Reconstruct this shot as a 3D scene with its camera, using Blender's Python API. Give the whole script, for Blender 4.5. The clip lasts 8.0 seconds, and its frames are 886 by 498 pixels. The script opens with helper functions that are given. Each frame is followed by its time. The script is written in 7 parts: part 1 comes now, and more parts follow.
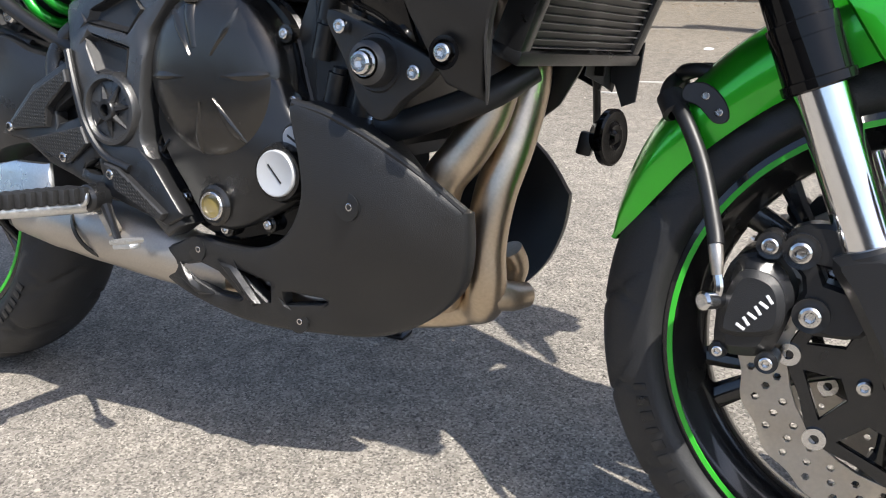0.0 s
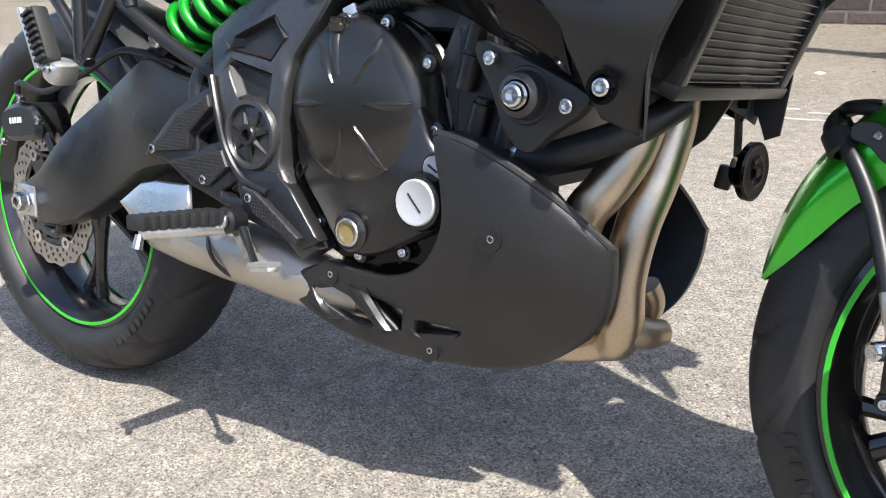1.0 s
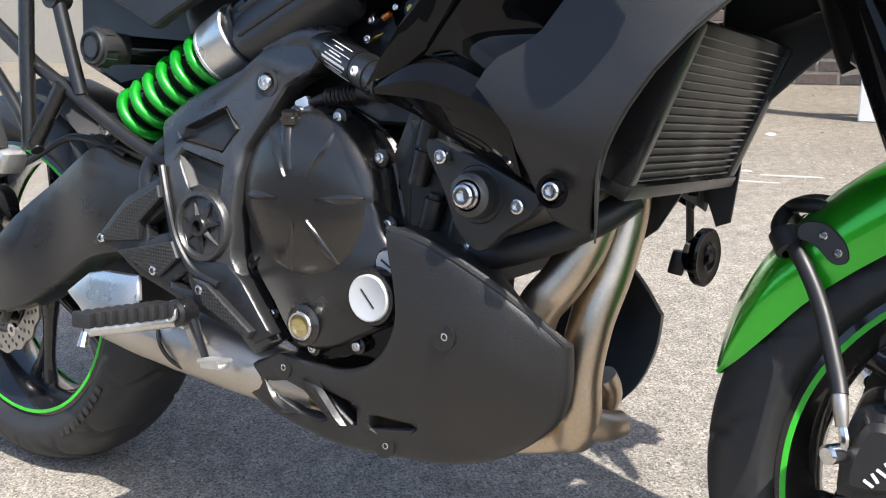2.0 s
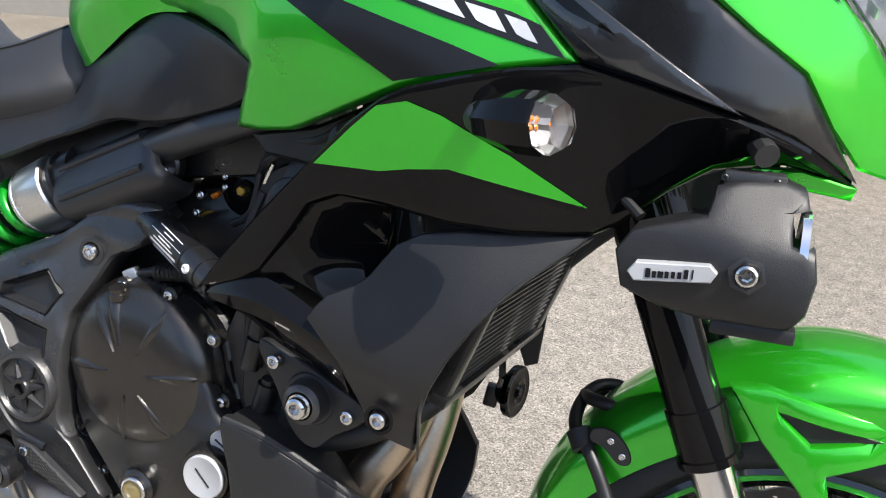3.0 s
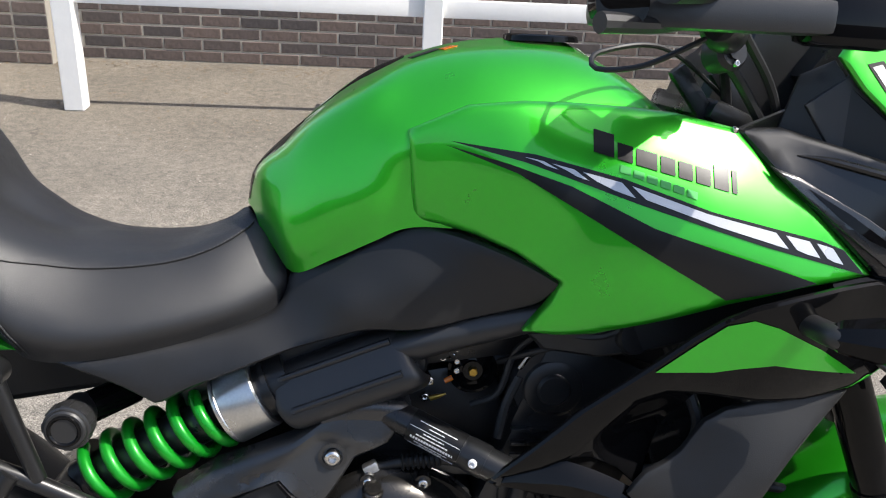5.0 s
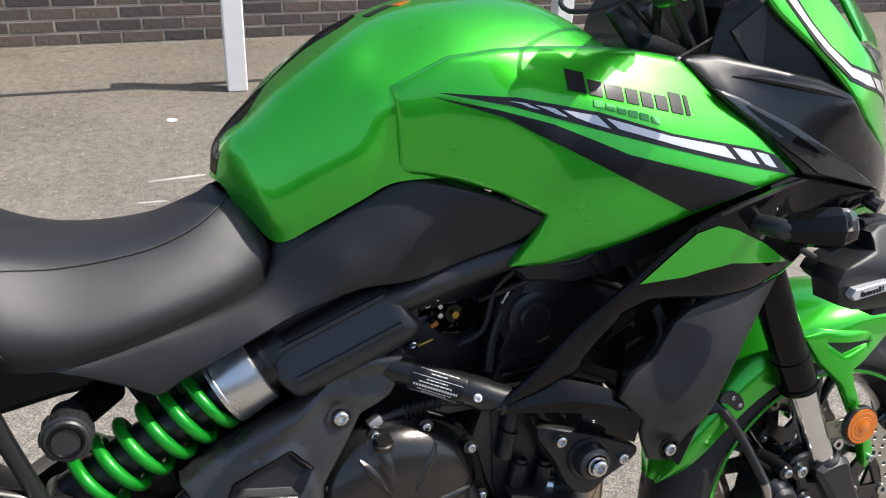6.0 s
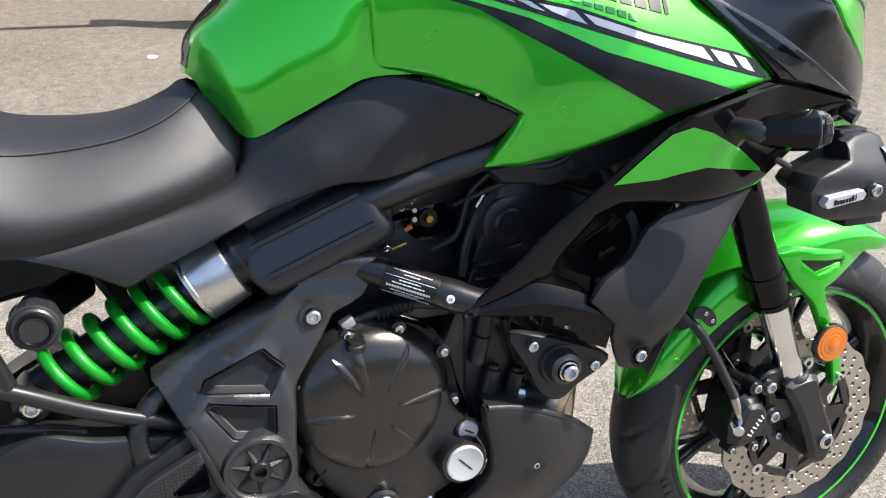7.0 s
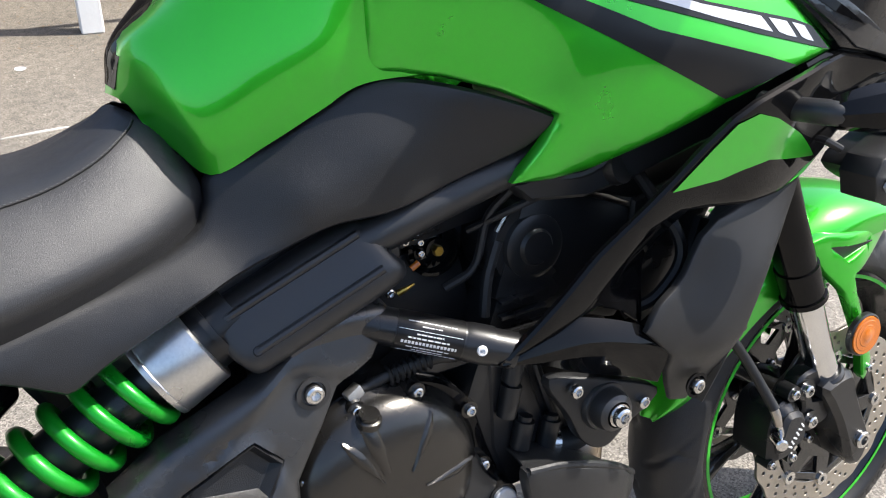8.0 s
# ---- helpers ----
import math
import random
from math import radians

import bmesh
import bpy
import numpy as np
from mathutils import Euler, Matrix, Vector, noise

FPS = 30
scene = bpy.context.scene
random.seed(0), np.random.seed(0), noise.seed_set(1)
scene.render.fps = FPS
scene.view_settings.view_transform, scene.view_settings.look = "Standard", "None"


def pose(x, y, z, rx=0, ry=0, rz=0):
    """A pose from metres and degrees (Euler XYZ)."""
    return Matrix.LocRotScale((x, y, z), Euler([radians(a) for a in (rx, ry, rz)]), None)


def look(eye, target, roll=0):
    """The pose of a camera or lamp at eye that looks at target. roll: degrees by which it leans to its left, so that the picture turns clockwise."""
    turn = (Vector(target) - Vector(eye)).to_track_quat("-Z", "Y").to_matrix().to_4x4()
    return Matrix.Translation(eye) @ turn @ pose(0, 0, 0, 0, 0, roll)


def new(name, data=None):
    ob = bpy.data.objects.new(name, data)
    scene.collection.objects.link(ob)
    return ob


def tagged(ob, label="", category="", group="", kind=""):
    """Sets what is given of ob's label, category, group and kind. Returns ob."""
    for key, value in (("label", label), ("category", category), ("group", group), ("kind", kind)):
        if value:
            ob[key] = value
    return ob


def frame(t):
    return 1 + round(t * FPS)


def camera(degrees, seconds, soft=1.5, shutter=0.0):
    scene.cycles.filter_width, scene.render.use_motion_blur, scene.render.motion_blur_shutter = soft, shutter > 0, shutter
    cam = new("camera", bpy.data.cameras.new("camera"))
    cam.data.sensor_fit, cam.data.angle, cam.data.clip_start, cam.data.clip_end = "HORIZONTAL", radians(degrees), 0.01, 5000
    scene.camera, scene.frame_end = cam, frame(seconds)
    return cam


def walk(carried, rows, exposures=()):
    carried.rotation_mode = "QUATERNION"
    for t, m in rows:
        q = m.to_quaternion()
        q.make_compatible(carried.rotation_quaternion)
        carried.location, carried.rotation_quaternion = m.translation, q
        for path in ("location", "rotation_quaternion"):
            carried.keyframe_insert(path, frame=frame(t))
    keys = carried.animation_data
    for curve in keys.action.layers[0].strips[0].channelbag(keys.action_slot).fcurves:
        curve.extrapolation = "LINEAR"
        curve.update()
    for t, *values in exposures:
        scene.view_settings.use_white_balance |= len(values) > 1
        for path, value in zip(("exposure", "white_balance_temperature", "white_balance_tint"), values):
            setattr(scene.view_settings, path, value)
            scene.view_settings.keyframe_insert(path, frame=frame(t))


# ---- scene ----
from mathutils.bvhtree import BVHTree

cam = camera(55.1, 8.0, 1.1)
PATH = [
    (0, (1.37, -0.754, 0.712), (0.459, 0.848, -0.066), -3.0),
    (0.5, (1.333, -0.772, 0.724), (0.312, 0.776, -0.024), -3.0),
    (1, (1.31, -0.771, 0.726), (0.231, 0.746, -0.005), -3.4),
    (1.2, (1.306, -0.77, 0.731), (0.211, 0.744, 0.018), -3.6),
    (2.3, (1.308, -0.736, 0.775), (0.37, 0.926, 0.179), -2.7),
    (2.5, (1.3, -0.727, 0.792), (0.45, 0.981, 0.189), -1.9),
    (2.7, (1.289, -0.703, 0.869), (0.535, 1.029, 0.214), -0.8),
    (2.9, (1.289, -0.702, 0.982), (0.624, 1.038, 0.253), 0.4),
    (3, (1.295, -0.711, 1.035), (0.658, 1.023, 0.269), 0.9),
    (3.5, (1.219, -0.809, 1.195), (0.699, 0.897, 0.29), 1.8),
    (4, (1.006, -0.876, 1.258), (0.653, 0.882, 0.373), 1.5),
    (4.5, (0.821, -0.861, 1.265), (0.671, 0.946, 0.42), 3.8),
    (4.7, (0.765, -0.821, 1.283), (0.716, 0.995, 0.446), 3.9),
    (5.8, (0.435, -0.784, 1.285), (1.038, 0.906, 0.403), 1.9),
    (6, (0.436, -0.793, 1.277), (1.06, 0.882, 0.38), 2.3),
    (6.5, (0.441, -0.824, 1.245), (1.075, 0.821, 0.301), 3.4),
    (7, (0.443, -0.824, 1.217), (1.086, 0.794, 0.233), 3.6),
    (7.5, (0.415, -0.718, 1.199), (1.097, 0.894, 0.231), 2.3),
    (8, (0.408, -0.587, 1.16), (1.269, 0.912, 0.155), 2.0),
]
EXPOSURES = [(0.0, 0.95), (1.2, 1.20), (2.5, 1.12), (3.0, 0.98), (3.5, 0.80), (4.5, 0.72), (6.0, 0.60), (6.5, 0.80), (7.0, 1.03), (7.5, 1.12), (8.0, 1.06)]
walk(cam, [(t, look(eye, target, roll)) for t, eye, target, roll in PATH], EXPOSURES)
# ---------- world and sun ----------
RAY = Vector((-0.26, 0.09, -0.40)).normalized()
world = bpy.data.worlds.new("sky")
scene.world = world
world.use_nodes = True
wt = world.node_tree
sky = wt.nodes.new("ShaderNodeTexSky")
sky.sky_type, sky.sun_disc = "NISHITA", False
sky.air_density, sky.dust_density = 0.9, 1.8
sky.sun_elevation = math.asin(-RAY.z)
sky.sun_rotation = math.atan2(-RAY.x, -RAY.y)
wt.links.new(sky.outputs[0], wt.nodes["Background"].inputs[0])
wt.nodes["Background"].inputs[1].default_value = 0.15
sun = new("sun", bpy.data.lights.new("sun", "SUN"))
sun.data.energy, sun.data.angle, sun.data.color = 4.5, radians(0.55), (1.0, 0.95, 0.88)
sun.matrix_world = look((0, 0, 8), Vector((0, 0, 8)) + RAY)


# ---------- materials ----------
def material(name, color, rough=0.5, metal=0.0, coat=0.0, grain=0.0, grain_scale=400.0, bump=0.0, bump_scale=600.0, spread=0.25, wear_scale=14.0, wear=0.12, coat_rough=0.04, spec=0.5):
    """A principled surface with grain at a fine and a coarse scale."""
    m = bpy.data.materials.new(name)
    m.use_nodes = True
    t = m.node_tree
    b = t.nodes["Principled BSDF"]
    b.inputs["Metallic"].default_value = metal
    b.inputs["Coat Weight"].default_value = coat
    b.inputs["Specular IOR Level"].default_value = spec
    b.inputs["Coat Roughness"].default_value = coat_rough
    co = t.nodes.new("ShaderNodeTexCoord")
    fine = t.nodes.new("ShaderNodeTexNoise")
    fine.inputs["Scale"].default_value, fine.inputs["Detail"].default_value = grain_scale, 3
    coarse = t.nodes.new("ShaderNodeTexNoise")
    coarse.inputs["Scale"].default_value, coarse.inputs["Detail"].default_value = wear_scale, 5
    t.links.new(co.outputs["Object"], fine.inputs["Vector"])
    t.links.new(co.outputs["Object"], coarse.inputs["Vector"])
    mix = t.nodes.new("ShaderNodeMix")
    mix.data_type = "RGBA"
    mix.inputs["A"].default_value = (*[c * (1 - spread) for c in color], 1)
    mix.inputs["B"].default_value = (*[min(1, c * (1 + spread)) for c in color], 1)
    blend = t.nodes.new("ShaderNodeMath")
    blend.operation = "MULTIPLY_ADD"
    blend.inputs[1].default_value = grain
    t.links.new(fine.outputs["Fac"], blend.inputs[0])
    half = t.nodes.new("ShaderNodeMath")
    half.operation = "MULTIPLY"
    half.inputs[1].default_value = 1 - grain
    t.links.new(coarse.outputs["Fac"], half.inputs[0])
    t.links.new(half.outputs[0], blend.inputs[2])
    t.links.new(blend.outputs[0], mix.inputs["Factor"])
    t.links.new(mix.outputs["Result"], b.inputs["Base Color"])
    r = t.nodes.new("ShaderNodeMapRange")
    r.inputs["From Min"].default_value, r.inputs["From Max"].default_value = 0.3, 0.7
    r.inputs["To Min"].default_value, r.inputs["To Max"].default_value = max(0.02, rough - wear), min(1, rough + wear)
    t.links.new(coarse.outputs["Fac"], r.inputs["Value"])
    t.links.new(r.outputs["Result"], b.inputs["Roughness"])
    if bump:
        n = t.nodes.new("ShaderNodeTexNoise")
        n.inputs["Scale"].default_value, n.inputs["Detail"].default_value = bump_scale, 2
        t.links.new(co.outputs["Object"], n.inputs["Vector"])
        k = t.nodes.new("ShaderNodeBump")
        k.inputs["Strength"].default_value, k.inputs["Distance"].default_value = bump, 0.001
        t.links.new(n.outputs["Fac"], k.inputs["Height"])
        t.links.new(k.outputs["Normal"], b.inputs["Normal"])
    return m


GREEN = material("green_paint", (0.030, 0.54, 0.016), 0.30, 0.74, 0.9, 0.6, 1800, spread=0.16, wear=0.03, coat_rough=0.03, spec=1.0)
GREEN_SPRING = material("green_spring_paint", (0.004, 0.27, 0.014), 0.36, 0.35, 0.25, 0.3, 300, spread=0.2, coat_rough=0.2)
GREEN_TAPE = material("green_rim_tape", (0.04, 0.44, 0.03), 0.4)
GLOSS = material("gloss_black_paint", (0.004, 0.004, 0.0044), 0.2, 0, 0.45, wear=0.04, coat_rough=0.04, spec=0.0)
FLAKE = material("grey_metallic_paint", (0.045, 0.0455, 0.047), 0.26, 0.6, 0.8, 0.9, 1300, spread=0.9)
BLACKFLAKE = material("black_metallic_paint", (0.007, 0.007, 0.0076), 0.30, 0.3, 0.6, 0.9, 1300, spread=0.9, coat_rough=0.14)
MATTE = material("matte_black_plastic", (0.018, 0.0181, 0.0188), 0.39, 0, 0, 0.4, 900, 0.14, 1500, wear=0.07, spec=0.6)
GRAINED = material("grained_black_plastic", (0.0115, 0.0117, 0.0124), 0.42, 0, 0, 0.8, 1300, 0.42, 1100, spread=0.6, wear=0.06, spec=0.5)
SATIN = material("satin_black_casting", (0.012, 0.0122, 0.013), 0.32, 0.2, 0.25, 0.4, 900, 0.16, 900, wear=0.08, coat_rough=0.25)
COVER = material("smooth_black_plastic", (0.011, 0.0111, 0.0117), 0.42, 0, 0, 0.8, 1400, 0.25, 1300, spread=0.7, wear=0.06, spec=0.45)
FRAME = material("satin_black_frame_plastic", (0.021, 0.0210, 0.0214), 0.29, 0, 0, 0.85, 1500, 0.30, 1300, spread=0.8, wear=0.06, spec=0.85)
CASE = material("dark_engine_cover", (0.058, 0.055, 0.051), 0.25, 0.85, 0.25, 0.95, 1500, 0.16, 1200, spread=0.8, wear=0.05, coat_rough=0.12)
DARK = material("black_engine_paint", (0.012, 0.0121, 0.0126), 0.34, 0, 0, wear=0.08, spec=0.45)
VINYL = material("black_seat_vinyl", (0.018, 0.0182, 0.0194), 0.44, 0, 0, 0.85, 1500, 0.34, 1500, spread=0.8, wear=0.06, spec=0.55)
RUBBER = material("tyre_rubber", (0.014, 0.0142, 0.0148), 0.55, 0, 0, 0.5, 300, 0.35, 500, spread=0.45)
FIN = material("radiator_fin_metal", (0.20, 0.20, 0.205), 0.4, 0.8)
HOSE = material("black_rubber_hose", (0.009, 0.009, 0.0095), 0.5)
THREAD = material("grey_thread", (0.11, 0.11, 0.11), 0.7)
RIM = material("gloss_black_wheel", (0.01, 0.01, 0.01), 0.22, 0.2, 0.6)
STEEL = material("bright_steel", (0.68, 0.67, 0.65), 0.2, 1.0, 0, 0.5, 500, 0.1, 300, wear=0.07)
CHROME = material("chromed_fork_tube", (0.80, 0.80, 0.80), 0.14, 1.0, wear=0.03)
ALU = material("brushed_aluminium", (0.68, 0.68, 0.67), 0.36, 1.0, 0, 0.6, 300, 0.1, 500)
DISC = material("brake_disc_steel", (0.47, 0.43, 0.37), 0.38, 0.9, 0, 0.5, 250, 0.12, 500)
PIPE = material("heat_tinted_steel", (0.52, 0.43, 0.325), 0.34, 1.0, 0, 0.5, 250, 0.12, 400, spread=0.3, wear_scale=7, wear=0.07)
MUFFLER = material("satin_steel_muffler", (0.46, 0.42, 0.37), 0.42, 0.9, 0, 0.5, 400, 0.1, 500)
RUST = material("rusty_iron", (0.12, 0.06, 0.03), 0.8)
BRASS = material("brass", (0.55, 0.36, 0.08), 0.35, 1.0)
WORN = material("worn_road_paint", (0.42, 0.41, 0.38), 0.8, 0, 0, 0.5, 90, spread=0.3)
WHITE = material("white_print", (0.75, 0.75, 0.75), 0.5)
SILVER = material("silver_decal", (0.55, 0.55, 0.56), 0.35, 0.4, 0.8, 0.4, 900)
BLACKDECAL = material("black_decal", (0.007, 0.007, 0.0075), 0.38, 0, 0.3, wear=0.04, coat_rough=0.22, spec=0.2)
PALE = material("pale_cap_paint", (0.46, 0.47, 0.48), 0.42, 0.3)
GREYDECAL = material("grey_decal", (0.06, 0.36, 0.08), 0.5, 0.3, 0.2)
AMBER = material("amber_lens", (0.52, 0.13, 0.004), 0.16, 0, 0.6, 0.5, 300, 0.25, 500, spread=0.4)
POST = material("white_fence_paint", (0.78, 0.77, 0.74), 0.6, 0, 0, 0.3, 60, 0.3, 90, spread=0.08)


def glass(name, color, rough=0.05):
    m = bpy.data.materials.new(name)
    m.use_nodes = True
    b = m.node_tree.nodes["Principled BSDF"]
    b.inputs["Base Color"].default_value = (*color, 1)
    b.inputs["Roughness"].default_value = rough
    b.inputs["Transmission Weight"].default_value = 1.0
    b.inputs["IOR"].default_value = 1.45
    return m


LENS = glass("clear_lens", (0.95, 0.95, 0.95))
SMOKE = glass("smoked_screen", (0.35, 0.36, 0.36))
SIGHT = material("oil_window", (0.22, 0.17, 0.06), 0.12, 0, 1.0)


def asphalt():
    """Worn asphalt: pale aggregate in a darker binder, with pits and broad weathering."""
    m = bpy.data.materials.new("asphalt")
    m.use_nodes = True
    t = m.node_tree
    b = t.nodes["Principled BSDF"]
    b.inputs["Roughness"].default_value = 0.9
    b.inputs["Specular IOR Level"].default_value = 0.3
    co = t.nodes.new("ShaderNodeTexCoord")

    def tex(kind, scale, detail=2):
        n = t.nodes.new(kind)
        n.inputs["Scale"].default_value = scale
        if kind == "ShaderNodeTexNoise":
            n.inputs["Detail"].default_value = detail
        t.links.new(co.outputs["Object"], n.inputs["Vector"])
        return n

    def ramp_of(source, stops):
        n = t.nodes.new("ShaderNodeValToRGB")
        e = n.color_ramp.elements
        e[0].position, e[0].color = stops[0][0], (*stops[0][1], 1)
        e[1].position, e[1].color = stops[-1][0], (*stops[-1][1], 1)
        for at, c in stops[1:-1]:
            e.new(at).color = (*c, 1)
        t.links.new(source, n.inputs["Fac"])
        return n.outputs["Color"]

    def times(a, c):
        n = t.nodes.new("ShaderNodeMix")
        n.data_type, n.blend_type = "RGBA", "MULTIPLY"
        n.inputs["Factor"].default_value = 1
        t.links.new(a, n.inputs["A"])
        t.links.new(c, n.inputs["B"])
        return n.outputs["Result"]

    def grey(v):
        return (v * 1.03, v * 0.95, v * 0.84)
    stones = tex("ShaderNodeTexVoronoi", 330)
    sep = t.nodes.new("ShaderNodeSeparateColor")
    t.links.new(stones.outputs["Color"], sep.inputs[0])
    fine = tex("ShaderNodeTexNoise", 700, 3)
    add = t.nodes.new("ShaderNodeMath")
    add.operation = "MULTIPLY_ADD"
    add.inputs[1].default_value = 0.34
    t.links.new(fine.outputs["Fac"], add.inputs[0])
    scaled = t.nodes.new("ShaderNodeMath")
    scaled.operation = "MULTIPLY"
    scaled.inputs[1].default_value = 0.66
    t.links.new(sep.outputs[0], scaled.inputs[0])
    t.links.new(scaled.outputs[0], add.inputs[2])
    base = ramp_of(add.outputs[0], [(0.12, grey(0.07)), (0.28, grey(0.145)), (0.5, grey(0.215)), (0.72, grey(0.28)), (0.83, grey(0.36)), (0.93, (0.72, 0.69, 0.62))])
    pits = tex("ShaderNodeTexVoronoi", 95)
    pit_pick = t.nodes.new("ShaderNodeSeparateColor")
    t.links.new(pits.outputs["Color"], pit_pick.inputs[0])
    reach = t.nodes.new("ShaderNodeMath")
    reach.operation = "MULTIPLY_ADD"
    reach.inputs[1].default_value, reach.inputs[2].default_value = 2.2, 0.12
    t.links.new(pit_pick.outputs[1], reach.inputs[0])
    deep = t.nodes.new("ShaderNodeMath")
    deep.operation = "ADD"
    t.links.new(pits.outputs["Distance"], deep.inputs[0])
    t.links.new(reach.outputs[0], deep.inputs[1])
    pit = ramp_of(deep.outputs[0], [(0.34, (0.42, 0.41, 0.40)), (0.50, (1.0, 1.0, 1.0))])
    mottle = ramp_of(tex("ShaderNodeTexNoise", 24, 7).outputs["Fac"], [(0.36, (0.84, 0.84, 0.84)), (0.64, (1.12, 1.115, 1.10))])
    broad = ramp_of(tex("ShaderNodeTexNoise", 1.7, 7).outputs["Fac"], [(0.34, (0.88, 0.875, 0.865)), (0.66, (1.07, 1.06, 1.04))])
    place = t.nodes.new("ShaderNodeSeparateXYZ")
    t.links.new(co.outputs["Object"], place.inputs[0])
    drift = tex("ShaderNodeTexNoise", 1.1, 5)
    wash = t.nodes.new("ShaderNodeMath")
    wash.operation = "MULTIPLY_ADD"
    wash.inputs[1].default_value = 2.2
    t.links.new(drift.outputs["Fac"], wash.inputs[0])
    t.links.new(place.outputs["Y"], wash.inputs[2])
    spread_ = t.nodes.new("ShaderNodeMapRange")
    spread_.inputs["From Min"].default_value, spread_.inputs["From Max"].default_value = 2.0, 4.4
    t.links.new(wash.outputs[0], spread_.inputs["Value"])
    dirt = ramp_of(spread_.outputs["Result"], [(0.0, (1.0, 1.0, 1.0)), (1.0, (0.80, 0.77, 0.72))])
    t.links.new(times(times(times(times(base, pit), mottle), broad), dirt), b.inputs["Base Color"])
    k = t.nodes.new("ShaderNodeBump")
    k.inputs["Strength"].default_value, k.inputs["Distance"].default_value = 0.9, 0.003
    t.links.new(add.outputs[0], k.inputs["Height"])
    t.links.new(k.outputs["Normal"], b.inputs["Normal"])
    return m


def brick_paint():
    m = bpy.data.materials.new("brown_brick")
    m.use_nodes = True
    t = m.node_tree
    b = t.nodes["Principled BSDF"]
    b.inputs["Roughness"].default_value = 0.75
    info = t.nodes.new("ShaderNodeObjectInfo")
    geo = t.nodes.new("ShaderNodeNewGeometry")
    add = t.nodes.new("ShaderNodeMath")
    t.links.new(info.outputs["Random"], add.inputs[0])
    t.links.new(geo.outputs["Random Per Island"], add.inputs[1])
    fr = t.nodes.new("ShaderNodeMath")
    fr.operation = "FRACT"
    t.links.new(add.outputs[0], fr.inputs[0])
    ramp = t.nodes.new("ShaderNodeValToRGB")
    ramp.color_ramp.elements[0].color = (0.058, 0.050, 0.049, 1)
    ramp.color_ramp.elements[1].color = (0.125, 0.092, 0.078, 1)
    t.links.new(fr.outputs[0], ramp.inputs["Fac"])
    co = t.nodes.new("ShaderNodeTexCoord")
    n = t.nodes.new("ShaderNodeTexNoise")
    n.inputs["Scale"].default_value, n.inputs["Detail"].default_value = 45, 5
    t.links.new(co.outputs["Object"], n.inputs["Vector"])
    mix = t.nodes.new("ShaderNodeMix")
    mix.data_type, mix.blend_type = "RGBA", "OVERLAY"
    mix.inputs["Factor"].default_value = 0.6
    t.links.new(ramp.outputs["Color"], mix.inputs["A"])
    t.links.new(n.outputs["Fac"], mix.inputs["B"])
    t.links.new(mix.outputs["Result"], b.inputs["Base Color"])
    k = t.nodes.new("ShaderNodeBump")
    k.inputs["Strength"].default_value, k.inputs["Distance"].default_value = 0.5, 0.003
    t.links.new(n.outputs["Fac"], k.inputs["Height"])
    t.links.new(k.outputs["Normal"], b.inputs["Normal"])
    return m


ASPHALT = asphalt()
BRICK = brick_paint()
MORTAR = material("pale_mortar", (0.36, 0.33, 0.28), 0.9, 0, 0, 0.5, 200, 0.4, 200)
LITTER = material("dry_leaf_litter", (0.17, 0.125, 0.08), 0.85, spread=0.6)


# ---------- shape helpers ----------
def curve(pts, n, closed=False):
    """n points along a smooth curve through pts, evenly spaced."""
    p = np.array(pts, float)
    q = np.vstack([p[-1:], p, p[:2]]) if closed else np.vstack([2 * p[:1] - p[1:2], p, 2 * p[-1:] - p[-2:-1]])
    out = []
    for i in range(1, len(q) - 2):
        for u in np.linspace(0, 1, 12, endpoint=False):
            a, b, c, d = q[i - 1:i + 3]
            out.append(0.5 * (2 * b + (c - a) * u + (2 * a - 5 * b + 4 * c - d) * u * u + (3 * b - a - 3 * c + d) * u ** 3))
    out.append(q[-2])
    out = np.array(out)
    s = np.r_[0, np.cumsum(np.linalg.norm(np.diff(out, axis=0), axis=1))]
    return np.array([np.interp(np.linspace(0, s[-1], n, endpoint=not closed), s, out[:, k]) for k in range(p.shape[1])]).T


def mirrored(bm):
    """The same shape on the other side as well."""
    geo = bmesh.ops.duplicate(bm, geom=bm.verts[:] + bm.edges[:] + bm.faces[:])["geom"]
    vs = [g for g in geo if isinstance(g, bmesh.types.BMVert)]
    fs = [g for g in geo if isinstance(g, bmesh.types.BMFace)]
    for v in vs:
        v.co.y = -v.co.y
    bmesh.ops.reverse_faces(bm, faces=fs)
    return bm


def other_side(bm):
    for v in bm.verts:
        v.co.y = -v.co.y
    bmesh.ops.reverse_faces(bm, faces=bm.faces[:])
    return bm


def part(name, bm, mat, parent, label="", angle=35):
    """Links a bmesh as one mesh object under a thing or under a part."""
    bmesh.ops.remove_doubles(bm, verts=bm.verts[:], dist=1e-6)
    bmesh.ops.recalc_face_normals(bm, faces=bm.faces[:])
    me = bpy.data.meshes.new(name)
    bm.to_mesh(me)
    bm.free()
    me.materials.append(mat)
    me.polygons.foreach_set("use_smooth", [True] * len(me.polygons))
    me.set_sharp_from_angle(angle=radians(angle))
    ob = new(name, me)
    if parent:
        ob.parent = parent
    if label:
        ob["label"] = label
    return ob


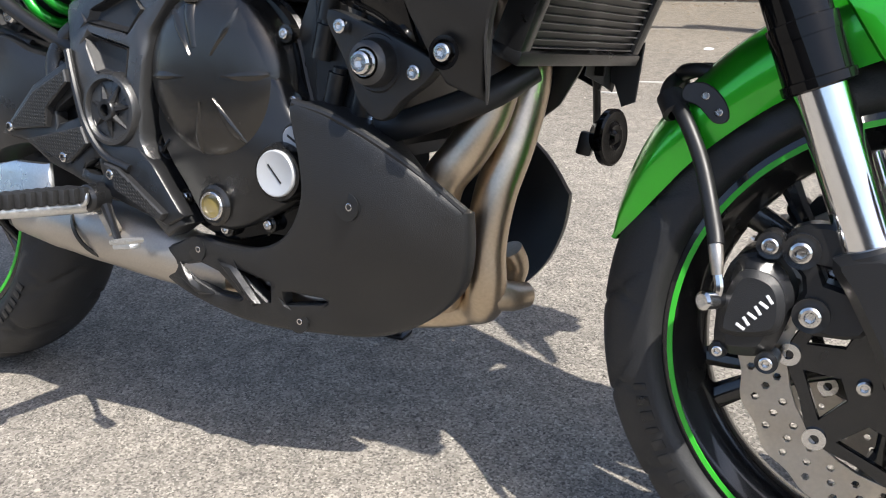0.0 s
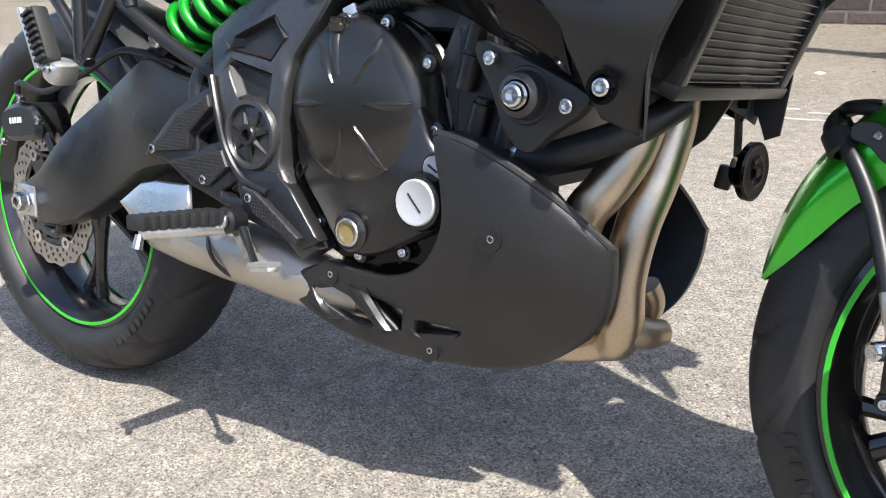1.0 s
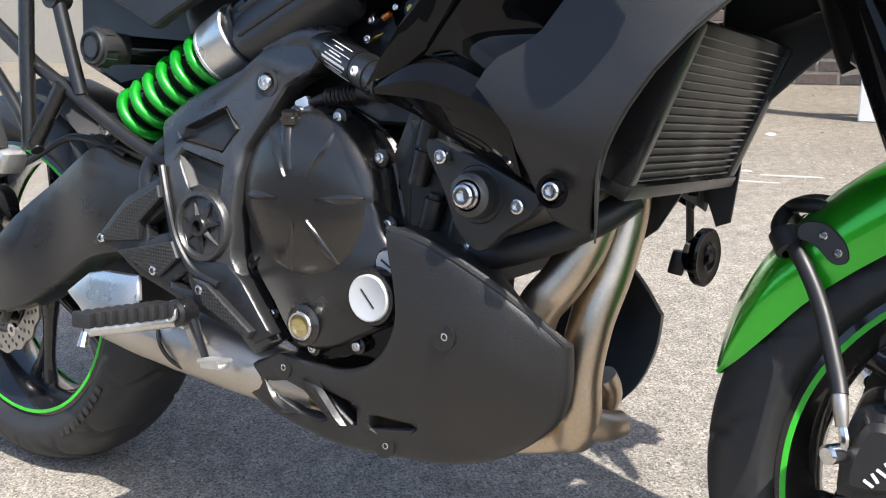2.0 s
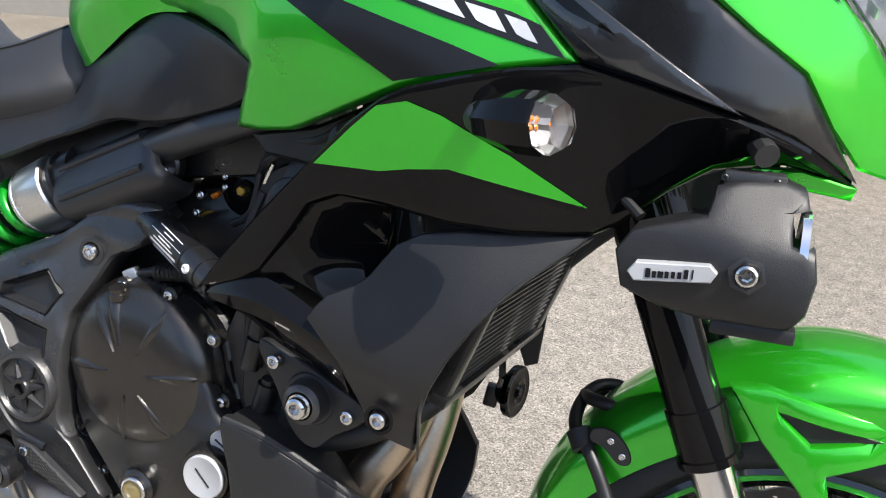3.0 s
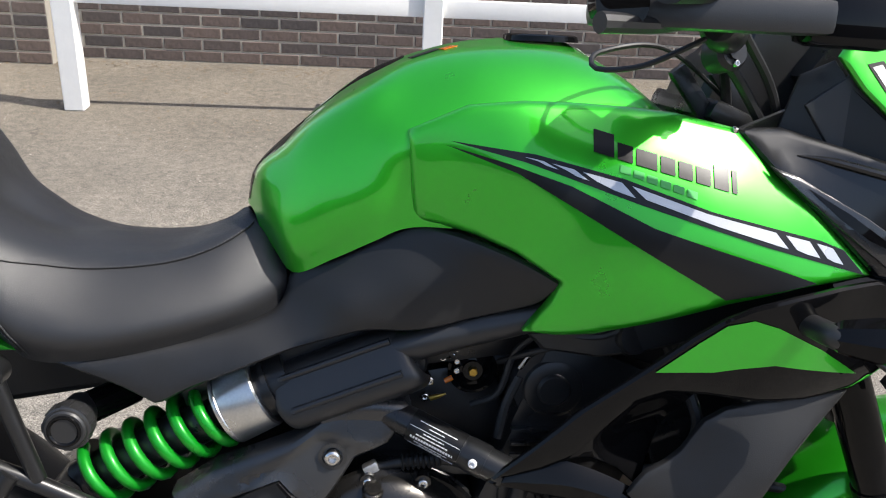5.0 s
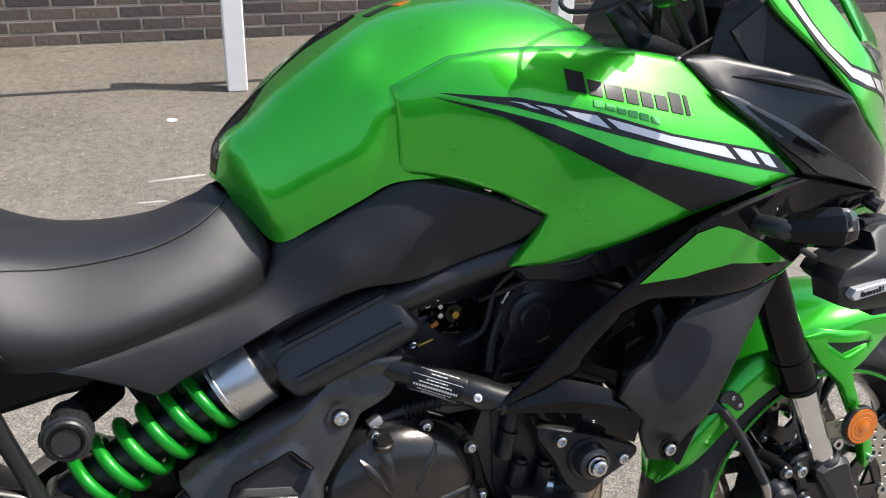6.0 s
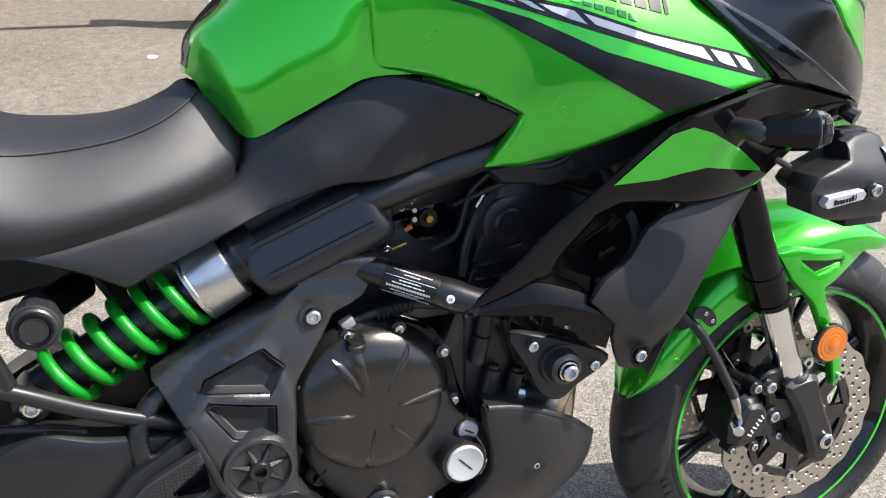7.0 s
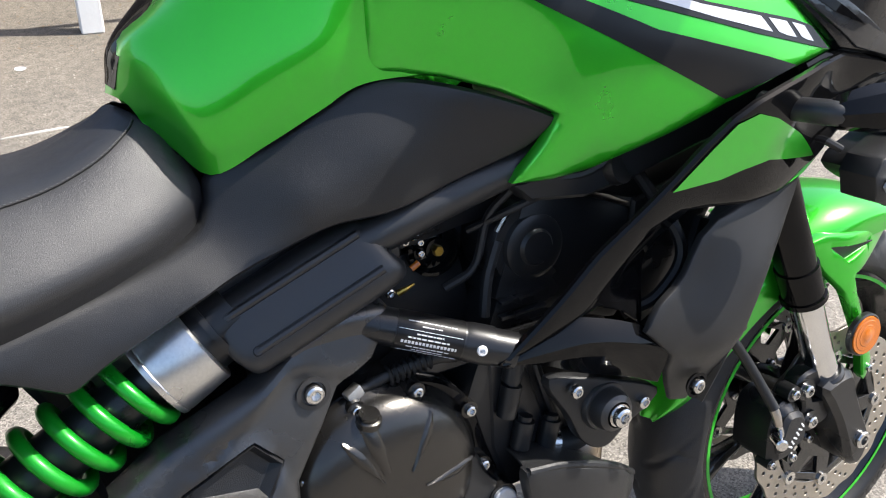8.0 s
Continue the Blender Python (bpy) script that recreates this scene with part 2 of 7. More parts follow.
def skin(sections, nu, nv, thick=0.0, smooth=True):
    """A surface through cross-sections, each a list of places."""
    rows = np.array([curve(s, nu) for s in sections])
    grid = np.array([curve(rows[:, j], nv) for j in range(nu)]) if smooth else rows.transpose(1, 0, 2)
    bm = bmesh.new()
    vs = [[bm.verts.new(p) for p in line] for line in grid]
    for a, b in zip(vs, vs[1:]):
        for i in range(len(a) - 1):
            bm.faces.new((a[i], a[i + 1], b[i + 1], b[i]))
    if thick:
        bmesh.ops.recalc_face_normals(bm, faces=bm.faces[:])
        bmesh.ops.solidify(bm, geom=bm.faces[:], thickness=thick)
    return bm


def facets(sections, nv, thick):
    """A surface that runs smoothly along its length but keeps sharp folds across it."""
    grid = np.array(sections).transpose(1, 0, 2)
    bm = bmesh.new()
    vs = [[bm.verts.new(p) for p in curve(line, nv)] for line in grid]
    for a, b in zip(vs, vs[1:]):
        for i in range(nv - 1):
            bm.faces.new((a[i], a[i + 1], b[i + 1], b[i]))
    bmesh.ops.recalc_face_normals(bm, faces=bm.faces[:])
    bmesh.ops.solidify(bm, geom=bm.faces[:], thickness=thick)
    return bm


def field(ctrl):
    """A smooth height y over (x, z) through control places (x, z, y)."""
    c = np.array(ctrl, float)
    n = len(c)

    def kern(d):
        return np.where(d > 1e-9, d * d * np.log(np.maximum(d, 1e-9)), 0)
    K = kern(np.linalg.norm(c[:, None, :2] - c[None, :, :2], axis=2)) + 2e-4 * np.eye(n)
    P = np.c_[np.ones(n), c[:, :2]]
    A = np.block([[K, P], [P.T, np.zeros((3, 3))]])
    w = np.linalg.lstsq(A, np.r_[c[:, 2], 0, 0, 0], rcond=None)[0]

    def f(q):
        q = np.atleast_2d(q)
        d = np.linalg.norm(q[:, None] - c[None, :, :2], axis=2)
        return kern(d) @ w[:n] + np.c_[np.ones(len(q)), q] @ w[n:]
    return f


def inside(q, loop):
    q = np.atleast_2d(q)
    a, b = loop, np.roll(loop, -1, 0)
    hit = np.zeros(len(q), bool)
    for (x0, z0), (x1, z1) in zip(a, b):
        if z0 != z1:
            hit ^= ((z0 > q[:, 1]) != (z1 > q[:, 1])) & (q[:, 0] < (x1 - x0) * (q[:, 1] - z0) / (z1 - z0) + x0)
    return hit


def edge_distance(q, loop):
    a, b = loop, np.roll(loop, -1, 0)
    ab = b - a
    t = np.clip(((q[:, None] - a) * ab).sum(2) / np.maximum((ab * ab).sum(1), 1e-12), 0, 1)
    return np.linalg.norm(q[:, None] - (a + t[..., None] * ab), axis=2).min(1)


def loop_of(pts, soft=0.0, gap=0.008):
    """An outline with its corners kept (soft 0) or run through as a smooth curve (soft 1)."""
    p = np.array(pts, float)
    if soft:
        total = np.linalg.norm(np.diff(np.vstack([p, p[:1]]), axis=0), axis=1).sum()
        return curve(p, max(12, int(total / gap)), closed=True)
    out = []
    for a, b in zip(p, np.roll(p, -1, 0)):
        k = max(1, int(np.linalg.norm(b - a) / gap))
        out += [a + (b - a) * i / k for i in range(k)]
    return np.array(out)


def panel(outline, ctrl, thick=0.004, edge=0.006, step=0.014, holes=(), soft=1, lift=0.0, gap=0.008, hole_soft=0, crease=None):
    """A moulded side panel: an outline in (x, z), its outer face at the smooth height through ctrl, with rolled edges."""
    from mathutils.geometry import delaunay_2d_cdt
    f = field(ctrl) if not callable(ctrl) else ctrl
    loops = [loop_of(outline, soft, gap)] + [loop_of(h, hole_soft, gap) for h in holes]
    main = loops[0]
    lo, hi = main.min(0), main.max(0)
    gx, gz = np.meshgrid(np.arange(lo[0], hi[0], step), np.arange(lo[1], hi[1], step))
    q = np.c_[gx.ravel(), gz.ravel()]
    q[:, 0] += (np.round((q[:, 1] - lo[1]) / step) % 2) * step / 2
    extra = []
    for k in (0.35, 1.0) if edge > 0.001 else ():
        for loop in loops:
            t = np.roll(loop, -1, 0) - np.roll(loop, 1, 0)
            nrm = np.c_[-t[:, 1], t[:, 0]] / np.maximum(np.linalg.norm(t, axis=1, keepdims=True), 1e-9)
            for s in (1, -1):
                r = loop + nrm * edge * k * s
                ok = np.min([edge_distance(r, l) for l in loops], axis=0) > edge * k * 0.9
                extra.append(r[ok])
    far = np.min([edge_distance(q, l) for l in loops], axis=0) > edge + step * 0.35
    q = np.vstack([q[far]] + extra)

    def keep(p):
        ok = inside(p, loops[0])
        for h in loops[1:]:
            ok &= ~inside(p, h)
        return ok
    q = q[keep(q)]
    pts, ring = [], []
    for l in loops:
        n0 = len(pts)
        pts += list(l)
        ring += [(n0 + i, n0 + (i + 1) % len(l)) for i in range(len(l))]
    allp = np.vstack([np.array(pts), q])
    res = delaunay_2d_cdt([Vector(p) for p in allp], ring, [], 0, 1e-7)
    v2 = np.array([(v.x, v.y) for v in res[0]])
    tri = [fc for fc in res[2]]
    cent = np.array([v2[list(fc)].mean(0) for fc in tri])
    ok = keep(cent)
    tri = [fc for fc, k in zip(tri, ok) if k]
    dist = np.min([edge_distance(v2, l) for l in loops], axis=0)
    roll = np.clip(1 - dist / edge, 0, 1) if edge > 0.001 else dist * 0
    y = f(v2) - lift + edge * 0.7 * (1 - np.sqrt(np.maximum(0, 1 - roll ** 2)))
    if crease:
        y = y + crease(v2)
    bm = bmesh.new()
    front = [bm.verts.new((p[0], yy, p[1])) for p, yy in zip(v2, y)]
    fs = []
    for fc in tri:
        try:
            fs.append(bm.faces.new([front[i] for i in fc]))
        except ValueError:
            pass
    rim = [e for e in bm.edges if len(e.link_faces) == 1]
    ext = bmesh.ops.extrude_edge_only(bm, edges=rim)["geom"]
    for v in [g for g in ext if isinstance(g, bmesh.types.BMVert)]:
        v.co.y += thick
    for v in [v for v in bm.verts if not v.link_faces]:
        bm.verts.remove(v)
    return bm


def plate(outline, y0, y1, bev=0.002, holes=(), soft=0, gap=0.012, slope=None):
    """A flat piece cut to an outline in (x, z), from y0 (outside) to y1, with bevelled outer edges."""
    from mathutils.geometry import tessellate_polygon
    loops = [loop_of(outline, soft, gap)] + [loop_of(h, 1 if len(h) > 7 else 0, gap) for h in holes]
    sgn = 1 if y1 > y0 else -1

    def add(loop, hole):
        area = np.sum(loop[:, 0] * np.roll(loop[:, 1], -1) - np.roll(loop[:, 0], -1) * loop[:, 1])
        if (area < 0) != hole:
            loop = loop[::-1]
        t = np.roll(loop, -1, 0) - np.roll(loop, 1, 0)
        nrm = np.c_[-t[:, 1], t[:, 0]] / np.maximum(np.linalg.norm(t, axis=1, keepdims=True), 1e-9)
        return loop, loop + nrm * bev
    bm = bmesh.new()
    tops, bots = [], []
    for i, l in enumerate(loops):
        out, ins = add(l, i > 0)
        ring = [[bm.verts.new((p[0], yy, p[1])) for p in src] for src, yy in ((ins, y0), (out, y0 + sgn * bev), (out, y1))]
        n = len(l)
        for a, b in zip(ring, ring[1:]):
            for k in range(n):
                bm.faces.new((a[k], a[(k + 1) % n], b[(k + 1) % n], b[k]))
        tops.append(ring[0])
        bots.append(ring[2])
    for rings in (tops, bots):
        flat = [v for r in rings for v in r]
        for t in tessellate_polygon([[Vector((v.co.x, v.co.z, 0)) for v in r] for r in rings]):
            try:
                bm.faces.new([flat[k] for k in t])
            except ValueError:
                pass
    if slope:
        for v in bm.verts:
            v.co.y += slope(v.co.x, v.co.z)
    return bm


def tube(path, r, n=12, m=None, flat=1.0, bm=None, cap=True):
    """A round bar along a smooth path; r may be a list of radii along it."""
    p = curve(path, m or max(2, 8 * (len(path) - 1))) if len(path) > 2 else np.array(path, float)
    rad = np.interp(np.linspace(0, 1, len(p)), np.linspace(0, 1, len(r)), r) if isinstance(r, (list, tuple)) else np.full(len(p), r)
    bm = bm or bmesh.new()
    up = Vector((0.3, 1, 0.2)).normalized()
    rings = []
    for i, c in enumerate(p):
        d = Vector(p[min(i + 1, len(p) - 1)] - p[max(i - 1, 0)]).normalized()
        a = d.cross(up).normalized()
        b = a.cross(d).normalized()
        up = b if abs(b.dot(up)) > 0.2 else up
        rings.append([bm.verts.new(Vector(c) + (a * math.cos(k * 2 * math.pi / n) + b * flat * math.sin(k * 2 * math.pi / n)) * rad[i]) for k in range(n)])
    for a, b in zip(rings, rings[1:]):
        for k in range(n):
            bm.faces.new((a[k], a[(k + 1) % n], b[(k + 1) % n], b[k]))
    if cap:
        bm.faces.new(rings[0][::-1])
        bm.faces.new(rings[-1])
    return bm


def lathe(profile, at, axis=(0, 1, 0), n=32, bm=None, closed=False):
    """A turned piece: profile of (along the axis, radius) round an axis through at."""
    bm = bm or bmesh.new()
    ax = Vector(axis).normalized()
    a = ax.orthogonal().normalized()
    b = ax.cross(a)
    at = Vector(at)
    rings = []
    for h, r in profile:
        if r < 1e-6:
            rings.append([bm.verts.new(at + ax * h)])
        else:
            rings.append([bm.verts.new(at + ax * h + (a * math.cos(2 * math.pi * k / n) + b * math.sin(2 * math.pi * k / n)) * r) for k in range(n)])
    pairs = list(zip(rings, rings[1:])) + ([(rings[-1], rings[0])] if closed else [])
    for p, q in pairs:
        for k in range(n):
            f = [p[k % len(p)], p[(k + 1) % len(p)], q[(k + 1) % len(q)], q[k % len(q)]]
            f = [v for i, v in enumerate(f) if v not in f[:i]]
            if len(f) > 2:
                bm.faces.new(f)
    return bm


def block(size, m, bev=0.003, bm=None, seg=2):
    """A box with rounded edges at the pose m."""
    b2 = bmesh.new()
    bmesh.ops.create_cube(b2, size=1, matrix=Matrix.Diagonal((*size, 1)))
    if bev:
        bmesh.ops.bevel(b2, geom=b2.edges[:], offset=bev, segments=seg, affect="EDGES", profile=0.6)
    bmesh.ops.transform(b2, matrix=m, verts=b2.verts[:])
    if bm is None:
        return b2
    me = bpy.data.meshes.new("tmp")
    b2.to_mesh(me)
    b2.free()
    bm.from_mesh(me)
    bpy.data.meshes.remove(me)
    return bm


def bolt(at, r, parent, axis=(0, -1, 0), mat=None, name="bolt"):
    """A cap-head bolt with a hexagon socket."""
    bm = lathe([(-0.004, r * 0.96), (r * 0.35, r), (r * 0.6, r * 0.93), (r * 0.75, r * 0.72), (r * 0.75, r * 0.5)], at, axis, 16)
    lathe([(r * 0.75, r * 0.5), (r * 0.25, r * 0.46), (r * 0.25, 0)], at, axis, 6, bm)
    return part(name, bm, mat or STEEL, parent)


def ring_pts(x, z, r, n, wave=0.0, waves=0, start=0.0):
    return [(x + (r + wave * math.cos(waves * a)) * math.cos(a), z + (r + wave * math.cos(waves * a)) * math.sin(a)) for a in np.linspace(start, start + 2 * math.pi, n, endpoint=False)]


# ---------- ground, wall and fence ----------
def box_mesh(x0, x1, y0, y1, z0, z1, bev=0.0, bm=None):
    return block((x1 - x0, y1 - y0, z1 - z0), Matrix.Translation(((x0 + x1) / 2, (y0 + y1) / 2, (z0 + z1) / 2)), bev, bm, 1)


ground = part("ground", box_mesh(-150, 150, -150, 150, -0.3, 0), ASPHALT, None)
tagged(ground, "weathered light grey asphalt car park surface", "asphalt", kind="structure")

# ---------- motorcycle ----------
LEAN_LEFT = 10.5
bike = new("motorcycle")
bike.matrix_world = pose(0, 0, 0, -LEAN_LEFT, 0, 0)
tagged(bike, "lime green and black adventure touring motorcycle leaning on its stand", "motorcycle")

RX, RZ, FX, FZ = 0.0, 0.312, 1.415, 0.300


def tyre(x, z, r, w, rim_w, grooves):
    """A road tyre with cut tread grooves."""
    prof = []
    for s in np.linspace(-1, 1, 45):
        a = abs(s)
        if a > 0.62:
            u = (a - 0.62) / 0.38
            yy = w / 2 * (1 - 0.02 * u) - (w / 2 - rim_w) * u ** 2.2
            rr = 0.226 + (r - 0.058 - 0.226) * (1 - u)
        else:
            u = a / 0.62
            yy = w / 2 * math.sin(u * math.pi / 2) ** 0.92
            rr = r - 0.058 * (1 - math.cos(u * math.pi / 2)) ** 1.1
        prof.append((math.copysign(yy, s), rr, a))
    n = 420
    bm = bmesh.new()
    rings = []
    for k in range(n):
        th = 2 * math.pi * k / n
        ring = []
        for j, (yy, rr, a) in enumerate(prof):
            u = a / 0.62
            cut = 0
            if 0.12 < u < 0.98:
                side = 0.5 if yy > 0 else 0
                ph = (th / (2 * math.pi) * grooves + side + 0.9 * u ** 1.6) % 1
                ph2 = (th / (2 * math.pi) * grooves + side + 0.5 - 0.35 * u) % 1
                if ph < 0.11 or (ph2 < 0.07 and 0.45 < u < 0.9):
                    cut = 0.0045
            q = rr - cut
            ring.append(bm.verts.new((x + q * math.cos(th), yy, z + q * math.sin(th))))
        rings.append(ring)
    for k in range(n):
        a, b = rings[k], rings[(k + 1) % n]
        for j in range(len(prof) - 1):
            bm.faces.new((a[j], a[j + 1], b[j + 1], b[j]))
    return bm


def wheel(name, x, z, r, w, rim_w, grooves, hub_w, label):
    hub = part(name, lathe([(-hub_w, 0.016), (-hub_w, 0.034), (-0.03, 0.042), (0.03, 0.042), (hub_w, 0.034), (hub_w, 0.016)], (x, 0, z)), RIM, bike, label)
    part("tyre", tyre(x, z, r, w, rim_w, grooves), RUBBER, hub, "black rubber tyre with curved tread grooves", 60)
    half = [(-rim_w - 0.004, 0.2285), (-rim_w - 0.006, 0.222), (-rim_w + 0.004, 0.214), (-rim_w + 0.016, 0.207), (-rim_w * 0.4, 0.196), (0, 0.192)]
    prof = half + [(-h, q) for h, q in half[-2::-1]]
    back = [(rim_w, 0.226), (0, 0.205), (-rim_w, 0.226)]
    part("rim", lathe(prof + back, (x, 0, z), n=96, closed=True), RIM, hub, "gloss black cast rim", 40)
    for s in (-1, 1):
        part("rim_stripe", lathe([(s * (rim_w + 0.0066), 0.2175), (s * (rim_w + 0.0066), 0.2225), (s * (rim_w + 0.0058), 0.2228), (s * (rim_w + 0.0056), 0.2172)], (x, 0, z), n=96, closed=True), GREEN_TAPE, hub, "thin lime green rim stripe")
    for k in range(6):
        a = 2 * math.pi * k / 6 + 0.35
        c, s = math.cos(a), math.sin(a)

        def at(rad, off, yy):
            return (x + rad * c - off * s, yy, z + rad * s + off * c)
        bm = tube([at(0.03, 0, 0), at(0.09, 0.004, 0), at(0.15, 0.010, 0), at(0.196, 0.02, 0)], [0.02, 0.013, 0.011, 0.014], 10, 14, 0.9)
        tube([at(0.11, 0.0, 0), at(0.16, -0.012, 0), at(0.196, -0.026, 0)], [0.008, 0.008, 0.011], 8, 8, 0.9, bm)
        part("spoke", bm, RIM, hub)
    return hub


def brake_disc(x, z, r, y, parent, side=-1, buttons=8):
    inner = r * 0.71
    holes = []
    for row, rad in enumerate((r * 0.775, r * 0.85, r * 0.925)):
        for k in range(30):
            a = 2 * math.pi * (k + row * 0.33) / 30
            holes.append(ring_pts(x + rad * math.cos(a), z + rad * math.sin(a), 0.0036, 6))
    d = part("brake_disc", plate(ring_pts(x, z, r, 144, 0.0022, 18), y, y + 0.005, 0.0005, [ring_pts(x, z, inner, 72)] + holes, gap=0.02), DISC, parent, "drilled wave-edged steel brake disc", 20)
    win = []
    for k in range(buttons):
        a = 2 * math.pi * (k + 0.5) / buttons
        win.append([(x + q * math.cos(a + o), z + q * math.sin(a + o)) for q, o in ((r * 0.42, -0.16), (r * 0.42, 0.16), (r * 0.62, 0.26), (r * 0.62, -0.26))])
    part("disc_carrier", plate(ring_pts(x, z, r * 0.70, 96, 0.004, buttons), y - 0.001, y + 0.006, 0.001, [ring_pts(x, z, 0.03, 24)] + win, gap=0.03), RIM, d, "black disc carrier")
    for k in range(buttons):
        a = 2 * math.pi * k / buttons
        part("disc_button", lathe([(-0.004, 0.0045), (-0.004, 0.0105), (0.008, 0.0105), (0.008, 0.0045)], (x + inner * math.cos(a), y, z + inner * math.sin(a)), n=16, closed=True), STEEL, d)
        a += math.pi / buttons
        if k % 2 == 0:
            bolt((x + r * 0.30 * math.cos(a), y - 0.002, z + r * 0.30 * math.sin(a)), 0.007, d)
    return d


rear_wheel = wheel("rear_wheel", RX, RZ, 0.312, 0.16, 0.058, 17, 0.07, "rear wheel with black spokes and green stripe")
brake_disc(RX, RZ, 0.112, -0.098, rear_wheel, buttons=6)
front_wheel = wheel("front_wheel", FX, FZ, 0.300, 0.122, 0.046, 18, 0.06, "front wheel with black spokes and green stripe")
brake_disc(FX, FZ, 0.150, -0.076, front_wheel)
brake_disc(FX, FZ, 0.150, 0.071, front_wheel)
for hub_, hx, hz, hr, hy in ((front_wheel, FX, FZ, 0.252, 0.0606), (rear_wheel, RX, RZ, 0.262, 0.0797)):
    for k in range(18):
        a = radians((196 if k < 9 else 300) + 3.6 * (k % 9))
        part("sidewall_mark", block((0.010 if k % 3 else 0.006, 0.0016, 0.013), Matrix.Translation((hx + hr * math.cos(a), -hy, hz + hr * math.sin(a))) @ pose(0, 0, 0, 0, 90 - math.degrees(a), 0), 0.0004), SATIN, hub_)
part("valve_stem", tube([(1.36, -0.02, 0.115), (1.362, -0.028, 0.128), (1.366, -0.034, 0.148)], 0.0045, 8), HOSE, front_wheel)

# ---------- fork, front brake and mudguard ----------


def fork_x(z):
    return 1.409 - (z - 0.292) * 0.42


def fork_leg(side):
    y = side * 0.098

    def at(z):
        return (fork_x(z), y, z)

    def rod(z0, z1, r, bm=None):
        return tube([at(z0), at(z1)], r, 48, bm=bm)
    leg = part("fork_leg", rod(0.98, 0.545, 0.0265), GLOSS, bike, "black upside-down fork leg with a chromed lower tube")
    for z0, z1, r in ((0.592, 0.578, 0.0289), (0.582, 0.546, 0.0283), (0.547, 0.5395, 0.0308)):
        part("fork_collar", lathe([(-0.0015, r - 0.004), (0, r), (z0 - z1, r), (z0 - z1 + 0.0015, r - 0.004)], at(z1), (-0.42, 0, 1), 32), GLOSS, leg, "black fork seal collar")
    part("fork_tube", rod(0.545, 0.385, 0.0222), CHROME, leg, "polished chrome fork tube")
    body = [(fork_x(0.405) - 0.027, 0.402), (fork_x(0.405) + 0.027, 0.413), (1.408, 0.372), (1.428, 0.330), (1.444, 0.298), (1.446, 0.272), (1.434, 0.248), (1.416, 0.244), (1.402, 0.262), (1.390, 0.295), (1.372, 0.335), (1.350, 0.372)]
    foot = part("fork_foot", plate(body, y + side * 0.03, y - side * 0.022, 0.008, soft=1), SATIN, leg, "black cast fork foot")
    part("foot_collar", lathe([(-0.016, 0.0215), (-0.016, 0.029), (0.004, 0.029), (0.008, 0.026), (0.008, 0.0215)], at(0.405), (-0.42, 0, 1), 28, closed=True), SATIN, foot)
    part("axle_end", lathe([(0, 0.007), (0, 0.013), (0.006, 0.0135), (0.008, 0.012), (0.008, 0.007)], (1.424, y + side * 0.028, 0.290), (0, side, 0), 24, closed=True), STEEL, foot, "bright steel axle end")
    arm = [(1.368, 0.395), (1.36, 0.42), (1.325, 0.428), (1.30, 0.42), (1.295, 0.40), (1.315, 0.375), (1.308, 0.35), (1.315, 0.335), (1.335, 0.33), (1.37, 0.34)]
    slot = [(1.325, 0.392), (1.352, 0.385), (1.35, 0.374), (1.332, 0.378)]
    part("caliper_bracket", plate(arm, y - side * 0.0 + side * 0.012, y - side * 0.012, 0.004, [slot], 1), SATIN, foot, "black caliper mounting arm")
    cal = [(1.246, 0.330), (1.248, 0.308), (1.262, 0.300), (1.292, 0.306), (1.304, 0.33), (1.309, 0.362), (1.296, 0.385), (1.277, 0.396), (1.256, 0.388), (1.247, 0.36)]
    caliper = part("brake_caliper", plate(cal, y + side * 0.022, y - side * 0.05, 0.012, soft=1, gap=0.006), SATIN, leg, "black brake caliper with a pale maker mark")
    part("caliper_bridge", plate([(1.252, 0.325), (1.298, 0.33), (1.303, 0.36), (1.29, 0.38), (1.262, 0.378)], y + side * 0.029, y + side * 0.02, 0.006, soft=1, gap=0.006), GRAINED, caliper)
    for k in range(6):
        c = Matrix.Translation((1.2705 + 0.0042 * k, y + side * 0.0295, 0.333 + 0.0056 * k)) @ pose(0, 0, 0, 0, -38 if k % 2 else -60, 0)
        part("maker_mark", block((0.0026, 0.001, 0.0088), c, 0.0003), WHITE, caliper)
    for bx, bz, br in ((1.310, 0.403, 0.0115), (1.324, 0.349, 0.0115), (1.285, 0.405, 0.009), (1.252, 0.303, 0.006), (1.294, 0.300, 0.0075)):
        part("bolt_boss", lathe([(0, 0.002), (0.002, br * 1.35), (-0.02, br * 1.35)], (bx, y + side * 0.014, bz), (0, side, 0), 20), SATIN, caliper)
        bolt((bx, y + side * 0.016, bz), br * 0.85, caliper, (0, side, 0))
    bm = lathe([(-0.004, 0.006), (-0.004, 0.0085), (0.018, 0.0085), (0.02, 0.006), (0.02, 0)], (1.247, y + side * 0.025, 0.352), (-0.5, side, 0.1), 12)
    part("banjo_fitting", bm, STEEL, caliper, "bright steel brake hose fitting")
    tube_path = [(1.222, -side * 0.030, 0.532), (1.202, -side * 0.032, 0.545), (1.178, -side * 0.022, 0.545), (1.166, side * 0.012, 0.536), (1.168, side * 0.048, 0.522), (1.190, side * 0.075, 0.508), (1.215, side * 0.09, 0.467), (1.236, side * 0.112, 0.415), (1.241, side * 0.12, 0.40)]
    hose = part("brake_hose", tube(tube_path, 0.0072, 12, 50), HOSE, leg, "black rubber brake hose")
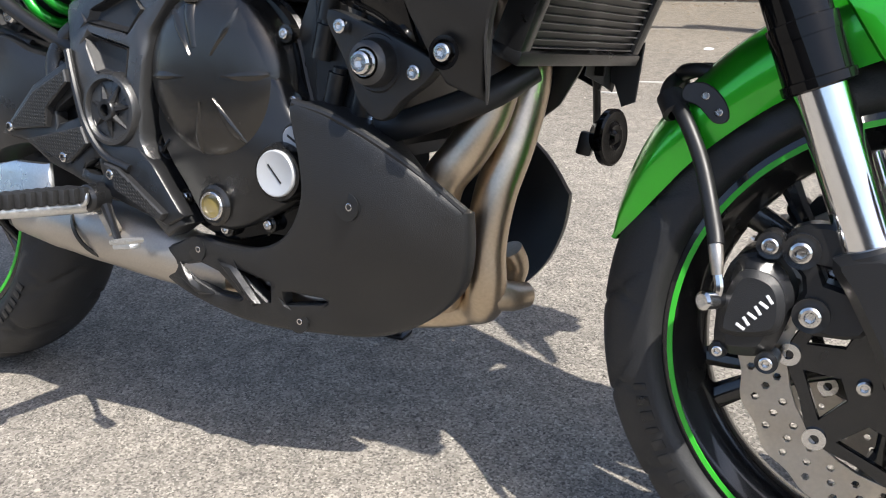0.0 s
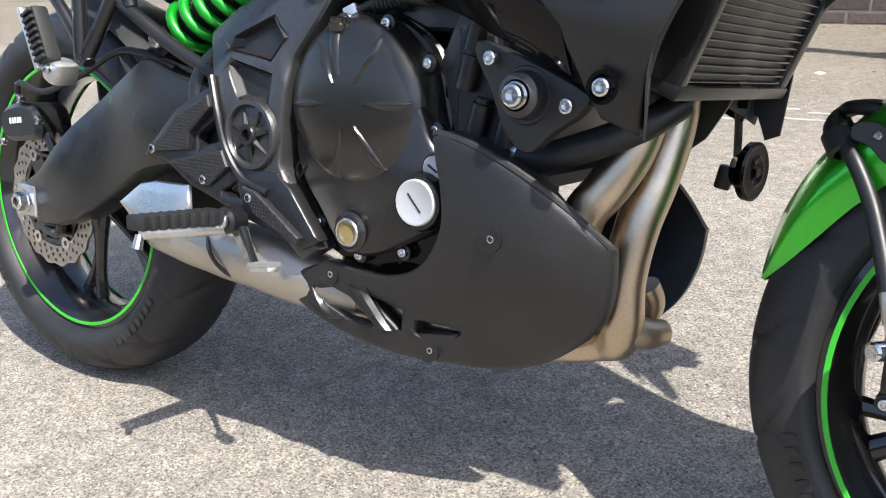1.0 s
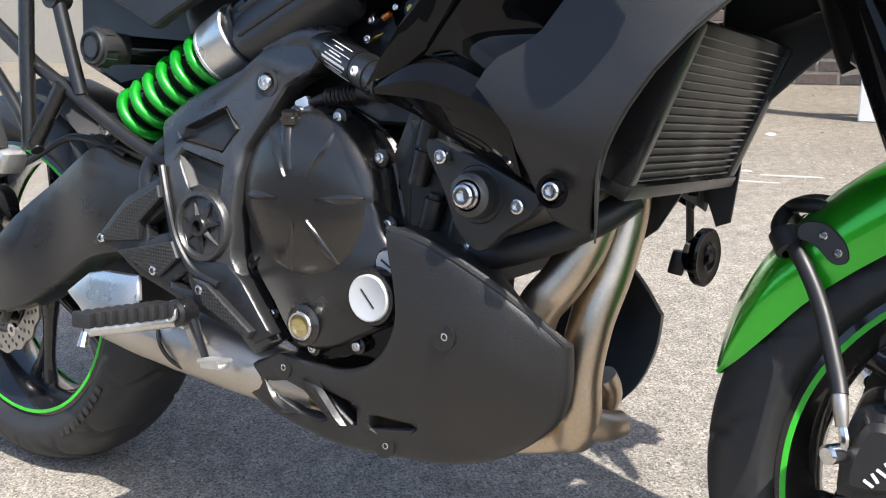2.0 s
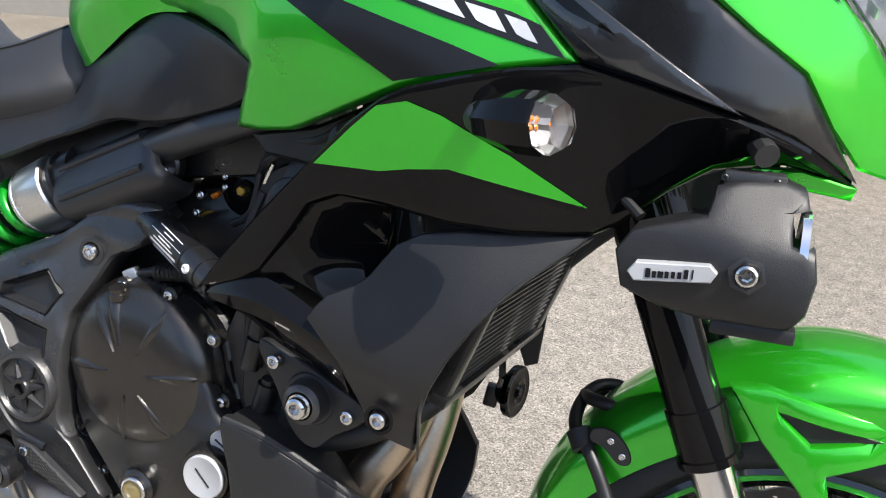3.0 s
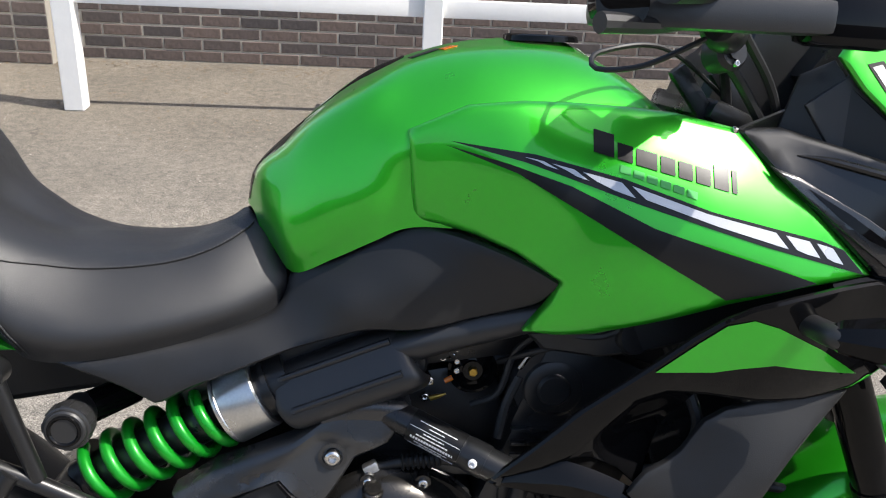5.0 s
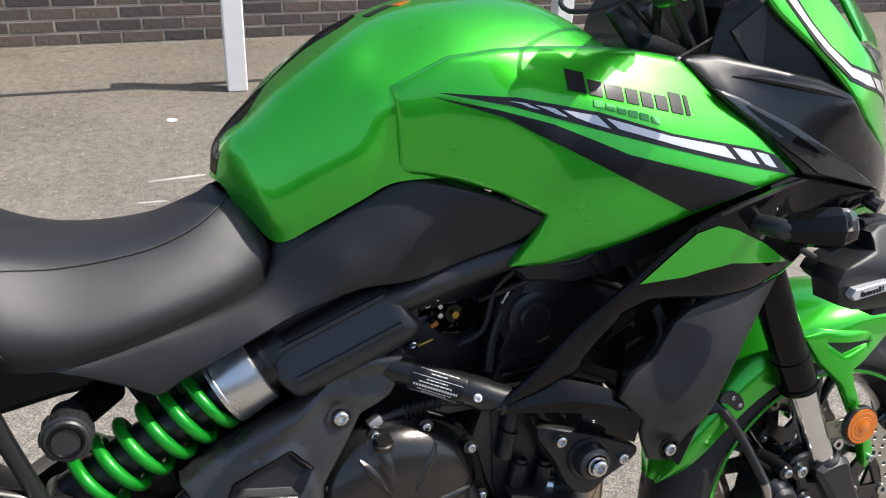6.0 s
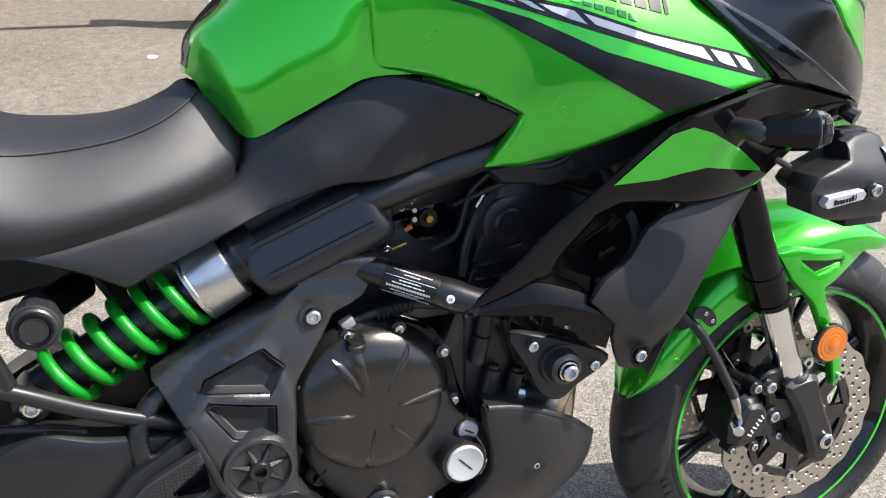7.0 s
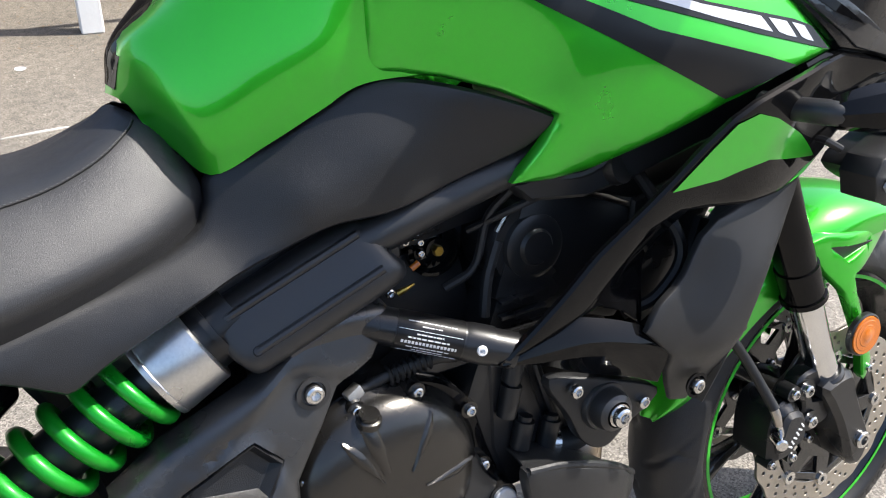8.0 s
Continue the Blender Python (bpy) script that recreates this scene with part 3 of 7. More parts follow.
    part("hose_ferrule", tube([(1.238, side * 0.115, 0.41), (1.243, side * 0.122, 0.39), (1.246, side * 0.125, 0.375)], [0.0066, 0.0066, 0.005], 12), MUFFLER, hose, "crimped metal hose end")
    part("hose_pipe", tube([(1.246, side * 0.125, 0.376), (1.249, side * 0.127, 0.364), (1.247, side * 0.127, 0.352)], 0.0042, 8), STEEL, hose)
    part("hose_clamp", lathe([(-0.01, 0.013), (0.01, 0.013), (0.012, 0.009), (-0.012, 0.009)], (1.178, side * 0.062, 0.515), (0.5, side * 0.5, -0.7), 16, closed=True), HOSE, hose)
    clip = [(1.190, 0.534), (1.208, 0.536), (1.226, 0.522), (1.231, 0.505), (1.219, 0.501), (1.203, 0.515), (1.188, 0.521)]
    part("hose_bracket", plate(clip, side * 0.0730, side * 0.070, 0.001, soft=1, gap=0.004), MATTE, hose, "black plate with two rivets")
    bolt((1.209, side * 0.0725, 0.525), 0.004, hose, (0, side, 0))
    bolt((1.222, side * 0.0725, 0.511), 0.004, hose, (0, side, 0))
    return leg


fork_leg(-1)
fork_leg(1)
bm = block((0.05, 0.17, 0.03), pose(1.24, 0, 0.675, 0, 23, 0), 0.01)
block((0.09, 0.25, 0.03), pose(1.16, 0, 0.955, 0, 23, 0), 0.01, bm)
tube([(1.225, 0, 0.675), (1.115, 0, 0.955)], 0.028, 16, bm=bm)
part("fork_yoke", bm, SATIN, bike, "black fork yokes and steering stem")


def arc(deg, rad, y):
    a = radians(deg)
    return (FX + rad * math.cos(a), y, FZ + rad * math.sin(a))


guard_rows = []
for deg, crown, side_r, side_y, sh in ((166.5, 0.310, 0.302, 0.020, 0.011), (160, 0.315, 0.286, 0.044, 0.026), (152, 0.321, 0.275, 0.058, 0.036), (142, 0.327, 0.269, 0.066, 0.042), (130, 0.332, 0.265, 0.070, 0.046), (118, 0.338, 0.266, 0.075, 0.050),
                                       (106, 0.345, 0.27, 0.082, 0.054), (95, 0.353, 0.28, 0.088, 0.058), (84, 0.354, 0.292, 0.086, 0.056), (74, 0.35, 0.302, 0.08, 0.05), (65, 0.343, 0.312, 0.066, 0.04), (58.5, 0.337, 0.325, 0.032, 0.018)):
    guard_rows.append([arc(deg, side_r, -side_y), arc(deg, side_r + (crown - side_r) * 0.55, -side_y * 1.0), arc(deg, crown - 0.008, -sh), arc(deg, crown, 0), arc(deg, crown - 0.008, sh), arc(deg, side_r + (crown - side_r) * 0.55, side_y * 1.0), arc(deg, side_r, side_y)])
mudguard = part("front_mudguard", skin(guard_rows, 42, 80, 0.003), GREEN, bike, "glossy lime green front mudguard", 50)
strut = [(1.312, 0.612), (1.345, 0.617), (1.40, 0.609), (1.46, 0.600), (1.525, 0.588), (1.45, 0.564), (1.405, 0.546), (1.412, 0.52), (1.446, 0.445), (1.472, 0.395), (1.462, 0.362), (1.452, 0.372), (1.438, 0.42), (1.41, 0.475), (1.385, 0.525), (1.345, 0.565)]
sctrl = [(1.318, 0.612, -0.092), (1.385, 0.592, -0.099), (1.50, 0.582, -0.07), (1.41, 0.54, -0.102), (1.446, 0.445, -0.102), (1.462, 0.362, -0.098), (1.345, 0.565, -0.094)]
for s in (1, -1):
    bm = panel(strut, sctrl, 0.012, 0.006, 0.010, [[(1.357, 0.596), (1.440, 0.585), (1.388, 0.572)]], soft=0)
    stay = part("mudguard_stay", bm if s == 1 else other_side(bm), GREEN, mudguard, "lime green stay with a pointed foot")
    bm = plate([(1.350, 0.600), (1.448, 0.586), (1.386, 0.567)], -0.090 * s, -0.086 * s, 0.001)
    part("mudguard_slot", bm, DARK, stay, "black triangular slot")
    bolt((1.461, -0.1 * s, 0.385), 0.006, stay, (0, -s, 0))
    refl = part("reflector_base", lathe([(0, 0), (0, 0.032), (0.007, 0.032), (0.009, 0.0295)], (1.413, -0.113 * s, 0.461), (0, -s, 0), 32), DARK, stay, "black reflector rim")
    part("reflector", lathe([(0.006, 0.0292), (0.0104, 0.0282), (0.0104, 0.0235), (0.0109, 0.0228), (0.0109, 0.0165), (0.0114, 0.0158), (0.0114, 0.0090), (0.0118, 0.0083), (0.0118, 0)], (1.413, -0.113 * s, 0.461), (0, -s, 0), 32), AMBER, refl, "round amber reflector")

# ---------- swingarm, shock and rear brake ----------
arm_out = [(-0.045, 0.33), (-0.046, 0.284), (0.045, 0.277), (0.12, 0.298), (0.203, 0.345), (0.30, 0.395), (0.44, 0.42), (0.53, 0.44), (0.53, 0.50), (0.42, 0.525), (0.362, 0.535), (0.30, 0.552), (0.24, 0.525), (0.124, 0.452), (0.03, 0.372)]
for s in (1, -1):
    bm = panel(arm_out, [(-0.04, 0.3, -0.128), (0.12, 0.37, -0.142), (0.3, 0.45, -0.142), (0.53, 0.47, -0.118), (0.2, 0.48, -0.128), (0.2, 0.36, -0.13)], 0.05, 0.016, 0.02)
    swing = part("swingarm", bm if s == 1 else other_side(bm), SATIN, bike, "black cast swingarm")
    part("axle_plate", plate([(-0.034, 0.338), (0.018, 0.338), (0.018, 0.288), (-0.034, 0.288)], -0.137 * s, -0.12 * s, 0.002), ALU, swing, "bright axle adjuster plate")
    part("axle_nut", lathe([(0, 0.019), (0.006, 0.019), (0.006, 0.0155), (0.018, 0.0150), (0.020, 0.013), (0.020, 0.008), (0.012, 0.008)], (-0.004, -0.137 * s, 0.313), (0, -s, 0), 6), STEEL, swing, "bright hexagon axle nut")
rcal = [(-0.09, 0.43), (-0.08, 0.455), (-0.03, 0.468), (0.012, 0.46), (0.022, 0.42), (-0.02, 0.408), (-0.075, 0.405)]
rear_cal = part("rear_caliper", plate(rcal, -0.128, -0.07, 0.008, soft=1, gap=0.006), SATIN, bike, "black rear brake caliper")
for k in range(5):
    part("maker_mark", block((0.0035, 0.001, 0.009), pose(-0.055 + 0.0075 * k, -0.1285, 0.437 + 0.001 * k), 0), WHITE, rear_cal)
for bx, bz in ((-0.078, 0.402), (0.03, 0.445), (-0.02, 0.475)):
    bolt((bx, -0.13, bz), 0.0075, rear_cal)
part("caliper_hose", tube([(-0.04, -0.12, 0.47), (-0.02, -0.13, 0.50), (0.05, -0.13, 0.49), (0.14, -0.125, 0.52), (0.24, -0.12, 0.56), (0.35, -0.12, 0.54)], 0.005, 8), HOSE, rear_cal)
part("caliper_stay", tube([(0.02, -0.11, 0.42), (0.06, -0.115, 0.36), (0.05, -0.115, 0.27), (0.0, -0.11, 0.262)], 0.008, 8), SATIN, rear_cal)

A0, A1 = Vector((0.335, -0.076, 0.594)), Vector((0.522, -0.076, 0.698))
AD = (A1 - A0).normalized()
shock = part("shock_absorber", tube([A0 - AD * 0.03, A1 + AD * 0.03], 0.0262, 28), DARK, bike, "rear shock absorber with a lime green coil spring")
cu = AD.cross(Vector((0, 1, 0))).normalized()
cv = Vector((0, 1, 0))
coil = []
turns, span = 5.9, 0.176
for k in range(int(turns * 20) + 1):
    th = 2 * math.pi * k / 20
    u = k / (turns * 20)
    coil.append(A0 + AD * (span * u - 0.004) + (cu * math.cos(th) - cv * math.sin(th)) * 0.0368)
bm = bmesh.new()
rings = []
for i, c in enumerate(coil):
    d = (coil[min(i + 1, len(coil) - 1)] - coil[max(i - 1, 0)]).normalized()
    out = (c - (A0 + AD * (c - A0).dot(AD))).normalized()
    o2 = d.cross(out)
    rings.append([bm.verts.new(c + (out * math.cos(a) + o2 * math.sin(a)) * 0.0074) for a in np.linspace(0, 2 * math.pi, 10, endpoint=False)])
for a, b in zip(rings, rings[1:]):
    for k in range(10):
        bm.faces.new((a[k], a[(k + 1) % 10], b[(k + 1) % 10], b[k]))
bm.faces.new(rings[0])
bm.faces.new(rings[-1])
part("coil_spring", bm, GREEN_SPRING, shock, "lime green steel coil spring", 80)
part("spring_collar", lathe([(-0.046, 0.0), (-0.046, 0.0435), (-0.043, 0.0447), (-0.041, 0.0447), (-0.040, 0.0437), (-0.038, 0.0447), (0.004, 0.0447), (0.006, 0.0420), (0.006, 0)], A1, AD, 48), ALU, shock, "bright aluminium spring collar")
part("collar_ring", lathe([(0.006, 0), (0.006, 0.036), (0.016, 0.036), (0.016, 0.041), (0.022, 0.041), (0.022, 0.037), (0.045, 0.037), (0.045, 0)], A1, AD, 32), DARK, shock)
part("spring_seat", lathe([(-0.012, 0), (-0.012, 0.03), (-0.004, 0.041), (0.0, 0.041), (0.0, 0)], A0, AD, 32), DARK, shock, "black lower spring seat")
bolt((0.298, -0.108, 0.575), 0.0125, shock)
part("shock_eye", lathe([(0, 0), (0, 0.021), (0.05, 0.021), (0.05, 0)], (0.298, -0.104, 0.575), (0, 1, 0), 20), SATIN, shock)
part("preload_knob", lathe([(0, 0), (0.0, 0.021), (0.002, 0.023), (0.006, 0.0235), (0.007, 0.0255), (0.024, 0.026), (0.026, 0.022), (0.06, 0.020), (0.06, 0)], (0.320, -0.15, 0.681), (0, 1, 0), 28), MATTE, shock, "round black preload adjuster knob")
part("knob_face", lathe([(0, 0.014), (0.0012, 0.0155), (0.002, 0.016), (0.002, 0.018), (0, 0.0185)], (0.320, -0.150, 0.681), (0, -1, 0), 28), GLOSS, shock)
for k in range(8):
    a = 2 * math.pi * k / 8
    part("knob_grip", block((0.010, 0.018, 0.0022), pose(0.320 + 0.0258 * math.cos(a), -0.134, 0.681 + 0.0258 * math.sin(a), 0, 90 - math.degrees(a), 0), 0.001), MATTE, shock)
part("knob_body", tube([(0.320, -0.10, 0.681), (0.36, -0.03, 0.68)], 0.019, 16), GLOSS, shock)

inner_guard = [(0.06, 0.67), (0.16, 0.63), (0.30, 0.655), (0.37, 0.66), (0.40, 0.60), (0.42, 0.50), (0.60, 0.50), (0.60, 0.80), (0.30, 0.83), (0.06, 0.84)]
part("inner_mudguard", plate(inner_guard, 0.02, 0.09, 0.01), DARK, bike, "black inner mudguard and linkage behind the shock")

RU0, RU1 = Vector((0.547, -0.109, 0.727)), Vector((0.671, -0.120, 0.780))
CD = (RU1 - RU0).normalized()
CT = Vector((-0.23, 0.475, 0.85))
CT = (CT - CD * CT.dot(CD)).normalized()
CN = CD.cross(CT)
CN = CN if CN.y < 0 else -CN
CB = RU0.lerp(RU1, 0.5) - CT * 0.0185 - CN * 0.036
cover_rows = []
for u, k in ((-0.085, 0.78), (-0.082, 0.91), (-0.075, 0.985), (-0.06, 1.0), (-0.03, 1.0), (0.03, 1.0), (0.060, 0.995), (0.072, 0.965), (0.080, 0.88), (0.084, 0.68)):
    row = []
    for j in range(33):
        a = 2 * math.pi * j / 32
        ca, sa = math.cos(a), math.sin(a)
        row.append(CB + CD * (u - 0.008 * sa) + CN * 0.0358 * k * math.copysign(abs(ca) ** 0.58, ca) + CT * 0.0405 * k * math.copysign(abs(sa) ** 0.58, sa))
    cover_rows.append(row)
scover = part("shock_cover", skin(cover_rows, 72, 44), MATTE, bike, "matte black ribbed plastic shock cover", 40)
for up, u0, u1 in ((0.0185, -0.067, 0.067), (-0.0205, -0.062, 0.070)):
    pts = [CB + CD * (u0 + (u1 - u0) * k) + CT * up + CN * 0.0352 for k in (0, 0.5, 1)]
    part("cover_rib", tube(pts, 0.0042, 10, 30), MATTE, scover)
    part("rib_end", lathe([(0, 0), (0, 0.0045), (0.0032, 0.0038), (0.0044, 0)], CB + CD * (u0 + 0.001) + CT * up + CN * 0.0350, CN, 12), MATTE, scover)
part("cover_cap", lathe([(0, 0), (0, 0.007), (0.006, 0.006), (0.007, 0)], (0.696, -0.118, 0.742), (0.2, -1, 0), 16), GLOSS, scover)
part("intake_tube", tube([(0.665, -0.102, 0.760), (0.74, -0.116, 0.788), (0.82, -0.130, 0.813), (0.875, -0.136, 0.832)], [0.021, 0.0195, 0.018, 0.017], 24), MATTE, bike, "matte black frame rail cover")

# ---------- frame and footrests ----------
fctrl = [(0.424, 0.588, -0.125), (0.56, 0.65, -0.126), (0.645, 0.70, -0.118), (0.698, 0.69, -0.118), (0.634, 0.635, -0.131), (0.582, 0.56, -0.143), (0.576, 0.45, -0.152), (0.625, 0.335, -0.15), (0.50, 0.43, -0.153), (0.455, 0.525, -0.148), (0.52, 0.53, -0.150)]
ff = field(fctrl)
f_out = [(0.424, 0.589), (0.473, 0.621), (0.56, 0.655), (0.605, 0.689), (0.645, 0.704), (0.684, 0.703), (0.699, 0.691), (0.672, 0.655), (0.634, 0.637), (0.616, 0.608), (0.583, 0.56), (0.577, 0.49), (0.576, 0.435), (0.606, 0.385), (0.638, 0.34), (0.61, 0.321), (0.56, 0.365), (0.508, 0.408), (0.482, 0.451), (0.462, 0.51)]
rec1 = [(0.474, 0.570), (0.481, 0.583), (0.548, 0.610), (0.570, 0.586), (0.552, 0.559)]
rec2 = [(0.478, 0.551), (0.487, 0.555), (0.555, 0.541), (0.553, 0.509), (0.544, 0.502), (0.505, 0.512)]
STEP = np.array([(0.484, 0.596), (0.525, 0.621), (0.556, 0.638), (0.588, 0.661), (0.600, 0.6645), (0.640, 0.650), (0.660, 0.640), (0.63, 0.60), (0.60, 0.56), (0.59, 0.52), (0.575, 0.545), (0.562, 0.606), (0.548, 0.616)])


def frame_step(q):
    """The stepped-down field of the frame cover round its bolt."""
    d = edge_distance(q, STEP) * np.where(inside(q, STEP), 1, -1)
    return 0.0036 * np.clip((d + 0.002) / 0.005, 0, 1)


frame_cover = part("frame_cover", panel(f_out, ff, 0.03, 0.008, 0.0065, [rec1, rec2], soft=0, crease=frame_step), FRAME, bike, "grained black frame cover with recessed panels")
for rec in (rec1, rec2):
    mid = np.mean(rec, 0)
    bm = bmesh.new()
    rings = []
    for grow, deep in ((1.03, 0.006), (0.98, 0.0015), (0.78, 0.011), (0.72, 0.012)):
        rings.append([bm.verts.new((p[0], float(ff((p[0], p[1]))[0]) + deep, p[1])) for p in mid + (np.array(rec) - mid) * grow])
    for ra, rb in zip(rings, rings[1:]):
        for k in range(len(rec)):
            bm.faces.new((ra[k], ra[(k + 1) % len(rec)], rb[(k + 1) % len(rec)], rb[k]))
    bm.faces.new(rings[-1])
    bmesh.ops.recalc_face_normals(bm, faces=bm.faces[:])
    part("recess", bm, GRAINED, frame_cover, "sloping recess in the frame cover", 25)
part("frame_shoulder", skin([[(0.600, -0.1205, 0.674), (0.592, -0.1185, 0.686), (0.605, -0.09, 0.695)], [(0.640, -0.1205, 0.676), (0.640, -0.1205, 0.702), (0.645, -0.09, 0.712)], [(0.676, -0.1195, 0.674), (0.683, -0.1205, 0.700), (0.686, -0.09, 0.710)], [(0.692, -0.1170, 0.678), (0.697, -0.1160, 0.695), (0.696, -0.09, 0.702)]], 18, 24, 0.006), FRAME, frame_cover, "rounded shoulder of the frame cover", 70)
boss = (0.530, -0.148, 0.468)
part("pivot_boss", lathe([(0.02, 0.046), (-0.006, 0.045), (-0.011, 0.042), (-0.0115, 0.0375), (-0.009, 0.0355), (0.002, 0.034), (0.003, 0.0)], boss, (0, 1, 0), 40), FRAME, frame_cover, "round black pivot boss")
for k in range(7):
    a = 2 * math.pi * k / 7 + 0.2
    part("star_rib", tube([(boss[0] + 0.012 * math.cos(a), boss[1] - 0.008, boss[2] + 0.012 * math.sin(a)), (boss[0] + 0.036 * math.cos(a), boss[1] - 0.004, boss[2] + 0.036 * math.sin(a))], [0.005, 0.0012], 6, 2), GRAINED, frame_cover)
part("pivot_nut", lathe([(0, 0.014), (0.009, 0.0135), (0.011, 0.012), (0.011, 0.0075), (0.002, 0.0075)], (0.530, -0.152, 0.468), (0, -1, 0), 20), SATIN, frame_cover)
part("bolt_recess", lathe([(0.004, 0.015), (-0.001, 0.0165), (-0.001, 0.012), (0.004, 0.011)], (0.609, -0.1285, 0.641), (0, 1, 0), 24), MATTE, frame_cover)
bolt((0.609, -0.1285, 0.641), 0.0095, frame_cover)
part("frame_trim", tube([(0.455, -0.150, 0.535), (0.474, -0.157, 0.49), (0.49, -0.158, 0.447), (0.52, -0.158, 0.413), (0.562, -0.157, 0.40)], 0.005, 10), SATIN, frame_cover, "raised black trim edge")

T0, T1 = Vector((0.663, -0.101, 0.690)), Vector((0.805, -0.163, 0.640))
ftube = part("frame_tube", tube([T0, T1], 0.0185, 24), SATIN, bike, "black frame tube with a printed rating label")
TD = (T1 - T0).normalized()
lbl = part("rating_label", lathe([(0.042, 0.0192), (0.108, 0.0192), (0.108, 0.0185), (0.042, 0.0185)], T0, TD, 40, closed=True), BLACKDECAL, ftube, "black rating label with unreadable white lines")
tn = Vector((0, -1, 0)) - TD * Vector((0, -1, 0)).dot(TD)
tn.normalize()
tb = TD.cross(tn)
for k, (ang, a0, a1, h) in enumerate(((58, 0.056, 0.114, 0.0012), (44, 0.070, 0.100, 0.0010), (32, 0.064, 0.106, 0.0011), (16, 0.058, 0.112, 0.0030), (1, 0.064, 0.104, 0.0014), (-11, 0.072, 0.098, 0.0013), (-21, 0.054, 0.116, 0.0005), (-34, 0.076, 0.096, 0.0010), (-47, 0.062, 0.110, 0.0010))):
    rad = tn * math.cos(radians(ang)) + tb * math.sin(radians(ang))
    bm = bmesh.new()
    x = a0
    while x < a1:
        w = random.uniform(0.002, 0.0060) if 0.0006 < h < 0.0020 else (0.0024 if h > 0.0020 else 0.07)
        w = min(w, a1 - x)
        c = T0 + TD * (x - 0.010 + w / 2) + rad * 0.0194
        m = Matrix((TD, rad, TD.cross(rad))).transposed().to_4x4()
        m.translation = c
        block((w, 0.0003, h), m, 0, bm)
        x += w + 0.0011
    part("print_line", bm, WHITE, lbl)
part("tube_clamp", lathe([(0.110, 0.0188), (0.116, 0.0198), (0.138, 0.0198), (0.138, 0.015)], T0, TD, 24), SATIN, ftube)
bolt(T0 + TD * 0.126 + tn * 0.0192, 0.0052, ftube, tn, WHITE)
part("tube_bracket", plate([(0.70, 0.62), (0.74, 0.64), (0.80, 0.63), (0.80, 0.60), (0.75, 0.60)], -0.10, -0.07, 0.004), DARK, ftube)

pl_out = [(0.327, 0.424), (0.388, 0.490), (0.464, 0.531), (0.476, 0.526), (0.490, 0.48), (0.506, 0.445), (0.538, 0.428), (0.571, 0.427), (0.596, 0.408), (0.644, 0.352), (0.620, 0.338), (0.565, 0.353), (0.517, 0.366), (0.464, 0.383), (0.424, 0.394), (0.378, 0.418)]
win = [(0.433, 0.459), (0.469, 0.484), (0.472, 0.455), (0.436, 0.444)]
rearset = part("footrest_bracket", panel(pl_out, [(0.322, 0.424, -0.160), (0.45, 0.53, -0.148), (0.5, 0.42, -0.158), (0.637, 0.35, -0.156), (0.45, 0.4, -0.162)], 0.014, 0.005, 0.012, [win, [(0.484, 0.393), (0.507, 0.408), (0.515, 0.387)]], soft=0), SATIN, bike, "black footrest bracket with textured inserts")
for ins in ([(0.348, 0.431), (0.404, 0.483), (0.465, 0.513), (0.469, 0.498), (0.429, 0.464), (0.425, 0.440)], [(0.387, 0.422), (0.490, 0.446), (0.500, 0.426), (0.465, 0.398), (0.451, 0.398)], [(0.526, 0.405), (0.549, 0.401), (0.622, 0.354), (0.617, 0.345), (0.543, 0.374)]):
    p = part("textured_insert", plate(ins, -0.1665, -0.155, 0.002), MATTE, rearset, "fine textured black insert")
    c = np.mean(ins, 0)
    bm = bmesh.new()
    arr = np.array(ins)
    for gx in np.arange(arr[:, 0].min(), arr[:, 0].max(), 0.0045):
        for gz in np.arange(arr[:, 1].min(), arr[:, 1].max(), 0.0045):
            q = c + (np.array((gx, gz)) - c) * 1.12
            if inside(q, arr)[0]:
                block((0.0028, 0.001, 0.0028), pose(gx, -0.1668, gz, 0, 45, 0), 0, bm)
    part("stipple", bm, MATTE, p)
for bx, bz in ((0.356, 0.435), (0.456, 0.405), (0.538, 0.392)):
    bolt((bx, -0.164, bz), 0.0065, rearset)
guard = [(0.286, 0.354), (0.33, 0.385), (0.36, 0.392), (0.422, 0.393), (0.428, 0.362), (0.40, 0.345), (0.33, 0.328), (0.318, 0.338)]
part("heel_guard", panel(guard, [(0.286, 0.354, -0.172), (0.36, 0.39, -0.168), (0.428, 0.36, -0.168), (0.33, 0.33, -0.178)], 0.004, 0.004, 0.012, soft=0), ALU, rearset, "bright aluminium heel guard")
peg = part("footpeg", tube([(0.512, -0.170, 0.352), (0.497, -0.225, 0.354), (0.484, -0.282, 0.356)], [0.009, 0.010, 0.008], 12), ALU, rearset, "folding footpeg with a ribbed rubber top")
for k in range(9):
    t = 0.12 + k * 0.1
    c = Vector((0.510, -0.178, 0.368)).lerp(Vector((0.482, -0.296, 0.369)), t)
    part("rubber_rib", block((0.034 - 0.001 * k, 0.0112, 0.019), pose(*c, 0, 0, 14), 0.0042), RUBBER, peg)
part("peg_pivot", lathe([(0, 0), (0, 0.013), (0.004, 0.017), (0.026, 0.018), (0.026, 0)], (0.514, -0.186, 0.362), (0, 1, 0), 20), SATIN, peg)
part("peg_pin", lathe([(0, 0), (0, 0.0115), (0.003, 0.0115), (0.005, 0.009), (0.005, 0)], (0.514, -0.188, 0.364), (0, -1, 0.1), 24), ALU, peg, "bright round pivot pin")
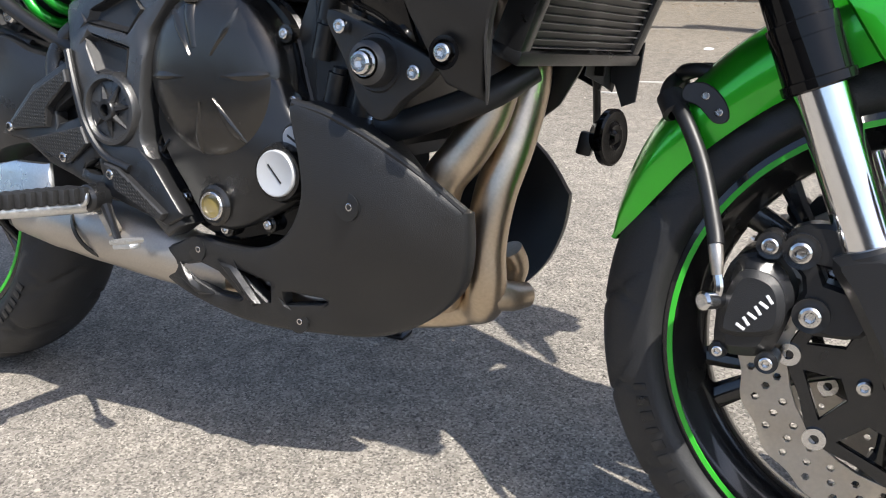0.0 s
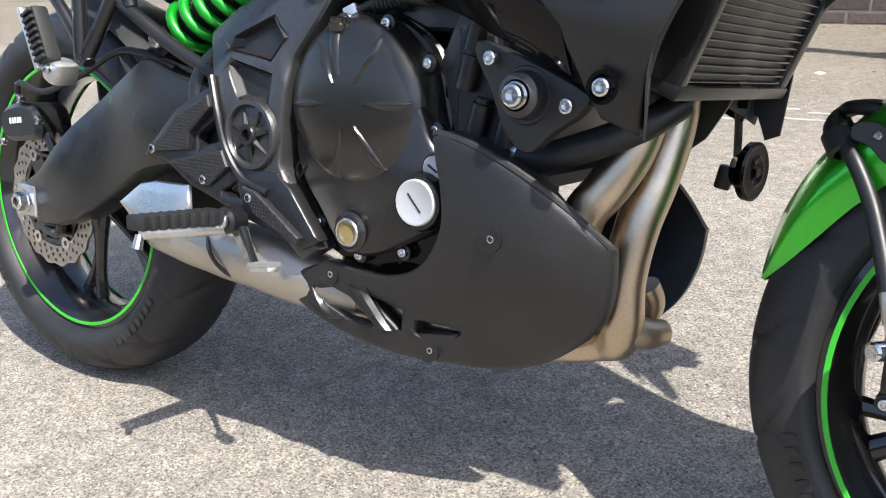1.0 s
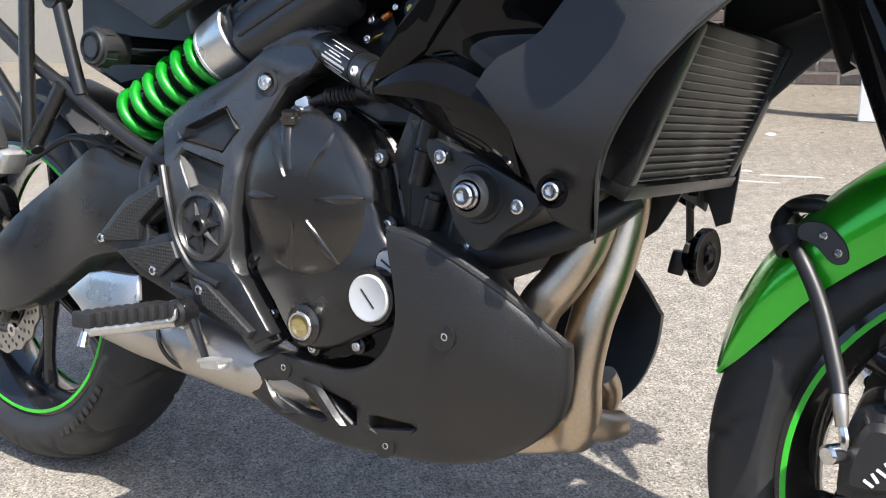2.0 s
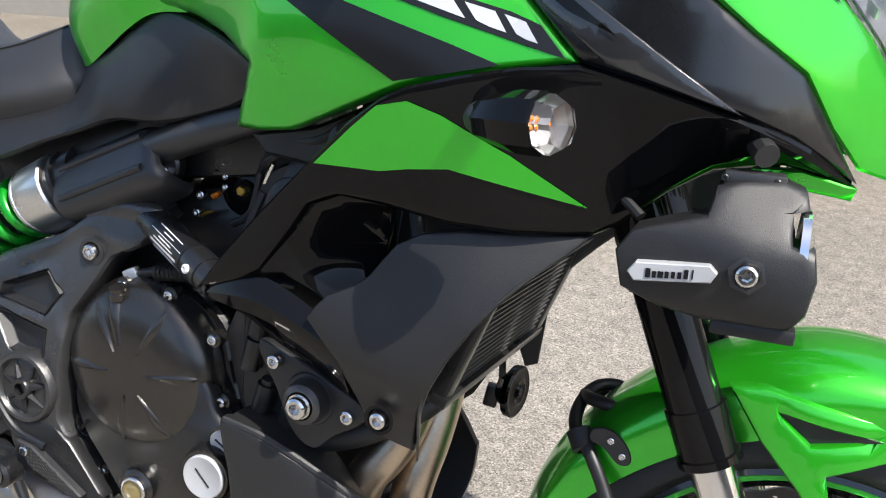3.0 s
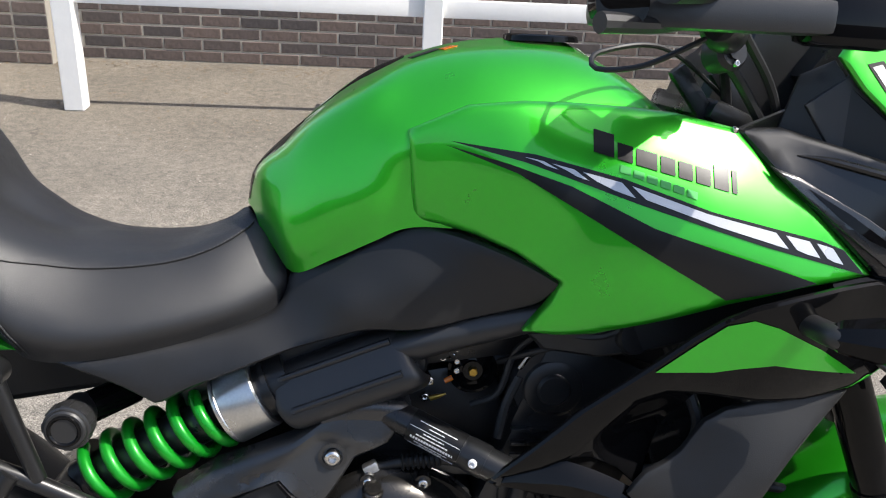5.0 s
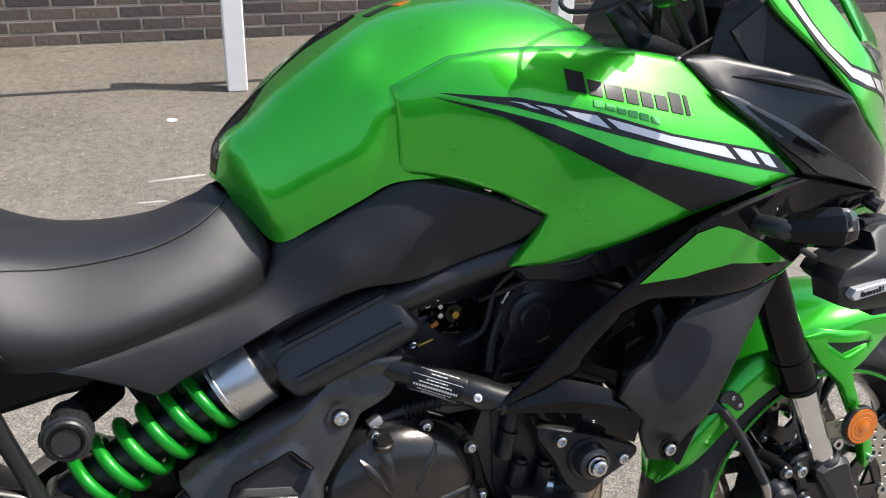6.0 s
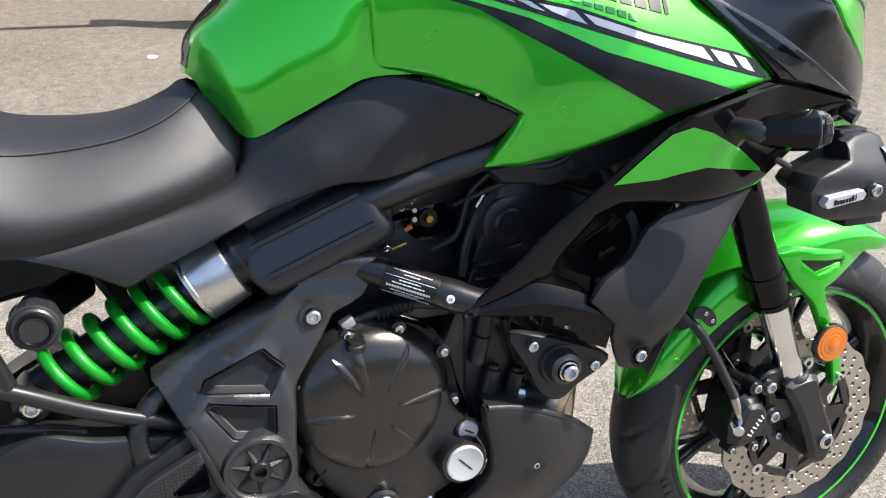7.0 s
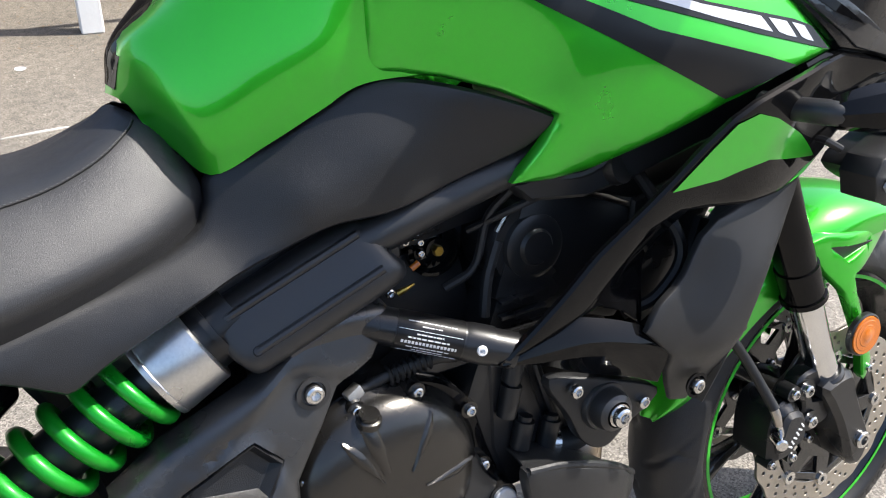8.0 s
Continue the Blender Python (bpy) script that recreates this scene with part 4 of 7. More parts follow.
part("peg_feeler", tube([(0.484, -0.284, 0.354), (0.486, -0.290, 0.338)], [0.005, 0.0065], 10), STEEL, peg, "bright metal peg feeler")
pedal = part("brake_pedal", tube([(0.535, -0.172, 0.352), (0.562, -0.186, 0.334), (0.592, -0.204, 0.320)], [0.007, 0.0045, 0.0045], 10), SATIN, rearset, "black brake pedal arm with a bright toe pad")
part("pedal_pad", block((0.046, 0.014, 0.007), pose(0.612, -0.212, 0.323, 0, -12, -16), 0.003), ALU, pedal, "serrated toe pad")
for k in range(8):
    part("pad_tooth", block((0.004, 0.019, 0.004), pose(0.592 + k * 0.0058, -0.2065 - k * 0.0016, 0.3245 + k * 0.0012, 0, 33, -16), 0), ALU, pedal)
part("pedal_link", tube([(0.42, -0.162, 0.372), (0.43, -0.165, 0.352), (0.52, -0.17, 0.345)], 0.005, 8), STEEL, rearset)

sub = part("subframe", tube([(0.25, -0.148, 0.748), (0.262, -0.145, 0.70), (0.285, -0.14, 0.618)], 0.0095, 12), SATIN, bike, "black tubular steel subframe")
part("subframe_tube", tube([(0.10, -0.15, 0.72), (0.20, -0.145, 0.655), (0.285, -0.14, 0.612), (0.36, -0.130, 0.568), (0.43, -0.12, 0.535), (0.47, -0.11, 0.517)], 0.0098, 14), DARK, sub)
part("subframe_tube", tube([(0.20, -0.16, 0.745), (0.197, -0.16, 0.66), (0.197, -0.16, 0.54)], 0.0105, 12), SATIN, sub)
part("subframe_tube", tube([(0.26, -0.15, 0.63), (0.21, -0.16, 0.55)], 0.0105, 12), SATIN, sub)
part("subframe_tube", tube([(0.06, -0.15, 0.69), (0.16, -0.155, 0.60), (0.215, -0.16, 0.54)], 0.009, 12), SATIN, sub)
part("frame_loop", tube([(0.405, -0.13, 0.49), (0.402, -0.125, 0.525), (0.42, -0.115, 0.556), (0.45, -0.105, 0.57), (0.50, -0.10, 0.575)], 0.0125, 12), SATIN, sub, "bent black tube")
bolt((0.247, -0.16, 0.747), 0.009, sub)
part("mount_ear", lathe([(0, 0), (0, 0.017), (0.025, 0.017), (0.025, 0)], (0.247, -0.158, 0.747), (0, 1, 0), 20), SATIN, sub)
pp = part("pillion_footpeg", block((0.026, 0.024, 0.078), pose(0.178, -0.205, 0.575, 0, -24, 0), 0.006), RUBBER, sub, "folded pillion footpeg with ribbed rubber")
part("peg_plate", block((0.008, 0.028, 0.09), pose(0.163, -0.206, 0.570, 0, -24, 0), 0.003), ALU, pp, "bright peg edge")
for k in range(8):
    part("rubber_rib", block((0.024, 0.007, 0.0045), pose(0.164 + 0.0038 * k, -0.2185, 0.604 - 0.0085 * k, 0, -24, 0), 0.0015), RUBBER, pp)
part("peg_knuckle", block((0.032, 0.04, 0.034), pose(0.193, -0.19, 0.527, 0, 25, 0), 0.010), ALU, pp)
bolt((0.197, -0.212, 0.53), 0.0065, pp)

# ---------- engine ----------
case_out = [(0.712, 0.616), (0.772, 0.580), (0.797, 0.51), (0.815, 0.445), (0.815, 0.375), (0.785, 0.34), (0.74, 0.335), (0.676, 0.322), (0.61, 0.345), (0.553, 0.40), (0.552, 0.49), (0.575, 0.562), (0.638, 0.608)]
engine = part("engine", plate(case_out, -0.108, 0.12, 0.01, soft=1, gap=0.01), SATIN, bike, "black twin-cylinder engine with a dark round clutch cover")
part("cover_flange", plate(case_out, -0.115, -0.1085, 0.003, soft=1, gap=0.008), GLOSS, engine, "black engine cover flange")
CC = (0.676, 0.007, 0.5145)
part("clutch_cover", lathe([(-0.116, 0.106), (-0.124, 0.1045), (-0.127, 0.100), (-0.134, 0.0985), (-0.1435, 0.093), (-0.151, 0.082), (-0.156, 0.066), (-0.1585, 0.045), (-0.1595, 0.02), (-0.1598, 0)], CC, (0, 1, 0), 72), CASE, engine, "dark metallic round clutch cover", 60)


def dome_y(r):
    return float(np.interp(r, [0, 0.02, 0.045, 0.066, 0.082, 0.093], [-0.1598, -0.1595, -0.1585, -0.156, -0.151, -0.1435]))


apron = [(0.588, 0.47), (0.600, 0.425), (0.630, 0.385), (0.655, 0.352), (0.685, 0.340), (0.720, 0.346), (0.752, 0.362), (0.79, 0.385), (0.812, 0.425), (0.805, 0.462), (0.787, 0.485), (0.76, 0.53), (0.68, 0.55), (0.61, 0.52)]
part("cover_apron", plate(apron, -0.140, -0.112, 0.007, soft=1, gap=0.008), SATIN, engine, "dark lower part of the engine cover", 50)
part("crankcase_top", block((0.24, 0.13, 0.17), pose(0.70, 0.0, 0.635, 0, -10, 0), 0.02), DARK, engine, "black upper crankcase")
for a in (125, 60, 5, -52, -97, 183):
    a = radians(a)
    rows = []
    for u in np.linspace(0, 1, 9):
        r = 0.028 + 0.060 * u
        w = 0.0074 * math.sin(math.pi * min(1, (u ** 1.4) * 0.88 + 0.04)) ** 0.9 + 0.0003
        rows.append([(CC[0] + r * math.cos(a) - o * w * math.sin(a), CC[1] + dome_y(r) - h, CC[2] + r * math.sin(a) + o * w * math.cos(a)) for o, h in ((-1.3, -0.0014), (-0.25, 0.0022), (0.05, 0.0022), (0.7, -0.0014))])
    part("cover_rib", skin(rows, 7, 12), CASE, engine)
part("cap_boss", lathe([(-0.100, 0.034), (-0.152, 0.033), (-0.159, 0.030), (-0.159, 0)], (0.787, 0, 0.419), (0, 1, 0), 32), CASE, engine)
part("cap_boss", lathe([(-0.100, 0.027), (-0.142, 0.024), (-0.145, 0.020), (-0.145, 0)], (0.681, 0, 0.368), (0, 1, 0), 32), CASE, engine)
part("cap_boss", lathe([(-0.1, 0.019), (-0.142, 0.017), (-0.143, 0)], (0.798, 0, 0.456), (0, 1, 0), 24), CASE, engine)
cap = part("filler_cap", lathe([(-0.157, 0.0255), (-0.1620, 0.0255), (-0.1635, 0.0243), (-0.1635, 0.0225), (-0.1630, 0.0215), (-0.1632, 0)], (0.787, 0, 0.419), (0, 1, 0), 36), PALE, engine, "round white inspection cap with a slot")
part("cap_slot", block((0.026, 0.001, 0.0018), pose(0.787, -0.1634, 0.419, 0, 47, 0), 0.0003), DARK, cap)
cap = part("timing_cap", lathe([(-0.141, 0.0135), (-0.146, 0.0135), (-0.1475, 0.012), (-0.1475, 0)], (0.798, 0, 0.456), (0, 1, 0), 28), PALE, engine, "small white inspection cap")
part("cap_slot", block((0.014, 0.001, 0.0025), pose(0.798, -0.1477, 0.456, 0, 30, 0), 0.0003), DARK, cap)
sg = part("sight_rim", lathe([(-0.143, 0.0170), (-0.1475, 0.0170), (-0.1490, 0.0158), (-0.1490, 0.0138), (-0.145, 0.0135)], (0.681, 0, 0.368), (0, 1, 0), 32), STEEL, engine, "bright rim of the oil sight glass")
part("sight_glass", lathe([(-0.1455, 0.0137), (-0.1465, 0.009), (-0.1468, 0)], (0.681, 0, 0.368), (0, 1, 0), 28), SIGHT, sg, "amber oil sight glass")
for bx, bz in ((0.714, 0.606), (0.772, 0.565), (0.785, 0.494), (0.748, 0.352), (0.684, 0.338), (0.62, 0.369), (0.566, 0.417), (0.566, 0.491), (0.591, 0.55), (0.650, 0.607)):
    part("bolt_boss", lathe([(0, 0.010), (-0.013, 0.0095), (-0.014, 0)], (bx, -0.112, bz), (0, 1, 0), 18), CASE, engine)
    bolt((bx, -0.126, bz), 0.0062, engine)
plug = part("crankcase_plug", lathe([(0, 0), (0, 0.0175), (0.006, 0.0175), (0.008, 0.0155), (0.0065, 0.0135), (0.0065, 0)], (0.604, -0.128, 0.430), (0, -1, 0), 28), GLOSS, engine, "round black plug with a grip bar")
part("grip_bar", block((0.024, 0.007, 0.005), pose(0.604, -0.137, 0.430, 0, -50, 0), 0.002), GLOSS, plug)
bm = lathe([(-0.006, 0.010), (0.006, 0.0105), (0.008, 0.0125), (0.015, 0.0125), (0.016, 0.010), (0.021, 0.010), (0.022, 0)], (0.655, -0.136, 0.590), (0.05, -0.25, 1), 20)
part("oil_filler", bm, CASE, engine, "black oil filler neck")
part("oil_neck", tube([(0.665, -0.148, 0.545), (0.655, -0.138, 0.585), (0.653, -0.13, 0.60)], [0.006, 0.0115, 0.012], 14), CASE, engine)
part("clutch_lever", block((0.018, 0.012, 0.02), pose(0.654, -0.113, 0.616, 0, -25, 10), 0.003), ALU, engine, "bright clutch release lever")
part("cable_boot", tube([(0.660, -0.112, 0.620), (0.70, -0.116, 0.630), (0.74, -0.118, 0.634), (0.775, -0.120, 0.632), (0.84, -0.09, 0.64)], [0.005, 0.0065, 0.008, 0.0085, 0.006, 0.005], 12), HOSE, engine, "black ribbed cable boot")
for k in range(8):
    part("boot_ring", lathe([(-0.0022, 0.008), (0, 0.0105), (0.0022, 0.008)], (0.690 + 0.006 * k, -0.1155 - 0.0003 * k, 0.6275 + 0.0008 * k), (1, 0, 0.1), 14), HOSE, engine)
sump = [(0.60, 0.33), (0.82, 0.36), (0.86, 0.30), (0.85, 0.235), (0.62, 0.235)]
part("sump", plate(sump, -0.05, 0.07, 0.012, soft=1), DARK, engine, "black engine sump")
part("cylinder_block", block((0.155, 0.225, 0.24), pose(0.862, 0, 0.575, 0, 22, 0), 0.012), DARK, engine, "black cylinder block")
part("cylinder_head", block((0.175, 0.235, 0.13), pose(0.915, 0, 0.70, 0, 22, 0), 0.014), DARK, engine, "black cylinder head")
bm = bmesh.new()
for k in range(3):
    block((0.055, 0.010, 0.0035), pose(0.842, -0.121, 0.640 + 0.017 * k, 0, -2, 0), 0.001, bm)
part("cooling_fin", bm, SATIN, engine)
part("head_cover", lathe([(0.05, 0.05), (-0.003, 0.05), (-0.009, 0.046), (-0.009, 0.036), (-0.014, 0.034), (-0.016, 0.030), (-0.016, 0.020), (-0.020, 0.017), (-0.020, 0)], (0.862, -0.104, 0.722), (0, 1, 0), 40), DARK, engine, "stepped round black head cover")
for bx, bz, l in ((0.822, 0.56, 0.04), (0.838, 0.515, 0.03), (0.872, 0.505, 0.03), (0.83, 0.60, 0.05)):
    bm = lathe([(-0.02, 0.011), (l * 0.4, 0.0115), (l * 0.42, 0.008), (l * 0.6, 0.008), (l * 0.62, 0)], (bx, -0.122, bz), (0.25, 0, 1), 14)
    part("stud_boss", bm, DARK, engine)
part("barrel_skirt", plate([(0.80, 0.61), (0.85, 0.60), (0.88, 0.50), (0.90, 0.44), (0.82, 0.44), (0.80, 0.50)], -0.115, 0.1, 0.006), DARK, engine)

mnt = [(0.848, 0.582), (0.870, 0.588), (0.975, 0.550), (0.978, 0.530), (0.945, 0.506), (0.925, 0.487), (0.908, 0.487), (0.888, 0.505), (0.872, 0.54)]
mount = part("engine_mount_plate", panel(mnt, [(0.85, 0.58, -0.158), (0.975, 0.54, -0.172), (0.915, 0.49, -0.162)], 0.012, 0.004, 0.012), GRAINED, bike, "black engine mount plate with a crash bobbin")
part("crash_bobbin", lathe([(0.02, 0.029), (-0.004, 0.029), (-0.008, 0.027), (-0.008, 0.0235), (-0.016, 0.0235), (-0.024, 0.021), (-0.028, 0.015)], (0.916, -0.160, 0.541), (0, 1, 0), 32), MATTE, mount, "black round crash bobbin")
part("bobbin_washer", lathe([(-0.027, 0.0135), (-0.0295, 0.0130), (-0.0295, 0)], (0.916, -0.160, 0.541), (0, 1, 0), 28), STEEL, mount)
bolt((0.916, -0.1895, 0.541), 0.0115, mount)
bolt((0.875, -0.168, 0.574), 0.0075, mount)
bolt((0.962, -0.172, 0.534), 0.0075, mount)
part("coolant_hose", tube([(0.868, -0.10, 0.485), (0.90, -0.115, 0.475), (0.95, -0.11, 0.49), (1.0, -0.08, 0.515), (1.03, -0.05, 0.54)], [0.015, 0.0155, 0.016, 0.016, 0.015], 16), HOSE, engine, "black coolant hose")
part("hose_clip", lathe([(-0.006, 0.0175), (0.006, 0.0175), (0.006, 0.015), (-0.006, 0.015)], (0.885, -0.110, 0.478), (1, -0.3, -0.1), 20, closed=True), STEEL, engine)

# ---------- exhaust ----------
exh = part("exhaust", tube([(1.0, 0.0, 0.60), (1.006, 0.0, 0.53), (1.0, -0.018, 0.463), (0.988, -0.034, 0.404), (0.981, -0.038, 0.347), (0.982, -0.034, 0.302), (0.975, -0.02, 0.275), (0.95, -0.005, 0.262), (0.90, -0.01, 0.250), (0.82, -0.045, 0.248), (0.74, -0.072, 0.262), (0.68, -0.082, 0.268), (0.62, -0.09, 0.272)], 0.0240, 20, 70), PIPE, bike, "heat-tinted steel exhaust headers and underslung muffler", 80)
part("header_pipe", tube([(0.97, -0.03, 0.60), (0.99, -0.048, 0.535), (0.985, -0.058, 0.49), (0.966, -0.068, 0.450), (0.943, -0.074, 0.415), (0.93, -0.06, 0.36), (0.93, -0.03, 0.29), (0.92, 0.0, 0.262)], 0.0240, 20, 50), PIPE, exh, "heat-tinted steel header pipe", 80)
part("pipe_stub", tube([(0.985, -0.03, 0.288), (1.003, -0.008, 0.283), (1.013, 0.012, 0.282)], [0.019, 0.018, 0.015], 16), PIPE, exh, "short exhaust branch")
part("pipe_stub", tube([(0.985, 0.02, 0.33), (0.99, 0.03, 0.31), (0.985, 0.03, 0.29)], 0.016, 14), PIPE, exh)
muf = [(0.66, -0.085, 0.272), (0.58, -0.105, 0.288), (0.50, -0.115, 0.302), (0.43, -0.12, 0.307), (0.37, -0.125, 0.307), (0.315, -0.128, 0.305)]
muffler = part("muffler", tube(muf, [0.030, 0.039, 0.043, 0.043, 0.036, 0.022], 28, 24, 0.9), MUFFLER, exh, "satin steel muffler", 80)
part("muffler_band", lathe([(-0.0025, 0.0445), (0.0025, 0.0445), (0.0025, 0.042), (-0.0025, 0.042)], (0.462, -0.118, 0.305), (1, 0.05, 0.75), 32, closed=True), DARK, muffler)
part("muffler_tip", tube([(0.325, -0.128, 0.305), (0.305, -0.13, 0.305)], [0.019, 0.016], 20), DARK, muffler)
part("muffler_bracket", plate([(0.50, 0.345), (0.512, 0.352), (0.535, 0.322), (0.525, 0.312)], -0.163, -0.15, 0.002), MUFFLER, muffler)

part("pipe_bracket", plate([(0.995, 0.575), (1.062, 0.562), (1.050, 0.535), (1.030, 0.500), (1.012, 0.485), (0.998, 0.50)], 0.030, 0.036, 0.0015, [ring_pts(1.043, 0.548, 0.005, 12)]), DARK, exh, "black bracket plate with a bolt hole")

# ---------- belly cowls ----------
cctrl = [(0.812, 0.496, -0.172), (0.862, 0.485, -0.169), (0.936, 0.449, -0.158), (0.998, 0.393, -0.123), (0.887, 0.395, -0.168), (0.955, 0.37, -0.147), (0.995, 0.337, -0.107), (0.975, 0.297, -0.093), (0.92, 0.25, -0.082), (0.864, 0.227, -0.086), (0.80, 0.29, -0.134), (0.775, 0.23, -0.115), (0.681, 0.228, -0.118), (0.616, 0.251, -0.13), (0.566, 0.285, -0.135), (0.646, 0.325, -0.136), (0.741, 0.325, -0.142), (0.822, 0.396, -0.165)]
cf = field(cctrl)
c_out = [(0.812, 0.497), (0.836, 0.494), (0.868, 0.483), (0.938, 0.449), (0.993, 0.400), (0.999, 0.392), (0.996, 0.345), (0.976, 0.298), (0.922, 0.25), (0.864, 0.226), (0.80, 0.224), (0.73, 0.222), (0.681, 0.227), (0.616, 0.249), (0.566, 0.279), (0.571, 0.294), (0.61, 0.312), (0.646, 0.326), (0.69, 0.321), (0.741, 0.325), (0.790, 0.35), (0.820, 0.396), (0.821, 0.437), (0.814, 0.468)]
v1 = [(0.619, 0.285), (0.644, 0.291), (0.673, 0.283), (0.703, 0.255), (0.661, 0.255), (0.631, 0.269)]
v2 = [(0.704, 0.292), (0.752, 0.284), (0.747, 0.259), (0.743, 0.259)]
v3 = [(0.771, 0.275), (0.779, 0.277), (0.821, 0.275), (0.825, 0.270), (0.768, 0.259)]
for s in (1, -1):
    bm = panel(c_out, cf, 0.012, 0.007, 0.012, [v1, v2, v3] if s == 1 else [], soft=1)
    if s == -1:
        other_side(bm)
        bmesh.ops.translate(bm, vec=(0.012, 0.033, -0.014), verts=bm.verts[:])
    cowl = part("belly_cowl", bm, GRAINED, bike, "grained matte black belly cowl")
    if s == 1:
        for bx, bz in ((0.887, 0.396), (0.646, 0.309), (0.785, 0.240)):
            yy = float(cf((bx, bz))[0])
            # A dark disc lying on the cowl paints in the shade of a bolt hole.
            part("bolt_recess", lathe([(0.004, 0.0150), (-0.0008, 0.0150), (-0.0009, 0.0146), (-0.0006, 0)], (bx - 0.003, yy, bz), (0.06, 1, 0), 28), DARK, cowl)
            bolt((bx, yy + 0.0025, bz), 0.0050, cowl)
        part("cowl_brace", plate([(0.672, 0.301), (0.698, 0.299), (0.739, 0.257), (0.727, 0.251), (0.686, 0.286)], float(cf((0.70, 0.28))[0]) - 0.006, -0.12, 0.005), SATIN, cowl, "diagonal black brace")
        part("duct_lip", plate([(0.597, 0.287), (0.616, 0.294), (0.640, 0.292), (0.617, 0.286), (0.632, 0.267), (0.661, 0.254), (0.64, 0.250), (0.612, 0.266)], float(cf((0.64, 0.27))[0]) - 0.003, -0.12, 0.004), SATIN, cowl)
        part("cowl_edge", tube([(0.815, -0.166, 0.496), (0.866, -0.163, 0.484), (0.936, -0.153, 0.4495), (0.994, -0.120, 0.398)], 0.0050, 10), GRAINED, cowl)
        part("cowl_top", skin([[(0.815, -0.165, 0.496), (0.82, -0.125, 0.497), (0.825, -0.08, 0.485)], [(0.866, -0.163, 0.484), (0.868, -0.12, 0.486), (0.87, -0.075, 0.473)], [(0.936, -0.152, 0.450), (0.928, -0.12, 0.450), (0.92, -0.09, 0.44)], [(0.994, -0.118, 0.398), (0.975, -0.10, 0.397), (0.955, -0.08, 0.39)]], 8, 20, 0.003), GRAINED, cowl)

# ---------- tank, side covers and seat ----------
tank_rows = [
    [(0.517, -0.045, 0.893), (0.510, -0.035, 0.907), (0.502, -0.02, 0.913), (0.498, 0, 0.914)],
    [(0.537, -0.062, 0.868), (0.530, -0.072, 0.908), (0.517, -0.045, 0.950), (0.510, 0, 0.957)],
    [(0.561, -0.081, 0.846), (0.554, -0.097, 0.898), (0.545, -0.065, 0.972), (0.540, 0, 0.986)],
    [(0.606, -0.099, 0.868), (0.599, -0.118, 0.925), (0.583, -0.082, 1.008), (0.575, 0, 1.021)],
    [(0.652, -0.116, 0.894), (0.648, -0.136, 0.955), (0.640, -0.100, 1.045), (0.635, 0, 1.068)],
    [(0.690, -0.121, 0.911), (0.686, -0.138, 0.965), (0.677, -0.136, 1.016), (0.695, -0.075, 1.080), (0.70, 0, 1.096)],
    [(0.76, -0.135, 0.915), (0.76, -0.148, 0.985), (0.76, -0.146, 1.038), (0.77, -0.085, 1.094), (0.77, 0, 1.112)],
    [(0.85, -0.155, 0.93), (0.85, -0.158, 0.99), (0.855, -0.150, 1.042), (0.86, -0.09, 1.094), (0.86, 0, 1.114)],
    [(0.93, -0.155, 0.94), (0.93, -0.158, 0.99), (0.93, -0.148, 1.035), (0.92, -0.09, 1.075), (0.915, 0, 1.085)],
    [(0.99, -0.13, 0.94), (0.99, -0.13, 0.98), (0.985, -0.125, 1.02), (0.965, -0.08, 1.045), (0.95, 0, 1.045)]]
bm = mirrored(skin(tank_rows, 26, 60))
bmesh.ops.recalc_face_normals(bm, faces=bm.faces[:])
tank_tree = BVHTree.FromBMesh(bm)
tank = part("fuel_tank", bm, GREEN, bike, "glossy metallic lime green fuel tank", 60)
for x0, w, mt, lab in ((0.690, 0.034, BLACKDECAL, "black part of the tank sticker"), (0.7175, 0.018, AMBER, "orange part of the tank sticker")):
    spot, normal, _, _ = tank_tree.ray_cast(Vector((x0 + 0.012, -0.030, 1.3)), Vector((0, 0, -1)))
    m = normal.to_track_quat("Z", "X").to_matrix().to_4x4()
    m.translation = spot + normal * 0.0006
    part("sticker", block((w, 0.016, 0.0008), m @ pose(0, 0, 0, 0, 0, 0), 0.0002), mt, tank, lab)
part("filler_lid", lathe([(0, 0.045), (0.006, 0.044), (0.008, 0.04), (0.008, 0)], (0.84, 0, 1.112), (0, 0, 1), 32), GLOSS, tank, "black fuel filler lid")
pad = skin([[(0.503, -0.024, 0.919), (0.4995, 0, 0.9215), (0.503, 0.024, 0.919)], [(0.518, -0.034, 0.957), (0.5115, 0, 0.9595), (0.518, 0.034, 0.957)], [(0.580, -0.040, 1.0135), (0.5745, 0, 1.0200), (0.580, 0.040, 1.0135)], [(0.640, -0.034, 1.0635), (0.6345, 0, 1.0680), (0.640, 0.034, 1.0635)], [(0.68, -0.012, 1.0885), (0.68, 0, 1.0900), (0.68, 0.012, 1.0885)]], 13, 36, 0.0008)
part("tank_pad", pad, GLOSS, tank, "glossy black tank pad")

